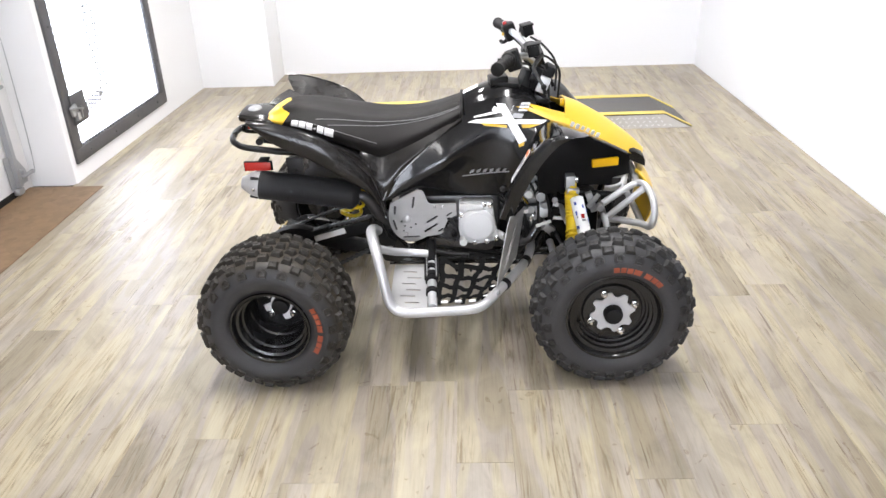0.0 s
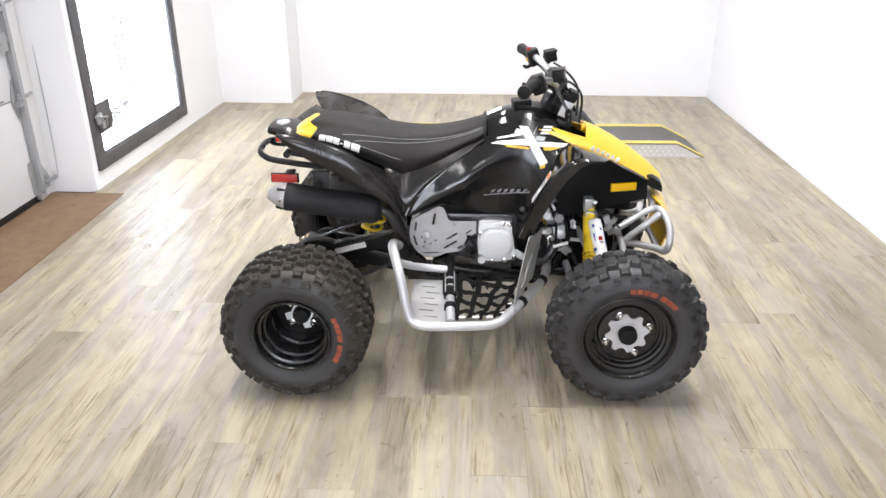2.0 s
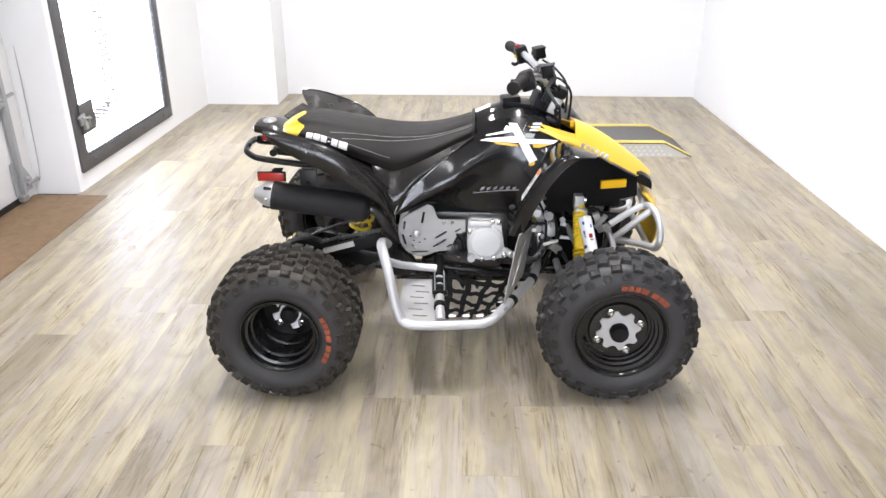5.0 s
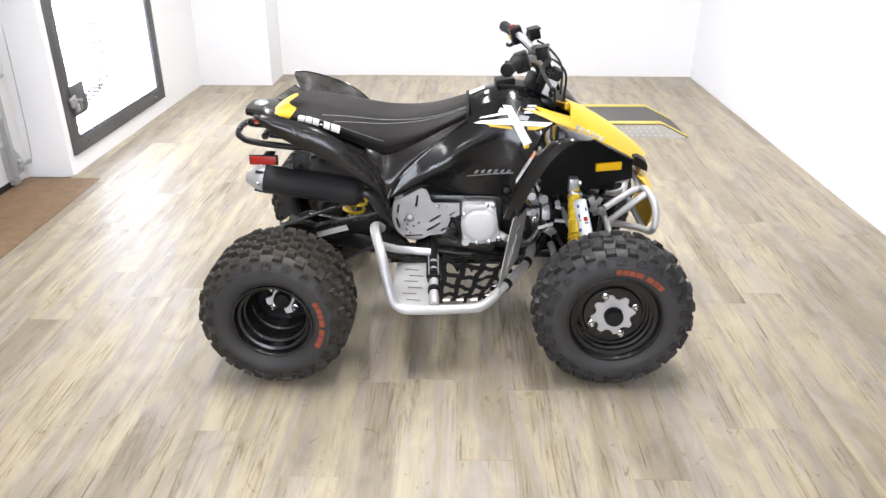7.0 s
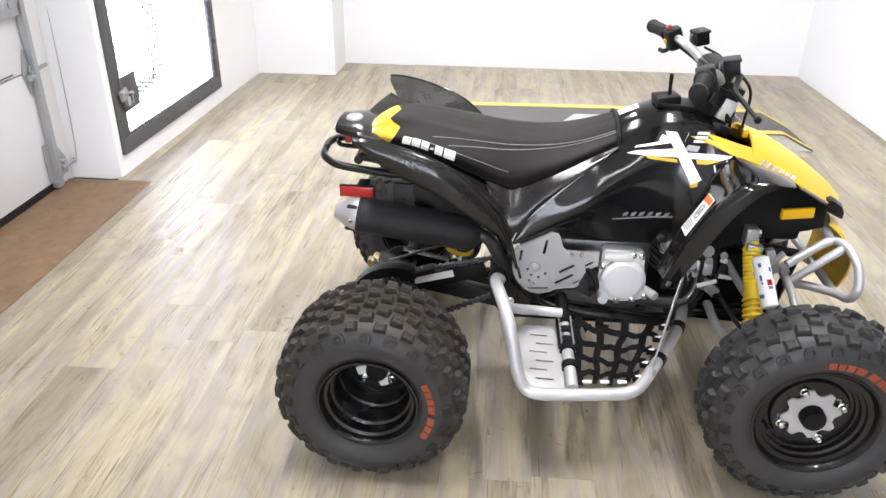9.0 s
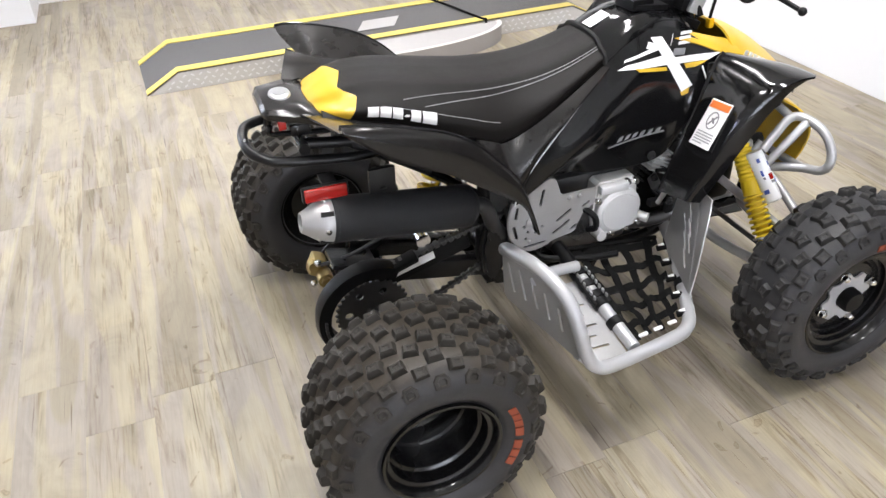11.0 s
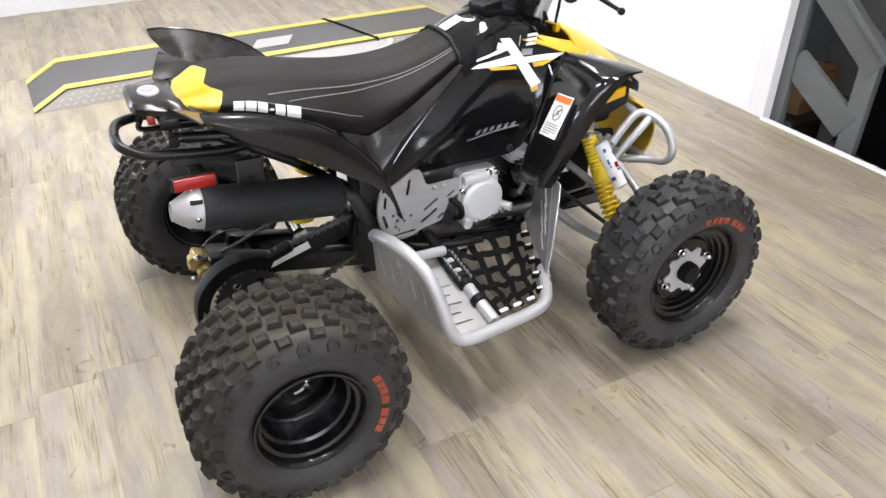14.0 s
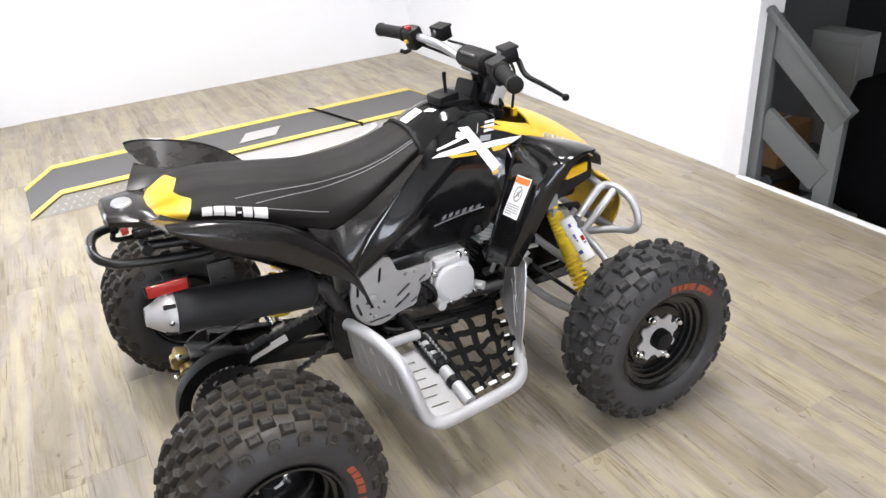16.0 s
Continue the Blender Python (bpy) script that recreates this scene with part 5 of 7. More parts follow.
for sd in (-1, 1):
    bm = bmesh.new()
    sheet(bm, refined(bent([[V((x, sd * y, z)) for x, y, z in r] for r in FF], 0.22), 3, 4), 0.004)
    ff = part("front_fender", bm, M_GLOSS, quad, "gloss black front fender with a long rear flap")
    bm = bmesh.new()
    tube(bm, [V((x, sd * y, z)) for x, y, z in FF_IN[:6]], 0.005, 8, 4)
    part("rolled_edge", bm, M_GLOSS, ff)
    if sd < 0:
        tl, tr, bl, br = V((0.277, -0.211, 0.642)), V((0.271, -0.294, 0.655)), V((0.224, -0.232, 0.557)), V((0.228, -0.302, 0.569))
        m = basis((tl + tr + bl + br) / 4, tr - tl, tl - bl)
        m = m @ Matrix.Translation((0, 0, 0.0095))
        w, h = 0.070, 0.105
        bm = bmesh.new()
        plate(bm, [(-w / 2, -h / 2), (w / 2, -h / 2), (w / 2, h / 2), (-w / 2, h / 2)], m, 0.0012)
        sticker = part("warning_label", bm, M_WHITE, ff, "white warning label with an orange heading")
        bm = bmesh.new()
        plate(bm, [(-w * 0.46, h * 0.32), (w * 0.46, h * 0.32), (w * 0.46, h * 0.47), (-w * 0.46, h * 0.47)], m, 0.0022)
        part("heading", bm, M_WARN, sticker)
        bm = bmesh.new()
        ringp = [(0.017 * math.cos(a), 0.008 + 0.02 * math.sin(a)) for a in (2 * math.pi * k / 20 for k in range(20))]
        ringq = [(0.0145 * math.cos(a), 0.008 + 0.0172 * math.sin(a)) for a in (2 * math.pi * k / 20 for k in range(20))]
        plate(bm, ringp, m, 0.0022, [ringq])
        plate(bm, slot(0, 0.008, 0.03, 0.004, 50), m, 0.0022)
        plate(bm, slot(0.002, 0.008, 0.016, 0.005, -40), m, 0.0022)
        part("symbol", bm, M_DECALGREY, sticker)
        for k in range(5):
            bm = bmesh.new()
            plate(bm, [(-w * 0.4, -0.022 - 0.006 * k), (w * (0.4 if k < 4 else 0.05), -0.022 - 0.006 * k), (w * (0.4 if k < 4 else 0.05), -0.0195 - 0.006 * k), (-w * 0.4, -0.0195 - 0.006 * k)], m, 0.0020)
            part("text_bar", bm, M_ZINC, sticker)
    # inner bulkhead with the amber reflector
    bm = bmesh.new()
    grid = [[(0.300, 0.150, 0.700), (0.300, 0.160, 0.560), (0.310, 0.150, 0.470)], [(0.400, 0.145, 0.690), (0.400, 0.150, 0.560), (0.400, 0.130, 0.480)], [(0.500, 0.122, 0.640), (0.500, 0.128, 0.560), (0.500, 0.110, 0.500)], [(0.600, 0.088, 0.585), (0.605, 0.088, 0.545), (0.610, 0.080, 0.515)]]
    sheet(bm, refined([[V((x, sd * y, z)) for x, y, z in r] for r in grid], 3, 3), 0.005)
    inner = part("inner_fender", bm, M_MATTE, quad, "black plastic inner fender")
    bm = bmesh.new()
    box(bm, (0.518, sd * 0.132, 0.572), (0.088, 0.012, 0.027), (0, 0, sd * -14), bevel=0.003)
    part("amber_reflector", bm, M_AMBER, inner, "amber side reflector")

# -- handlebar --
bm = bmesh.new()
BAR = [(0.168, -0.370, 0.928), (0.205, -0.255, 0.930), (0.255, -0.150, 0.916), (0.286, -0.085, 0.884), (0.292, 0, 0.874), (0.287, 0.085, 0.884), (0.254, 0.150, 0.916), (0.219, 0.255, 0.929), (0.192, 0.368, 0.928)]
tube(bm, BAR, 0.011, 12, 5)
bar = part("handlebar", bm, M_ZINC, quad, "silver tubular handlebar")
for sd in (-1, 1):
    a, b = (V(BAR[0]), V(BAR[1])) if sd < 0 else (V(BAR[8]), V(BAR[7]))
    bm = bmesh.new()
    m = axis_matrix(a, b)
    prof = [(0.0001, -0.006), (0.012, -0.006), (0.019, -0.002), (0.0195, 0.006)]
    for k in range(12):
        prof += [(0.0168, 0.010 + 0.008 * k), (0.0178, 0.012 + 0.008 * k), (0.0168, 0.0155 + 0.008 * k)]
    prof += [(0.022, 0.108), (0.022, 0.113), (0.012, 0.114)]
    lathe(bm, prof, m, 18)
    part("grip", bm, M_RUBBER, bar, "black ribbed rubber grip")
    c = V(BAR[1]).lerp(V(BAR[2]), 0.25) if sd < 0 else V(BAR[7]).lerp(V(BAR[6]), 0.25)
    bm = bmesh.new()
    box(bm, tuple(c + V((0.0, 0, -0.004))), (0.042, 0.048, 0.058), (0, -20, sd * 8), bevel=0.008)
    housing = part("switch_housing", bm, M_MATTE, bar, "black switch housing")
    if sd > 0:
        bm = bmesh.new()
        box(bm, tuple(c + V((-0.018, -0.004, 0.026))), (0.014, 0.020, 0.010), (0, -20, 0), bevel=0.003)
        part("stop_button", bm, M_RED, housing, "red stop button")
        bm = bmesh.new()
        box(bm, tuple(c + V((-0.022, 0.002, -0.012))), (0.008, 0.014, 0.010), bevel=0.002)
        part("switch", bm, M_YELLOW, housing)
        bm = bmesh.new()
        tube(bm, [c + V((-0.012, 0.0, -0.035)), c + V((-0.022, 0.010, -0.042)), c + V((-0.030, 0.024, -0.040))], 0.006, 8)
        part("thumb_lever", bm, M_MATTE, housing)
    d = V(BAR[2]) if sd < 0 else V(BAR[6])
    bm = bmesh.new()
    box(bm, tuple(d + V((0.028, sd * 0.015, 0.020))), (0.036, 0.050, 0.032), (0, -12, sd * 10), bevel=0.005)
    box(bm, tuple(d + V((0.026, sd * 0.015, 0.038))), (0.039, 0.053, 0.007), (0, -12, sd * 10), bevel=0.002)
    res = part("brake_reservoir", bm, M_MATTE, bar, "black brake fluid reservoir")
    bm = bmesh.new()
    lathe(bm, [(0.0001, 0.004), (0.008, 0.004), (0.010, 0.0)], Matrix.Translation(d + V((0.006, sd * 0.012, 0.022))) @ pose(0, 0, 0, 0, -90, 0), 12)
    part("sight_glass", bm, M_STEEL, res)
    bm = bmesh.new()
    tip = V((0.294, sd * 0.378, 0.879))
    tube(bm, [d + V((0.045, sd * 0.035, 0.006)), V((0.276, sd * 0.250, 0.906)), V((0.280, sd * 0.310, 0.896)), tip], 0.0055, 8, 5, lambda u: 0.0075 - 0.003 * u)
    bmesh.ops.create_icosphere(bm, subdivisions=2, radius=0.0085, matrix=Matrix.Translation(tip))
    part("brake_lever", bm, M_MATTE, bar, "black brake lever with a ball end")
    # cables
    bm = bmesh.new()
    tube(bm, [c + V((0.01, sd * -0.02, -0.02)), d + V((0.02, sd * -0.04, -0.03)), V((0.30, sd * 0.05, 0.87)), V((0.335, sd * 0.035, 0.83)), V((0.345, sd * 0.03, 0.74))], 0.0042, 6, 5)
    part("cable", bm, M_RUBBER, bar)
    bm = bmesh.new()
    tube(bm, [d + V((0.04, sd * 0.0, 0.0)), V((0.33, sd * 0.10, 0.90)), V((0.37, sd * 0.06, 0.85)), V((0.37, sd * 0.045, 0.76))], 0.0038, 6, 5)
    part("cable", bm, M_RUBBER, bar)
bm = bmesh.new()
lathe(bm, [(0.0001, -0.062), (0.026, -0.062), (0.033, -0.056), (0.034, 0.0), (0.033, 0.056), (0.026, 0.062), (0.0001, 0.062)], pose(0.288, -0.014, 0.896, 90, 0, 0) @ Matrix.Diagonal((1.0, 0.85, 1, 1)), 20)
pad = part("bar_pad", bm, M_MATTE, bar, "black padded bar roll")
bm = bmesh.new()
box(bm, (0.262, -0.014, 0.911), (0.006, 0.07, 0.016), (0, -35, 0), bevel=0.002)
part("marking_bar", bm, M_STEEL, pad)
bm = bmesh.new()
rod(bm, (0.292, 0, 0.872), (0.340, 0, 0.690), 0.018)
for sd in (-1, 1):
    rod(bm, (0.295, sd * 0.028, 0.874), (0.332, sd * 0.030, 0.735), 0.010)
box(bm, (0.294, 0, 0.870), (0.045, 0.09, 0.028), (0, 22, 0), bevel=0.005)
box(bm, (0.318, 0, 0.755), (0.050, 0.10, 0.022), (0, 22, 0), bevel=0.005)
part("steering_stem", bm, M_FRAME, quad, "black steering stem with clamp")
bm = bmesh.new()
box(bm, (0.318, -0.005, 0.815), (0.050, 0.085, 0.075), (0, 22, 0), bevel=0.010)
box(bm, (0.345, -0.010, 0.842), (0.030, 0.070, 0.032), (0, 22, 0), bevel=0.006)
box(bm, (0.300, -0.050, 0.838), (0.030, 0.020, 0.045), (0, 22, 0), bevel=0.004)
box(bm, (0.276, 0.018, 0.800), (0.052, 0.070, 0.075), (0, 22, 10), bevel=0.008)
rod(bm, (0.300, -0.03, 0.862), (0.330, -0.06, 0.775), 0.007)
rod(bm, (0.322, 0.02, 0.868), (0.362, 0.03, 0.780), 0.006)
unit = part("instrument_unit", bm, M_MATTE, quad, "black switch and wiring cluster under the bar")
bm = bmesh.new()
box(bm, (0.322, -0.053, 0.805), (0.034, 0.012, 0.052), (0, 22, 0), bevel=0.003)
part("grey_module", bm, M_SILVER, unit, "grey electronic module")
bm = bmesh.new()
box(bm, (0.385, -0.03, 0.742), (0.014, 0.016, 0.022), bevel=0.003)
part("indicator", bm, M_AMBER, unit)
# key, choke box
bm = bmesh.new()
box(bm, (0.180, -0.015, 0.818), (0.060, 0.062, 0.026), (0, -6, 8), bevel=0.006)
box(bm, (0.205, -0.005, 0.806), (0.085, 0.090, 0.014), (0, 6, 0), bevel=0.005)
keybox = part("ignition_box", bm, M_MATTE, quad, "black ignition box on the tank cover")
bm = bmesh.new()
rod(bm, (0.186, -0.022, 0.826), (0.184, -0.022, 0.868), 0.0045)
box(bm, (0.184, -0.022, 0.872), (0.010, 0.006, 0.024), bevel=0.002)
part("key", bm, M_MATTE, keybox)

# -- frame --
bm = bmesh.new()
for sd in (-1, 1):
    tube(bm, [(-0.235, sd * 0.075, 0.62), (-0.215, sd * 0.085, 0.48), (-0.205, sd * 0.085, 0.30), (-0.16, sd * 0.085, 0.235), (0.10, sd * 0.085, 0.215), (0.28, sd * 0.080, 0.225), (0.33, sd * 0.08, 0.30), (0.36, sd * 0.075, 0.48), (0.34, sd * 0.06, 0.66)], 0.0145, 10)
    tube(bm, [(-0.235, sd * 0.075, 0.62), (-0.05, sd * 0.07, 0.625), (0.15, sd * 0.06, 0.66), (0.34, sd * 0.055, 0.68)], 0.0145, 10)
    tube(bm, [(-0.60, sd * 0.055, 0.645), (-0.42, sd * 0.07, 0.625), (-0.235, sd * 0.075, 0.585)], 0.012, 10)
    tube(bm, [(-0.50, sd * 0.065, 0.63), (-0.36, sd * 0.08, 0.55), (-0.21, sd * 0.085, 0.44)], 0.011, 10)
    rod(bm, (0.36, sd * 0.078, 0.46), (0.56, sd * 0.09, 0.44), 0.012)
    rod(bm, (0.31, sd * 0.078, 0.24), (0.52, sd * 0.10, 0.27), 0.012)
    rod(bm, (0.52, sd * 0.10, 0.27), (0.56, sd * 0.09, 0.44), 0.012)
for x, z in ((-0.235, 0.62), (-0.205, 0.30), (0.30, 0.23), (0.36, 0.47), (-0.60, 0.645)):
    rod(bm, (x, -0.085, z), (x, 0.085, z), 0.012)
box(bm, (-0.205, -0.112, 0.345), (0.075, 0.03, 0.11), bevel=0.012)
part("frame", bm, M_FRAME, quad, "black tubular steel frame")

# battery and airbox fill under the seat
bm = bmesh.new()
box(bm, (-0.13, 0.0, 0.575), (0.20, 0.19, 0.10), bevel=0.015)
box(bm, (0.08, 0.0, 0.60), (0.22, 0.17, 0.16), bevel=0.02)
box(bm, (-0.34, 0.0, 0.645), (0.18, 0.16, 0.05), bevel=0.01)
part("airbox", bm, M_MATTE, quad, "black airbox and under-seat tray")
bm = bmesh.new()
for c, s, t in (((-0.40, -0.03, 0.615), (0.07, 0.05, 0.03), 20), ((-0.37, 0.03, 0.61), (0.05, 0.06, 0.025), -10), ((-0.44, 0.0, 0.62), (0.05, 0.05, 0.02), 40)):
    box(bm, c, s, (t, t, t * 2), bevel=0.008)
part("wiring_bag", bm, M_WHITE, quad, "crumpled clear bag of wiring")

# -- engine --
bm = bmesh.new()
box(bm, (0.035, 0.0, 0.36), (0.30, 0.20, 0.19), bevel=0.025)
box(bm, (0.06, 0.0, 0.30), (0.22, 0.24, 0.10), bevel=0.03)
rod(bm, (0.05, -0.125, 0.325), (0.05, 0.13, 0.325), 0.05)
box(bm, (-0.09, 0.0, 0.37), (0.14, 0.20, 0.15), bevel=0.03)
part("crankcase", bm, M_STEEL, quad, "dark cast engine case")
bm = bmesh.new()
outline = [(0.050, 0.438), (0.060, 0.446), (0.150, 0.444), (0.160, 0.436), (0.163, 0.400), (0.172, 0.345), (0.180, 0.318), (0.170, 0.305), (0.135, 0.296), (0.100, 0.292), (0.068, 0.300), (0.052, 0.318), (0.046, 0.350)]
plate(bm, outline, basis((0, -0.098, 0), (1, 0, 0), (0, 0, 1)), 0.045)
bmesh.ops.bevel(bm, geom=[e for e in bm.edges if e.calc_face_angle(0) > 1.0], offset=0.005, segments=2, affect="EDGES")
box(bm, (0.090, -0.150, 0.432), (0.075, 0.02, 0.022), bevel=0.006)
cover = part("engine_cover", bm, M_CAST, quad, "silver cast engine side cover")
bm = bmesh.new()
lathe(bm, [(0.0595, -0.004), (0.0590, 0.012), (0.0545, 0.0165), (0.0500, 0.0175), (0.0480, 0.0200), (0.0300, 0.0215), (0.0001, 0.0215)], TO_Y @ Matrix.Translation((0.110, 0.366, 0.141)), 40)
part("round_cover", bm, M_CAST, cover, "round silver magneto cover")
for x, z in ((0.058, 0.312), (0.100, 0.300), (0.140, 0.304), (0.172, 0.316), (0.160, 0.352), (0.152, 0.434), (0.056, 0.400), (0.130, 0.436)):
    bm = bmesh.new()
    lathe(bm, [(0.0085, -0.003), (0.0085, 0.005), (0.0055, 0.006), (0.0055, 0.011), (0.0001, 0.0115)], TO_Y @ Matrix.Translation((x, z, 0.143)), 10)
    part("cover_bolt", bm, M_CHROME, cover)
bm = bmesh.new()
rod(bm, (0.062, -0.13, 0.310), (0.062, -0.166, 0.310), 0.013)
part("drain_boss", bm, M_CAST, cover)
bm = bmesh.new()
rod(bm, (0.178, -0.12, 0.322), (0.200, -0.150, 0.320), 0.012)
part("drain_boss", bm, M_CAST, cover)
# finned cylinder leaning forward
bm = bmesh.new()
for k in range(11):
    u = k / 10
    box(bm, (0.175 + 0.075 * u, 0.0, 0.395 + 0.085 * u), (0.112, 0.150 - 0.02 * (k % 2), 0.0055), (0, 42, 0), bevel=0.0015)
box(bm, (0.215, 0.0, 0.440), (0.085, 0.11, 0.12), (0, 42, 0), bevel=0.01)
part("cylinder", bm, M_STEEL, quad, "dark finned engine cylinder")
bm = bmesh.new()
box(bm, (0.262, 0.0, 0.495), (0.095, 0.155, 0.055), (0, 42, 0), bevel=0.012)
for k in range(4):
    box(bm, (0.252 + 0.012 * k, -0.080, 0.480 + 0.013 * k), (0.085, 0.012, 0.005), (0, 42, 0), bevel=0.001)
rod(bm, (0.255, -0.07, 0.50), (0.255, -0.095, 0.50), 0.024)
rod(bm, (0.290, -0.06, 0.47), (0.290, -0.085, 0.47), 0.012)
part("cylinder_head", bm, M_CAST, quad, "silver cylinder head")
bm = bmesh.new()
box(bm, (0.238, -0.104, 0.468), (0.034, 0.032, 0.072), (0, 24, 0), bevel=0.004)
barrel = part("engine_barrel", bm, M_CAST, quad, "silver finned barrel of the engine")
for k in range(9):
    bm = bmesh.new()
    box(bm, (0.223 + 0.0036 * k, -0.108, 0.434 + 0.0082 * k), (0.050, 0.044, 0.0034), (0, 24, 0), bevel=0.0008)
    part("cooling_fin", bm, M_CAST, barrel)
bm = bmesh.new()
rod(bm, (0.246, -0.10, 0.358), (0.246, -0.142, 0.358), 0.008)
part("barrel_bolt", bm, M_CHROME, barrel)
# carburettor side clutter in front of the engine
bm = bmesh.new()
for c, s, t in (((0.295, -0.085, 0.43), (0.05, 0.05, 0.06), 10), ((0.325, -0.10, 0.395), (0.045, 0.04, 0.05), -12), ((0.270, -0.09, 0.375), (0.05, 0.04, 0.04), 25), ((0.315, -0.09, 0.340), (0.06, 0.04, 0.03), 5)):
    box(bm, c, s, (t, t, 0), bevel=0.008)
for a, b, r in (((0.27, -0.11, 0.45), (0.33, -0.11, 0.44), 0.009), ((0.30, -0.115, 0.37), (0.35, -0.115, 0.35), 0.008), ((0.285, -0.10, 0.41), (0.285, -0.135, 0.41), 0.013), ((0.33, -0.09, 0.42), (0.33, -0.125, 0.42), 0.011)):
    rod(bm, a, b, r)
part("carburettor", bm, M_ALU, quad, "small silver carburettor fittings")
for pts, r in (([(0.235, -0.10, 0.45), (0.262, -0.135, 0.38), (0.270, -0.13, 0.31), (0.250, -0.10, 0.25)], 0.014), ([(0.300, -0.10, 0.50), (0.340, -0.125, 0.44), (0.345, -0.12, 0.36), (0.310, -0.11, 0.28)], 0.005), ([(0.27, -0.09, 0.52), (0.305, -0.14, 0.45), (0.31, -0.135, 0.36)], 0.0045), ([(0.325, -0.06, 0.66), (0.36, -0.10, 0.55), (0.365, -0.12, 0.43), (0.35, -0.13, 0.36)], 0.004)):
    bm = bmesh.new()
    tube(bm, pts, r, 8, 6)
    part("hose", bm, M_RUBBER, quad)
bm = bmesh.new()
tube(bm, [(0.285, 0.0, 0.475), (0.325, -0.06, 0.44), (0.300, -0.13, 0.335), (0.24, -0.12, 0.29), (0.10, -0.06, 0.27), (-0.10, -0.07, 0.29), (-0.20, -0.13, 0.38), (-0.25, -0.172, 0.478), (-0.30, -0.172, 0.488)], 0.017, 12, 6)
part("exhaust_pipe", bm, M_STEEL, quad, "dull steel exhaust pipe")

# fittings, brackets and bolts packed between the engine and the front suspension
random.seed(5)
bm = bmesh.new()
plate(bm, [(0.16, 0.25), (0.40, 0.25), (0.41, 0.42), (0.36, 0.56), (0.20, 0.56), (0.15, 0.44)], basis((0, -0.045, 0), (1, 0, 0), (0, 0, 1)), 0.006)
part("engine_backplate", bm, M_MATTE, quad)
for k in range(34):
    x, z = 0.222 + 0.148 * random.random(), 0.315 + 0.20 * random.random()
    y = -0.085 - 0.06 * random.random()
    bm = bmesh.new()
    shape = k % 4
    if shape == 0:
        rod(bm, (x, y, z), (x, y - 0.022, z), 0.007 + 0.009 * random.random(), 14)
    elif shape == 1:
        box(bm, (x, y, z), (0.018 + 0.02 * random.random(), 0.02, 0.014 + 0.022 * random.random()), (0, 50 * random.random(), 0), bevel=0.003)
    elif shape == 2:
        lathe(bm, [(0.0001, 0.008), (0.005, 0.008), (0.0055, 0.003), (0.010, 0.002), (0.010, -0.004)], TO_Y @ Matrix.Translation((x, z, -y + 0.012)), 8)
    else:
        a = 6.28 * random.random()
        rod(bm, (x, y, z), (x + 0.05 * math.cos(a), y - 0.01, z + 0.05 * math.sin(a)), 0.004 + 0.003 * random.random(), 8)
    part(("spacer", "bracket", "bolt", "linkage_rod")[shape], bm, (M_ALU, M_CAST, M_CHROME, M_STEEL, M_MATTE)[(k * 3) % 5], quad)

# sprocket shield
SHIELD = [(-0.173, 0.446), (-0.165, 0.450), (-0.082, 0.496), (-0.070, 0.494), (-0.064, 0.484), (-0.053, 0.452), (-0.044, 0.446), (0.040, 0.447), (0.041, 0.405), (0.028, 0.398), (0.010, 0.384), (-0.006, 0.347), (-0.016, 0.338), (-0.060, 0.331), (-0.078, 0.322),
          (-0.100, 0.315), (-0.122, 0.314), (-0.148, 0.326), (-0.166, 0.348), (-0.177, 0.372), (-0.180, 0.408)]
HOLES = [slot(-0.100, 0.452, 0.042, 0.007, 80), slot(-0.162, 0.424, 0.032, 0.007, 83), slot(-0.164, 0.372, 0.040, 0.0075, 105), slot(-0.113, 0.328, 0.062, 0.006, 3), slot(-0.040, 0.391, 0.046, 0.007, 33), slot(-0.045, 0.360, 0.054, 0.007, 33),
         slot(-0.012, 0.352, 0.022, 0.006, 33), slot(0.016, 0.408, 0.024, 0.006, 33)] + [[(x + 0.004 * math.cos(2 * math.pi * k / 8), z + 0.004 * math.sin(2 * math.pi * k / 8)) for k in range(8)] for x, z in ((-0.142, 0.384), (-0.132, 0.368), (-0.112, 0.362), (-0.095, 0.374), (-0.136, 0.350))]
bm = bmesh.new()
plate(bm, SHIELD, basis((0, -0.150, 0), (1, 0, 0), (0, 0, 1)), 0.004, HOLES)
shield = part("sprocket_shield", bm, M_ALU, quad, "slotted aluminium sprocket shield")
bm = bmesh.new()
tube(bm, [(x, -0.150, z) for x, z in SHIELD[11:] + SHIELD[:3]], 0.004, 6, 2)
part("shield_flange", bm, M_ALU, shield)
for x, z, r in ((-0.030, 0.435, 0.006), (-0.004, 0.435, 0.006), (-0.126, 0.340, 0.006), (-0.124, 0.392, 0.015)):
    bm = bmesh.new()
    lathe(bm, [(r, 0.0), (r * 0.95, 0.003), (r * 0.5, 0.006), (0.0001, 0.0065)], TO_Y @ Matrix.Translation((x, z, 0.1535)), 12)
    part("shield_bolt", bm, M_ALU, shield)
bm = bmesh.new()
box(bm, (-0.10, -0.125, 0.375), (0.15, 0.03, 0.10), bevel=0.01)
rod(bm, (-0.120, -0.10, 0.375), (-0.120, -0.138, 0.375), 0.042)
part("front_sprocket", bm, M_STEEL, quad)
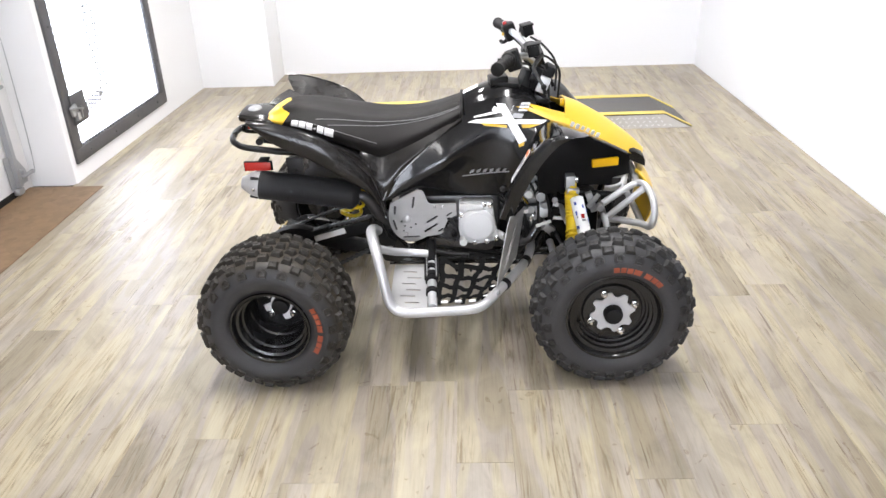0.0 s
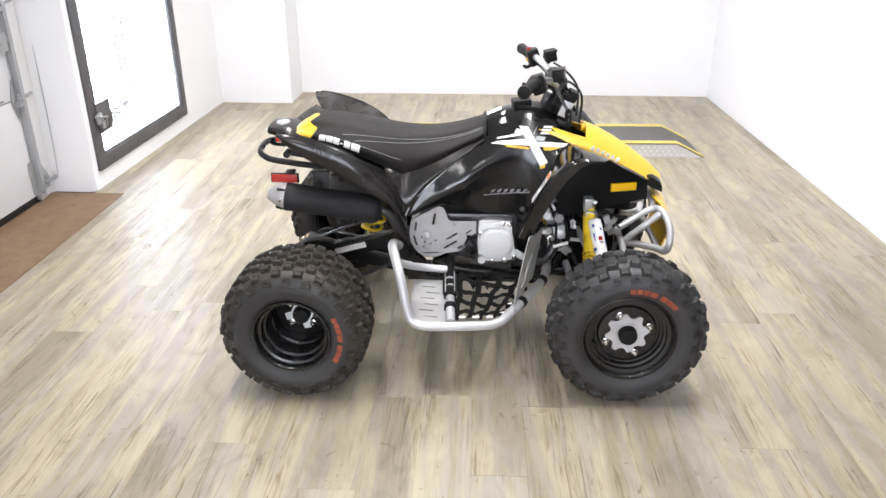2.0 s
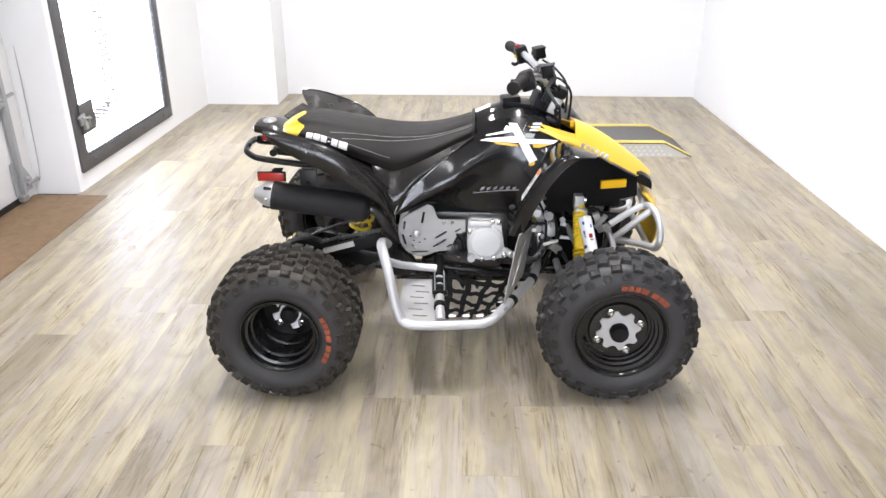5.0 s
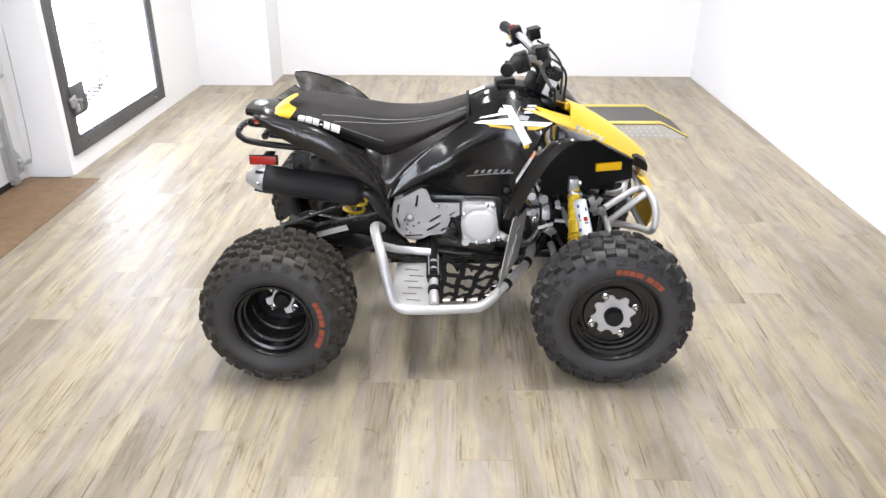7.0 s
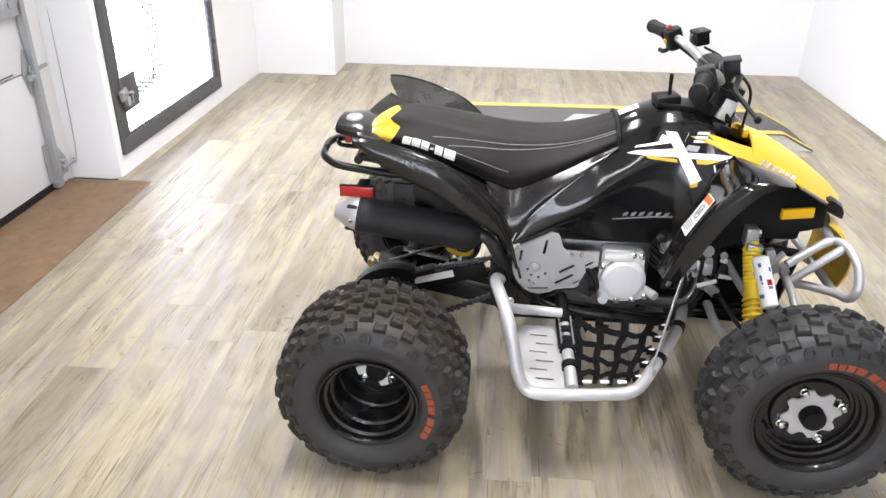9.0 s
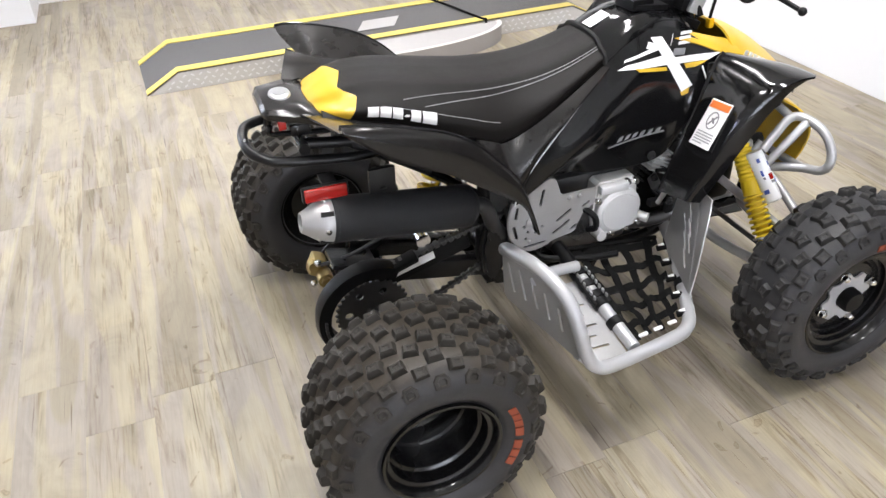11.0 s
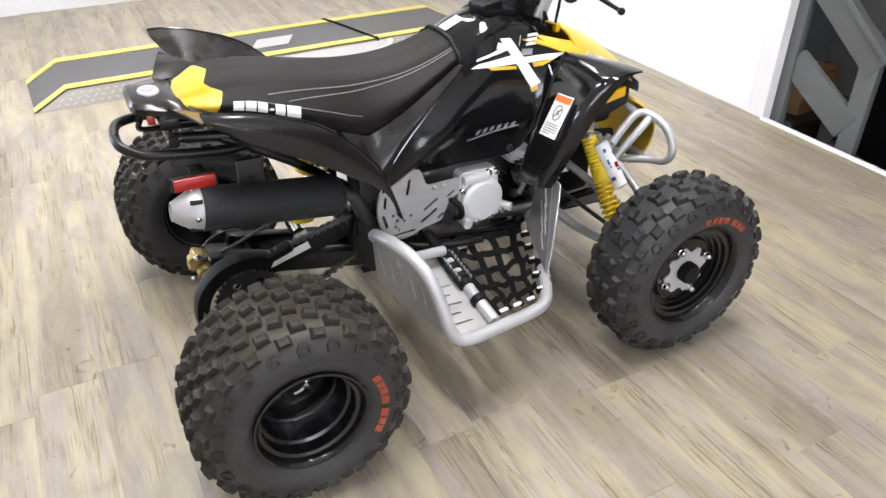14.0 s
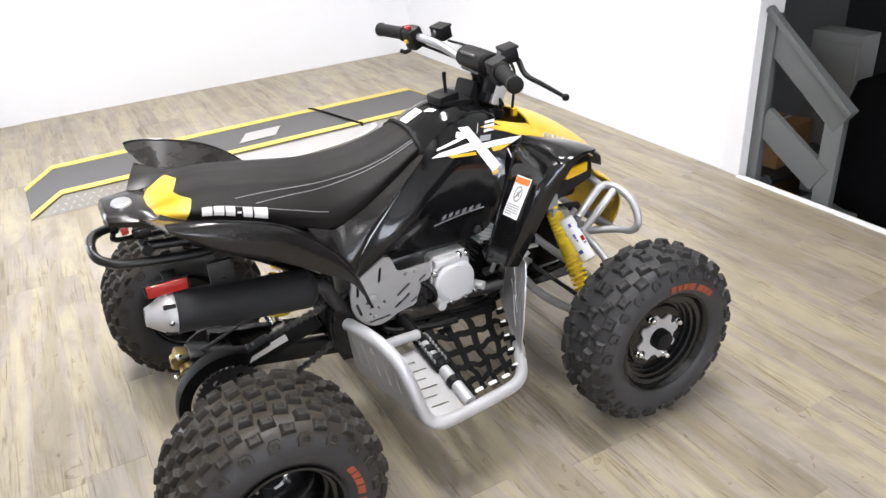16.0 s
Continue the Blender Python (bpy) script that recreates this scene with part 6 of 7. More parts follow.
# shift linkage
bm = bmesh.new()
tube(bm, [(0.010, -0.145, 0.395), (0.035, -0.165, 0.375), (0.040, -0.168, 0.345), (0.030, -0.15, 0.33)], 0.008, 8)
tube(bm, [(-0.06, -0.10, 0.30), (-0.10, -0.16, 0.295), (0.0, -0.20, 0.288), (0.08, -0.21, 0.285)], 0.008, 8)
part("gear_linkage", bm, M_MATTE, quad)

# -- footwell: nerf bar, heel guard, floor plate, peg, net; both sides --
for sd in (-1, 1):
    def S(pts, sd=sd):
        return [V((x, sd * abs(y), z)) for x, y, z in pts]

    bm = bmesh.new()
    tube(bm, S([(-0.214, 0.205, 0.376), (-0.222, 0.238, 0.398), (-0.224, 0.285, 0.415), (-0.217, 0.345, 0.428), (-0.203, 0.402, 0.422), (-0.188, 0.443, 0.394), (-0.174, 0.466, 0.340), (-0.162, 0.480, 0.285), (-0.146, 0.487, 0.252), (-0.118, 0.492, 0.238), (-0.06, 0.484, 0.232), (0.075, 0.460, 0.226), (0.112, 0.448, 0.228),
                (0.136, 0.426, 0.232), (0.168, 0.370, 0.236), (0.195, 0.318, 0.236), (0.235, 0.240, 0.237), (0.268, 0.170, 0.240), (0.287, 0.112, 0.252), (0.294, 0.070, 0.262)]), 0.0150, 14, 5)
    nerf = part("nerf_bar", bm, M_SILVER, quad, "silver tubular nerf bar")
    # heel guard: slotted plate inside the rising tube
    o, px, pz = V((-0.202, sd * 0.200, 0.236)), V((0.034, sd * 0.272, 0.026)), V((-0.020, 0, 0.17))
    m = basis(o, px, pz)
    mi = m.inverted()
    W = px.length
    rim_pts = [(mi @ p).to_2d() for p in spline(S([(-0.214, 0.205, 0.370), (-0.224, 0.285, 0.412), (-0.217, 0.345, 0.424), (-0.203, 0.402, 0.418), (-0.188, 0.443, 0.390), (-0.174, 0.466, 0.338), (-0.162, 0.480, 0.285)]), 3)]
    bm = bmesh.new()
    gl = [(-0.004, 0.012), (0.008, 0.0), (W, -0.002)] + [tuple(p) for p in reversed(rim_pts)]
    plate(bm, gl, m, 0.004, [slot(W * (0.15 + 0.165 * k), 0.078 + 0.004 * k - 0.012 * max(0, k - 2), 0.078 - 0.010 * max(0, k - 2), 0.0075, 97) for k in range(5)])
    part("heel_guard", bm, M_ALU, nerf, "slotted aluminium heel guard")
    # floor plate
    bm = bmesh.new()
    o, px, py = V((-0.160, sd * 0.262, 0.278)), V((0.115, 0, -0.006)), V((0.012, sd * 0.20, -0.045))
    m = basis(o, px, py)
    Lx, Ly = px.length, py.length
    plate(bm, [(0.0, 0.0), (Lx, -0.01), (Lx, Ly), (0.02, Ly + 0.01), (0.0, Ly - 0.02)], m, 0.003, [slot(Lx * 0.5 + (0.01 if k % 2 else -0.006), Ly * (0.15 + 0.14 * k), 0.045, 0.005, 0) for k in range(6)])
    part("floor_plate", bm, M_ALU, nerf, "slotted aluminium floor plate")
    bm = bmesh.new()
    tube(bm, S([(-0.200, 0.330, 0.372), (-0.165, 0.290, 0.342), (-0.12, 0.258, 0.322), (-0.052, 0.248, 0.312)]), 0.0125, 12, 5)
    part("cross_tube", bm, M_SILVER, nerf)
    # foot peg with black teeth
    a, b = V((-0.048, sd * 0.150, 0.300)), V((-0.030, sd * 0.462, 0.236))
    bm = bmesh.new()
    rod(bm, a, b, 0.0145, 16)
    peg = part("foot_peg", bm, M_SILVER, nerf, "silver foot peg tube")
    bm = bmesh.new()
    d = (b - a).normalized()
    for u in (0.30, 0.42, 0.53, 0.60, 0.78):
        c = a.lerp(b, u)
        lathe(bm, [(0.014, -0.010), (0.0195, -0.009), (0.0195, 0.009), (0.014, 0.010)], axis_matrix(c, c + d), 16)
    for s2 in (-1, 1):
        rod(bm, a.lerp(b, 0.28) + V((s2 * 0.017, 0, 0.008)), a.lerp(b, 0.62) + V((s2 * 0.017, 0, 0.008)), 0.006)
    rod(bm, a - d * 0.004, a.lerp(b, 0.27), 0.0175, 16)
    part("peg_clamp", bm, M_MATTE, peg, "black clamps on the peg")
    for s2 in (-1, 1):
        bm = bmesh.new()
        for k in range(7):
            c = a.lerp(b, 0.31 + 0.045 * k) + V((s2 * 0.015, 0, 0.017))
            box(bm, tuple(c), (0.004, 0.008, 0.010), (0, 0, 0), bevel=0.001)
        part("peg_cleat", bm, M_ALU, peg)
    # webbing net
    c00, c10, c11, c01 = S([(-0.030, 0.165, 0.292), (0.236, 0.150, 0.246), (0.116, 0.426, 0.232), (-0.026, 0.452, 0.242)])

    def net(u, v):
        p = (c00.lerp(c10, u)).lerp(c01.lerp(c11, u), v)
        return p + V((0, 0, -0.018 * math.sin(math.pi * u) * math.sin(math.pi * v)))

    for k in range(4):
        u = 0.10 + 0.255 * k
        wob = [0.016 * math.sin(2.3 * k + 0.9 * q) for q in range(17)]
        bm = bmesh.new()
        sheet(bm, [[net(u + wob[v] - 0.044, v / 16) + V((0, 0, 0.003 * (1 if (v // 2 + k) % 2 else -1))), net(u + wob[v] + 0.044, v / 16) + V((0, 0, 0.003 * (1 if (v // 2 + k) % 2 else -1)))] for v in range(17)], 0.0022)
        part("net_strap", bm, M_WEB, nerf, "black nylon net strap" if k == 0 else "")
    for k in range(5):
        v = 0.05 + 0.20 * k
        wob = [0.014 * math.sin(1.7 * k + 1.1 * q) for q in range(17)]
        bm = bmesh.new()
        sheet(bm, [[net(u2 / 16, v + wob[u2] - 0.036) + V((0, 0, 0.003 * (-1 if (u2 // 2 + k) % 2 else 1))), net(u2 / 16, v + wob[u2] + 0.036) + V((0, 0, 0.003 * (-1 if (u2 // 2 + k) % 2 else 1)))] for u2 in range(17)], 0.0022)
        part("net_strap", bm, M_WEB, nerf)
    bm = bmesh.new()
    tube(bm, [net(u2 / 8, 0.0) + V((0, sd * -0.004, 0.004)) for u2 in range(9)], 0.006, 6, 3)
    part("net_cord", bm, M_WEB, nerf)
    for k in range(5):
        p = net(1.0, 0.12 + 0.2 * k)
        q = p + V((0.016, sd * 0.008, 0.006))
        bm = bmesh.new()
        rod(bm, p - V((0.006, 0, 0)), q, 0.0075)
        part("net_loop", bm, M_WEB, nerf)
        bm = bmesh.new()
        rod(bm, p + V((0.0, 0, 0.004)), p + V((0.012, sd * 0.004, 0.010)), 0.0055)
        part("net_clip", bm, M_WHITE, nerf)
    for k in range(3):
        p = net(0.22 + 0.3 * k, 1.0)
        bm = bmesh.new()
        box(bm, tuple(p + V((0, sd * -0.004, 0.004))), (0.022, 0.008, 0.006), (0, 0, sd * -5), bevel=0.002)
        part("net_clip", bm, M_WHITE, nerf)
    for p, q in (((0.188, 0.331, 0.236), (0.198, 0.312, 0.236)), ((0.263, 0.181, 0.2395), (0.272, 0.161, 0.2415))):
        bm = bmesh.new()
        p, q = S([p, q])
        lathe(bm, [(0.0155, 0.0), (0.0185, 0.001), (0.0185, (q - p).length), (0.0155, (q - p).length + 0.001)], axis_matrix(p, q), 16)
        part("tube_clamp", bm, M_MATTE, nerf)
    # front mud plate with slots
    A, B, C, D = S([(0.262, 0.186, 0.446), (0.226, 0.292, 0.456), (0.168, 0.376, 0.256), (0.262, 0.190, 0.262)])
    m = basis(C, B - C, A - B)
    mi = m.inverted()
    pts = [(mi @ p).to_2d() for p in (C, B, A, D)]
    Lb = (B - C).length
    bm = bmesh.new()
    plate(bm, [tuple(p) for p in pts], m, 0.003, [slot(Lb * u, 0.030 + 0.10 * w, 0.050, 0.0095, 24) for u, w in ((0.34, 0.15), (0.52, 0.25), (0.68, 0.35), (0.50, 0.0), (0.66, 0.05), (0.82, 0.1))])
    mud = part("front_mud_plate", bm, M_ALU, nerf, "slotted aluminium mud plate ahead of the foot")
    bm = bmesh.new()
    F = V((0.206, sd * 0.346, 0.478))
    fm = basis(C + V((-0.002, sd * 0.002, 0)), B - C, F - B)
    tip = (fm.inverted() @ F).to_2d()
    plate(bm, [(0, 0), (Lb, 0), (Lb + 0.004, tip.y * 0.4), tuple(tip), (tip.x - 0.030, tip.y), (Lb * 0.35, tip.y * 0.55), (0, 0.006)], fm, 0.003)
    part("plate_flange", bm, M_ALU, mud)

# -- front suspension --
for sd in (-1, 1):
    def S(p, sd=sd):
        return V((p[0], sd * abs(p[1]), p[2]))

    bm = bmesh.new()
    tube(bm, [S((0.355, 0.09, 0.275)), S((0.375, 0.20, 0.245)), S((0.440, 0.340, 0.225)), S((0.495, 0.395, 0.215))], 0.012, 10)
    tube(bm, [S((0.520, 0.10, 0.275)), S((0.525, 0.22, 0.245)), S((0.510, 0.34, 0.225)), S((0.495, 0.395, 0.215))], 0.012, 10)
    rod(bm, S((0.40, 0.30, 0.236)), S((0.517, 0.30, 0.236)), 0.010)
    arm = part("lower_arm", bm, M_SILVER, quad, "silver lower suspension arm")
    bm = bmesh.new()
    tube(bm, [S((0.385, 0.09, 0.405)), S((0.410, 0.20, 0.375)), S((0.470, 0.345, 0.315)), S((0.505, 0.392, 0.300))], 0.0105, 10)
    tube(bm, [S((0.520, 0.10, 0.405)), S((0.525, 0.21, 0.375)), S((0.515, 0.34, 0.320)), S((0.505, 0.392, 0.300))], 0.0105, 10)
    part("upper_arm", bm, M_SILVER, quad, "silver upper suspension arm")
    bm = bmesh.new()
    rod(bm, S((0.350, 0.06, 0.34)), S((0.440, 0.385, 0.262)), 0.006)
    rod(bm, S((0.425, 0.35, 0.270)), S((0.450, 0.392, 0.258)), 0.010)
    part("tie_rod", bm, M_STEEL, quad)
    bm = bmesh.new()
    rod(bm, S((0.500, 0.385, 0.200)), S((0.506, 0.392, 0.315)), 0.016)
    rod(bm, S((0.502, 0.385, 0.2385)), S((0.502, 0.435, 0.2385)), 0.045)
    part("hub_carrier", bm, M_STEEL, quad)
    top, low = S((0.410, 0.165, 0.512)), S((0.408, 0.335, 0.300))
    d = (low - top).normalized()
    L = (low - top).length
    bm = bmesh.new()
    m = axis_matrix(top, low)
    prof = [(0.008, -0.004), (0.016, 0.0), (0.017, 0.02), (0.021, 0.024)]
    for k in range(9):
        prof += [(0.0205, 0.026 + 0.010 * k), (0.0235, 0.030 + 0.010 * k), (0.0205, 0.035 + 0.010 * k)]
    prof += [(0.0215, 0.120), (0.0215, 0.150), (0.015, 0.153), (0.015, L)]
    lathe(bm, prof, m, 18)
    shock = part("front_shock", bm, M_YSPRING, quad, "yellow front shock absorber with coil spring")
    bm = bmesh.new()
    coil(bm, top + d * 0.150, top + d * (L - 0.02), 0.0215, 0.0038, 7.5)
    part("spring", bm, M_YSPRING, shock)
    bm = bmesh.new()
    lathe(bm, [(0.012, 0.0), (0.026, 0.001), (0.026, 0.007), (0.010, 0.010)], axis_matrix(low - d * 0.022, low), 16)
    part("spring_seat", bm, M_CHROME, shock)
    for p, r in ((top - d * 0.016, 0.013), (low, 0.011)):
        bm = bmesh.new()
        rod(bm, p - V((0.02, 0, 0)), p + V((0.02, 0, 0)), r)
        part("shock_eye", bm, M_CHROME, shock)
    bm = bmesh.new()
    ra, rb = S((0.421, 0.216, 0.484)), S((0.442, 0.290, 0.390))
    lathe(bm, [(0.0001, -0.004), (0.014, -0.004), (0.0210, 0.0), (0.0210, (rb - ra).length), (0.014, (rb - ra).length + 0.004), (0.0001, (rb - ra).length + 0.004)], axis_matrix(ra, rb), 18)
    res = part("reservoir", bm, M_WHITE, shock, "white shock reservoir with blue and red marks")
    m = axis_matrix(ra, rb)
    mk = mat("blue_decal", (0.05, 0.10, 0.40), 0.4) if sd < 0 else bpy.data.materials["blue_decal"]
    for k in range(20):
        bm = bmesh.new()
        an, h = radians(101 * k + 23 * (k % 3)), 0.012 + 0.0042 * k
        sheet(bm, [[m @ V((0.0219 * math.cos(an + q), 0.0219 * math.sin(an + q), h + w)) for q in (0, 0.12 + 0.05 * (k % 4), 0.24 + 0.10 * (k % 4))] for w in (0, 0.006 + 0.004 * (k % 3))], 0.001)
        part("decal_mark", bm, M_RED if k % 6 == 5 else (mk if k % 3 else M_DECALGREY), res)
    bm = bmesh.new()
    box(bm, tuple(S((0.412, 0.185, 0.494))), (0.040, 0.030, 0.026), (0, 10, 0), bevel=0.006)
    box(bm, tuple(S((0.405, 0.165, 0.520))), (0.030, 0.04, 0.050), bevel=0.005)
    part("shock_head", bm, M_ALU, shock)
    bm = bmesh.new()
    box(bm, tuple(S((0.480, 0.140, 0.440))), (0.022, 0.022, 0.07), (0, -20, 0), bevel=0.004)
    rod(bm, S((0.470, 0.150, 0.425)), S((0.500, 0.155, 0.470)), 0.008)
    rod(bm, S((0.505, 0.150, 0.430)), S((0.505, 0.178, 0.430)), 0.011)
    part("bumper_mount", bm, M_ALU, quad)

# -- front bumper --
for sd in (-1, 1):
    def S(pts, sd=sd):
        return [V((x, sd * y, z)) for x, y, z in pts]

    bm = bmesh.new()
    tube(bm, S([(0.515, 0.150, 0.436), (0.570, 0.130, 0.466), (0.625, 0.112, 0.490), (0.648, 0.140, 0.494), (0.662, 0.190, 0.476), (0.666, 0.222, 0.440), (0.662, 0.232, 0.405), (0.655, 0.215, 0.382), (0.640, 0.175, 0.374), (0.585, 0.140, 0.372), (0.525, 0.140, 0.380)]), 0.0115, 12, 5)
    rod(bm, *S([(0.530, 0.150, 0.385), (0.650, 0.145, 0.490)]), 0.0110)
    part("bumper_hoop", bm, M_SILVER, quad, "silver tubular front bumper hoop")
    bm = bmesh.new()
    tube(bm, S([(0.625, 0.112, 0.490), (0.632, 0.06, 0.497), (0.634, 0, 0.499)]), 0.0110, 12)
    part("bumper_cross_tube", bm, M_SILVER, quad)
    bm = bmesh.new()
    tube(bm, S([(0.640, 0.175, 0.374), (0.648, 0.08, 0.366), (0.650, 0, 0.364)]), 0.0110, 12)
    part("bumper_cross_tube", bm, M_SILVER, quad)
bm = bmesh.new()
grid = []
for z, x, hw in ((0.522, 0.646, 0.078), (0.505, 0.670, 0.115), (0.460, 0.694, 0.134), (0.410, 0.700, 0.128), (0.362, 0.690, 0.116), (0.328, 0.674, 0.098)):
    grid.append([V((x - 0.020 * abs(v) ** 2, v * hw, z)) for v in (-1, -0.5, 0, 0.5, 1)])
sheet(bm, refined(grid, 4, 3), 0.005)
part("bumper_plate", bm, M_YELLOW, quad, "yellow plastic plate in the bumper")
# headlight pod
bm = bmesh.new()
lathe(bm, [(0.0001, 0.0), (0.031, 0.002), (0.036, -0.01), (0.036, -0.04), (0.024, -0.07)], pose(0.596, -0.038, 0.520, 0, 90, 0), 20)
lathe(bm, [(0.0001, 0.0), (0.031, 0.002), (0.036, -0.01), (0.036, -0.04), (0.024, -0.07)], pose(0.596, 0.038, 0.520, 0, 90, 0), 20)
part("headlight", bm, M_SILVER, quad, "round silver headlight shell")
bm = bmesh.new()
box(bm, (0.47, 0.0, 0.52), (0.18, 0.17, 0.10), bevel=0.02)
box(bm, (0.44, 0.0, 0.34), (0.16, 0.14, 0.16), bevel=0.02)
part("front_bulkhead", bm, M_MATTE, quad)
bm = bmesh.new()
plate(bm, [(0.30, -0.07), (0.56, -0.09), (0.60, 0.0), (0.56, 0.09), (0.30, 0.07)], pose(0, 0, 0.215), 0.004)
plate(bm, [(-0.2, -0.08), (0.28, -0.08), (0.28, 0.08), (-0.2, 0.08)], pose(0, 0, 0.188), 0.004)
part("skid_plate", bm, M_FRAME, quad)
for x in (0.035, 0.085):
    bm = bmesh.new()
    plate(bm, [(-0.014, 0.0), (0.014, 0.0), (0.0, -0.028)], basis((x, -0.10, 0.192), (1, 0, 0), (0, 0, 1)), 0.006)
    part("skid_tab", bm, M_FRAME, quad)

# -- exhaust silencer --
ea, eb = V((-0.582, -0.178, 0.5318)), V((-0.288, -0.172, 0.4885))
em = axis_matrix(eb, ea)
EL = (ea - eb).length
bm = bmesh.new()
lathe(bm, [(0.016, -0.020), (0.030, -0.014), (0.0445, 0.0), (0.0465, 0.004), (0.0465, EL - 0.004), (0.0475, EL - 0.003), (0.0475, EL + 0.004), (0.040, EL + 0.005)], em, 36)
sil = part("silencer", bm, M_SILENCER, quad, "matte black exhaust silencer with a silver end cap")
bm = bmesh.new()
lathe(bm, [(0.0455, EL + 0.002), (0.0460, EL + 0.006), (0.0440, EL + 0.022), (0.0225, EL + 0.058), (0.0200, EL + 0.063), (0.0175, EL + 0.063), (0.0170, EL + 0.035), (0.0001, EL + 0.035)], em, 28)
cap = part("end_cap", bm, M_ALU, sil, "silver conical end cap")
for k in range(4):
    an = radians(45 + 90 * k)
    bm = bmesh.new()
    box(bm, (0, 0, 0), (0.010, 0.006, 0.026), bevel=0.002)
    bmesh.ops.transform(bm, matrix=em @ pose(0.0438 * math.cos(an), 0.0438 * math.sin(an), EL + 0.018, 0, 0, math.degrees(an) - 90), verts=bm.verts)
    part("cap_slot", bm, M_DARK, cap)
    an += radians(45)
    bm = bmesh.new()
    lathe(bm, [(0.0065, -0.001), (0.006, 0.003), (0.0001, 0.004)], em @ pose(0.0455 * math.cos(an), 0.0455 * math.sin(an), EL + 0.018) @ V((math.cos(an), math.sin(an), 0)).to_track_quat("Z", "Y").to_matrix().to_4x4(), 10)
    part("cap_rivet", bm, M_CHROME, cap)
bm = bmesh.new()
box(bm, (-0.470, -0.165, 0.580), (0.055, 0.012, 0.075), bevel=0.004)
rod(bm, (-0.47, -0.17, 0.57), (-0.47, -0.13, 0.60), 0.008)
part("hanger", bm, M_FRAME, sil)

# -- grab bar, reflector --
bm = bmesh.new()
tube(bm, [(-0.430, -0.075, 0.610), (-0.500, -0.078, 0.606), (-0.640, -0.075, 0.622), (-0.682, -0.062, 0.632), (-0.704, -0.030, 0.640), (-0.704, 0.030, 0.650), (-0.682, 0.062, 0.654), (-0.620, 0.072, 0.655), (-0.470, 0.075, 0.645)], 0.0108, 12, 6)
grab = part("grab_bar", bm, M_FRAME, quad, "black tubular rear grab bar")
bm = bmesh.new()
tube(bm, [(-0.655, -0.045, 0.690), (-0.655, -0.045, 0.672), (-0.600, -0.05, 0.668), (-0.500, -0.05, 0.658)], 0.006, 8)
tube(bm, [(-0.640, 0.03, 0.700), (-0.650, 0.04, 0.655)], 0.009, 8)
box(bm, (-0.600, -0.062, 0.680), (0.040, 0.012, 0.022), bevel=0.003)
part("bar_stay", bm, M_FRAME, grab)
bm = bmesh.new()
box(bm, (-0.587, -0.172, 0.5945), (0.092, 0.010, 0.032), (0, 0, 0), bevel=0.003)
box(bm, (-0.575, -0.150, 0.605), (0.03, 0.05, 0.008), bevel=0.002)
ref = part("reflector_holder", bm, M_MATTE, quad, "black reflector bracket")
bm = bmesh.new()
box(bm, (-0.587, -0.179, 0.5945), (0.084, 0.008, 0.027), bevel=0.003)
part("red_reflector", bm, M_RED, ref, "red side reflector")
bm = bmesh.new()
box(bm, (-0.632, -0.02, 0.690), (0.016, 0.07, 0.020), bevel=0.003)
part("tail_light", bm, M_RED, quad, "red tail light under the tail cover")

# -- rear axle, swing arm, chain, brake --
bm = bmesh.new()
rod(bm, (-0.503, -0.42, 0.2275), (-0.503, 0.42, 0.2275), 0.015)
for sd in (-1, 1):
    rod(bm, (-0.503, sd * 0.36, 0.2275), (-0.503, sd * 0.412, 0.2275), 0.036)
rod(bm, (-0.503, -0.09, 0.2275), (-0.503, 0.09, 0.2275), 0.042)
part("rear_axle", bm, M_STEEL, quad, "steel rear axle")
bm = bmesh.new()
for sd in (-1, 1):
    box(bm, (-0.345, sd * 0.055, 0.262), (0.34, 0.030, 0.048), (0, 12, 0), bevel=0.006)
box(bm, (-0.470, 0.0, 0.232), (0.07, 0.14, 0.07), bevel=0.012)
rod(bm, (-0.195, -0.085, 0.295), (-0.195, 0.085, 0.295), 0.028)
part("swing_arm", bm, M_FRAME, quad, "black box-section swing arm")
bm = bmesh.new()
plate(bm, [(-0.056, -0.010), (0.056, -0.010), (0.056, 0.010), (-0.056, 0.010)], basis((-0.397, -0.1000, 0.315), (1, 0, 0.28), (-0.28, 0, 1)), 0.0015)
part("tag", bm, M_WHITE, quad, "white printed label beside the chain")
bm = bmesh.new()
box(bm, (-0.370, -0.088, 0.312), (0.24, 0.018, 0.044), (0, -15.6, 0), bevel=0.004)
part("chain_slider", bm, M_MATTE, quad, "black plastic chain slider")
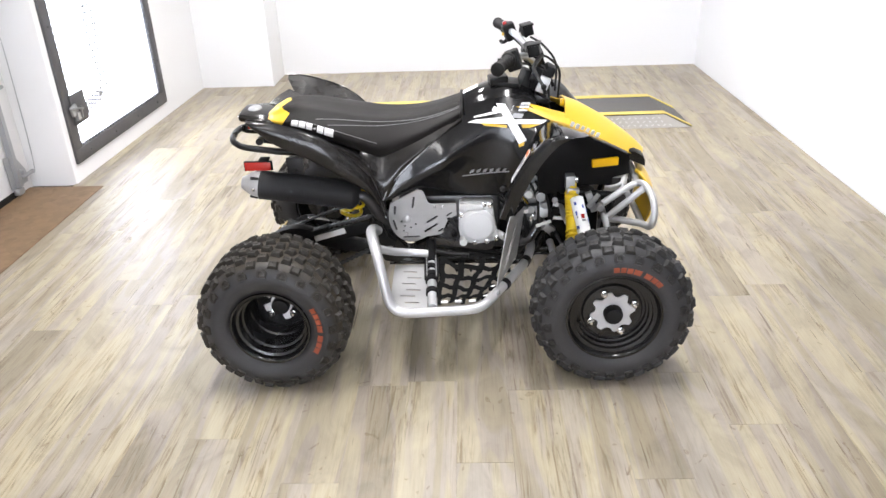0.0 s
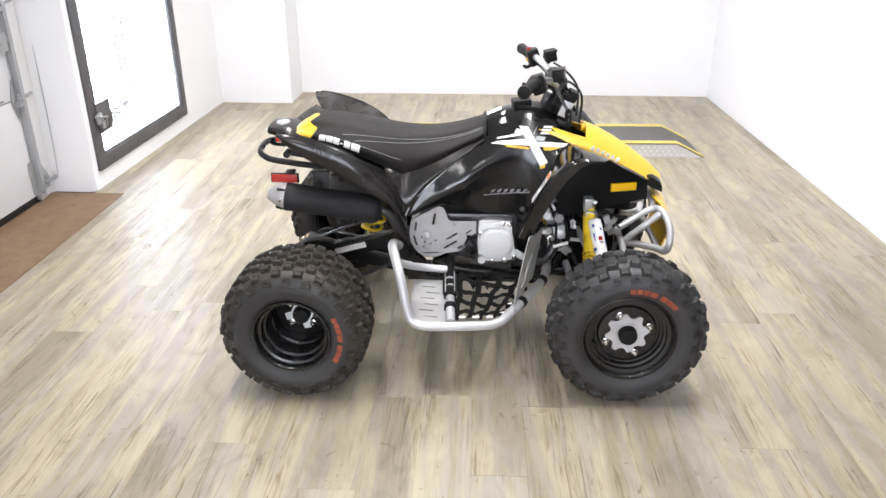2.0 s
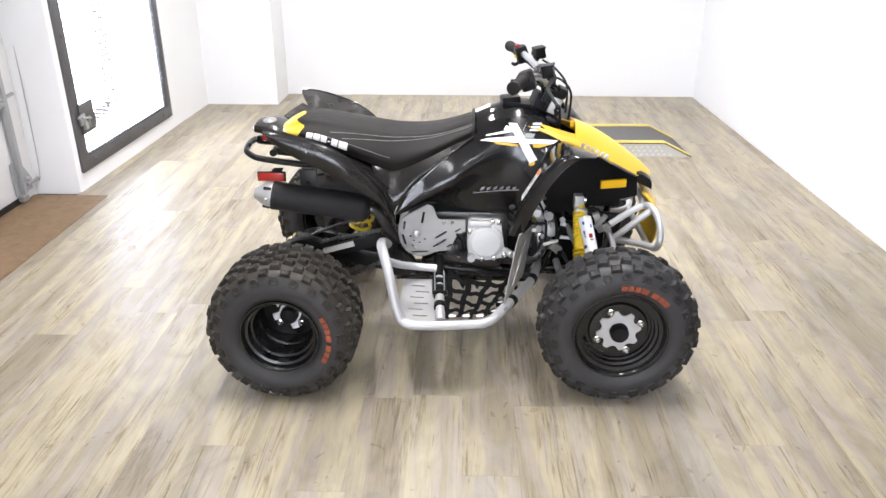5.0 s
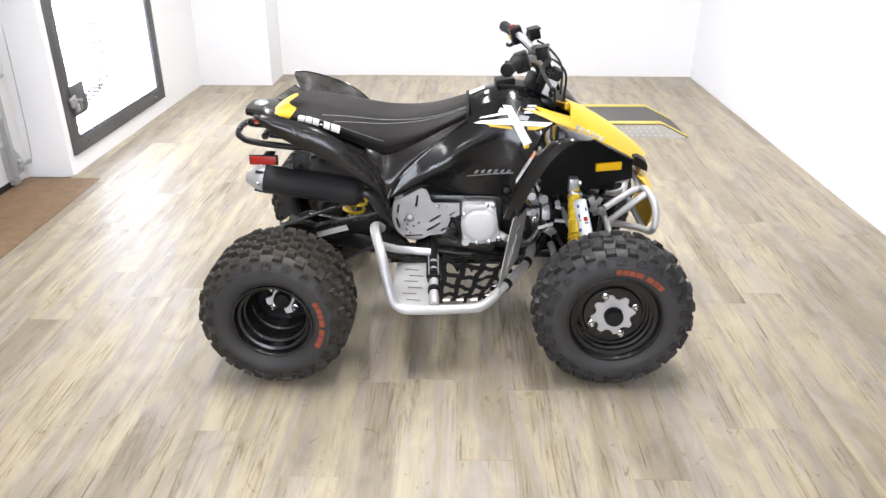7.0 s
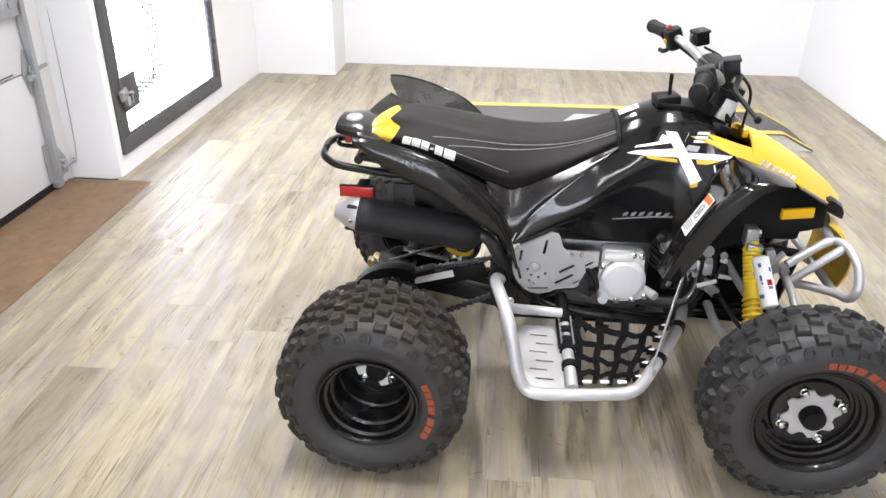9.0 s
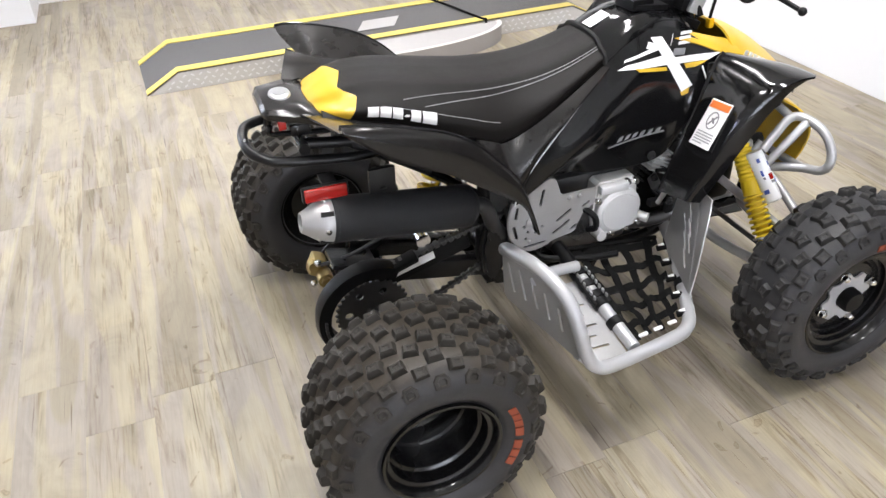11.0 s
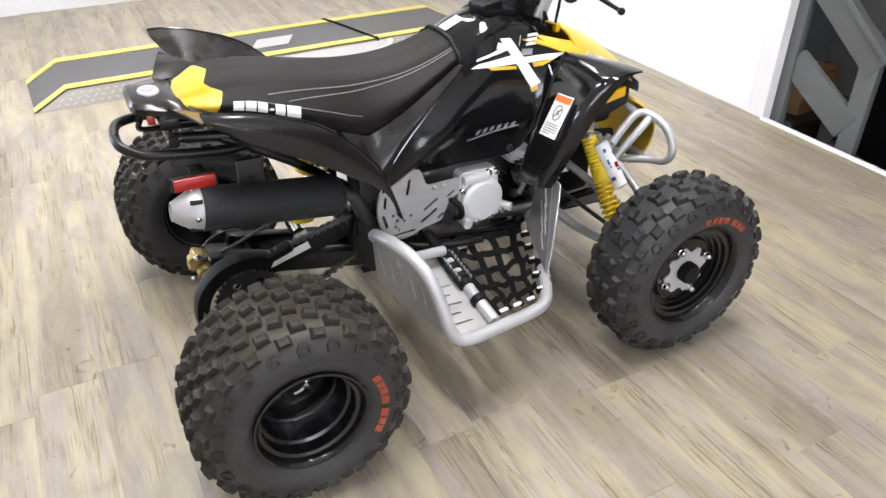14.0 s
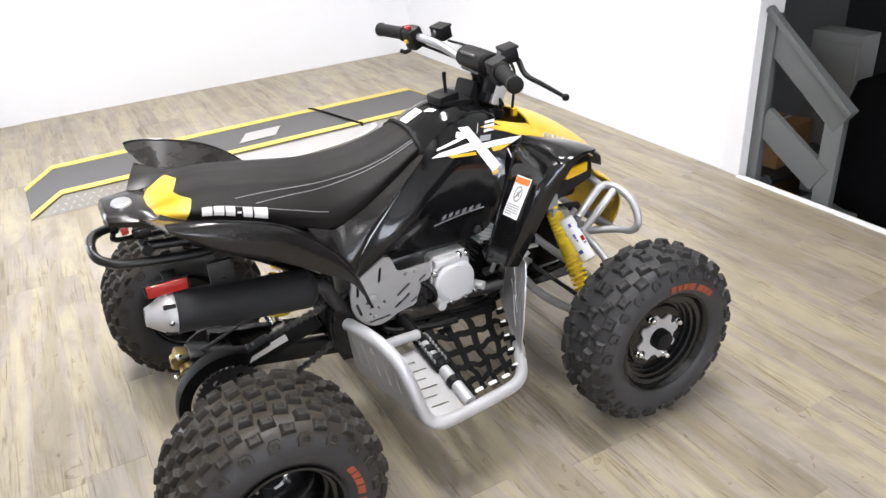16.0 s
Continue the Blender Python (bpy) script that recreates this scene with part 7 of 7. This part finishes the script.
# rear sprocket and chain
bm = bmesh.new()
teeth = [((0.088 if k % 2 else 0.080) * math.cos(2 * math.pi * k / 72), (0.088 if k % 2 else 0.080) * math.sin(2 * math.pi * k / 72)) for k in range(72)]
plate(bm, teeth, basis((-0.503, -0.112, 0.2275), (1, 0, 0), (0, 0, 1)), 0.006, [[(0.056 * math.cos(a) + 0.010 * math.cos(b), 0.056 * math.sin(a) + 0.010 * math.sin(b)) for b in (2 * math.pi * q / 8 for q in range(8))] for a in (2 * math.pi * k / 6 for k in range(6))])
part("rear_sprocket", bm, M_STEEL, quad)
for up in (1, -1):
    bm = bmesh.new()
    for k in range(46):
        p = V((-0.505, -0.112, 0.2275 + (0.098 if up > 0 else -0.084))).lerp(V((-0.120, -0.114, 0.376 + 0.044 * up)), k / 45)
        box(bm, tuple(p), (0.0100, 0.017 if k % 2 else 0.010, 0.0115 if k % 2 else 0.0085), (0, -20, 0), bevel=0.0015)
    part("chain_run", bm, M_STEEL, quad, "dark steel drive chain")
# guard round the sprocket
bm = bmesh.new()
c = V((-0.505, -0.115, 0.2275))
rows = []
for k in range(25):
    a = radians(58 + 158 * k / 24)
    r0, r1 = 0.100, 0.128
    d = V((math.cos(a), 0, math.sin(a)))
    rows.append([c + d * r0 + V((0, 0.022, 0)), c + d * r1 + V((0, 0.020, 0)), c + d * (r1 + 0.004), c + d * r1 + V((0, -0.020, 0)), c + d * r0 + V((0, -0.022, 0)), c + d * (r0 + 0.006) + V((0, 0, 0))])
rings(bm, rows)
box(bm, (-0.440, -0.118, 0.338), (0.10, 0.036, 0.016), (0, -18, 0), bevel=0.004)
guard = part("chain_guard", bm, M_MATTE, quad, "black plastic guard round the chain sprocket")
bm = bmesh.new()
for k in range(9):
    a = radians(175 + 30 * k / 8)
    box(bm, tuple(c + V((math.cos(a), 0, math.sin(a))) * 0.112 + V((0, -0.024 + 0.0, 0))), (0.006, 0.010, 0.010), (0, 0, 0), bevel=0.001)
part("guard_teeth", bm, M_STEEL, guard)
bm = bmesh.new()
pts = [(-0.235, 0.40), (-0.245, 0.34), (-0.235, 0.275), (-0.205, 0.235), (-0.165, 0.228), (-0.135, 0.245), (-0.125, 0.29), (-0.150, 0.32), (-0.185, 0.33), (-0.20, 0.37), (-0.205, 0.41)]
plate(bm, pts, basis((0, -0.128, 0), (1, 0, 0), (0, 0, 1)), 0.022)
bmesh.ops.bevel(bm, geom=[e for e in bm.edges if e.calc_face_angle(0) > 0.9], offset=0.006, segments=2, affect="EDGES")
piv = part("pivot_guard", bm, M_FRAME, quad, "black loop guard at the swing arm pivot")
bm = bmesh.new()
lathe(bm, [(0.013, 0.0), (0.013, 0.006), (0.008, 0.007), (0.008, 0.014), (0.0001, 0.0145)], TO_Y @ Matrix.Translation((-0.185, 0.285, 0.150)), 6)
part("pivot_nut", bm, M_CHROME, piv)
# rear shock
a, b = V((-0.245, 0.0, 0.60)), V((-0.345, 0.0, 0.325))
bm = bmesh.new()
rod(bm, a, b, 0.011)
rod(bm, a.lerp(b, 0.0), a.lerp(b, 0.4), 0.021)
rs = part("rear_shock", bm, M_CHROME, quad, "rear shock with a yellow coil spring")
bm = bmesh.new()
coil(bm, a.lerp(b, 0.22), a.lerp(b, 0.94), 0.034, 0.0062, 6.5)
part("spring", bm, M_YSPRING, rs)
bm = bmesh.new()
rod(bm, b - V((0, 0.035, 0)), b + V((0, 0.035, 0)), 0.018)
part("shock_eye", bm, M_CHROME, rs)
# brake disc and gold caliper
bm = bmesh.new()
lathe(bm, [(0.085, -0.002), (0.085, 0.002), (0.045, 0.002), (0.045, -0.002), (0.085, -0.002)], TO_Y @ Matrix.Translation((-0.503, 0.2275, -0.085)), 32)
part("brake_disc", bm, M_STEEL, quad)
bm = bmesh.new()
box(bm, (-0.588, 0.066, 0.262), (0.036, 0.046, 0.050), (0, 25, 0), bevel=0.010)
rod(bm, (-0.578, 0.012, 0.244), (-0.578, 0.05, 0.244), 0.019)
rod(bm, (-0.578, 0.004, 0.244), (-0.578, 0.012, 0.244), 0.012)
rod(bm, (-0.600, 0.035, 0.275), (-0.600, 0.06, 0.275), 0.012)
cal = part("brake_caliper", bm, M_GOLD, quad, "gold zinc-plated brake caliper")
for p in ((-0.606, 0.03, 0.232), (-0.558, 0.02, 0.284), (-0.590, 0.03, 0.288)):
    bm = bmesh.new()
    bmesh.ops.create_icosphere(bm, subdivisions=2, radius=0.009, matrix=Matrix.Translation(p))
    part("caliper_bolt", bm, M_CHROME, cal)
bm = bmesh.new()
tube(bm, [(-0.585, 0.02, 0.288), (-0.52, -0.01, 0.318), (-0.42, -0.02, 0.362), (-0.30, -0.02, 0.40)], 0.0045, 8)
part("brake_hose", bm, M_STEEL, quad, "braided grey brake line")
bm = bmesh.new()
box(bm, (-0.515, 0.0, 0.30), (0.11, 0.08, 0.012), (0, 15, 0), bevel=0.003)
plate(bm, [(-0.56, 0.20), (-0.45, 0.20), (-0.42, 0.30), (-0.53, 0.325)], basis((0, -0.06, 0), (1, 0, 0), (0, 0, 1)), 0.006, [[(-0.53, 0.23), (-0.47, 0.23), (-0.46, 0.285), (-0.52, 0.30)]])
rod(bm, (-0.47, -0.05, 0.31), (-0.47, -0.09, 0.31), 0.012)
part("axle_bracket", bm, M_FRAME, quad)


# ---- floor planks, each its own piece ----
random.seed(11)
floor_ob = bpy.data.objects["floor"]
PW, PL = 0.1525, 1.22
plank_meshes = {}


def plank_mesh(w, length):
    key = (round(w, 3), round(length, 3))
    if key not in plank_meshes:
        bm = bmesh.new()
        x, y, e, top = w / 2 - 0.00005, length / 2 - 0.0002, 0.0005, 0.0
        lo = [bm.verts.new((sx * x, sy * y, -0.005)) for sx, sy in ((-1, -1), (1, -1), (1, 1), (-1, 1))]
        mid = [bm.verts.new((sx * x, sy * y, top - e)) for sx, sy in ((-1, -1), (1, -1), (1, 1), (-1, 1))]
        hi = [bm.verts.new((sx * (x - e), sy * (y - e), top)) for sx, sy in ((-1, -1), (1, -1), (1, 1), (-1, 1))]
        for a, b in ((lo, mid), (mid, hi)):
            for i in range(4):
                bm.faces.new((a[i], a[(i + 1) % 4], b[(i + 1) % 4], b[i]))
        bm.faces.new(hi)
        me = bpy.data.meshes.new("plank")
        bm.to_mesh(me)
        bm.free()
        me.materials.append(M_PLANK)
        plank_meshes[key] = me
    return plank_meshes[key]


# end joints that show beside the vehicle, by row; the other rows are staggered
JOINTS = {-5: 2.40, -6: 2.60, 0: 1.464, 3: 1.535, 4: 1.85, 6: 1.47, 7: 1.93}
for row in range(-12, 16):
    x0, x1 = max(XL - 0.05, -0.5025 + PW * row), min(XR - 0.006, -0.350 + PW * row)
    joint = JOINTS.get(row, 0.37 * row + 0.29 * ((row * row) % 5))
    # beside the strand board the row is cut to its edge
    spans = [(max(x0, -1.926), YF, 3.665), (x0, 3.665, YB)] if x0 < -1.926 else [(x0, YF, YB)]
    for xa, start, end in spans:
        if x1 - xa < 0.02:
            continue
        y = joint + PL * math.floor((start - joint) / PL)
        while y < end:
            a, b = max(y, start), min(y + PL, end)
            if b - a > 0.03:
                ob = new("plank", plank_mesh(x1 - xa, b - a))
                ob.location = ((xa + x1) / 2, (a + b) / 2, 0)
                ob.parent = floor_ob
            y += PL
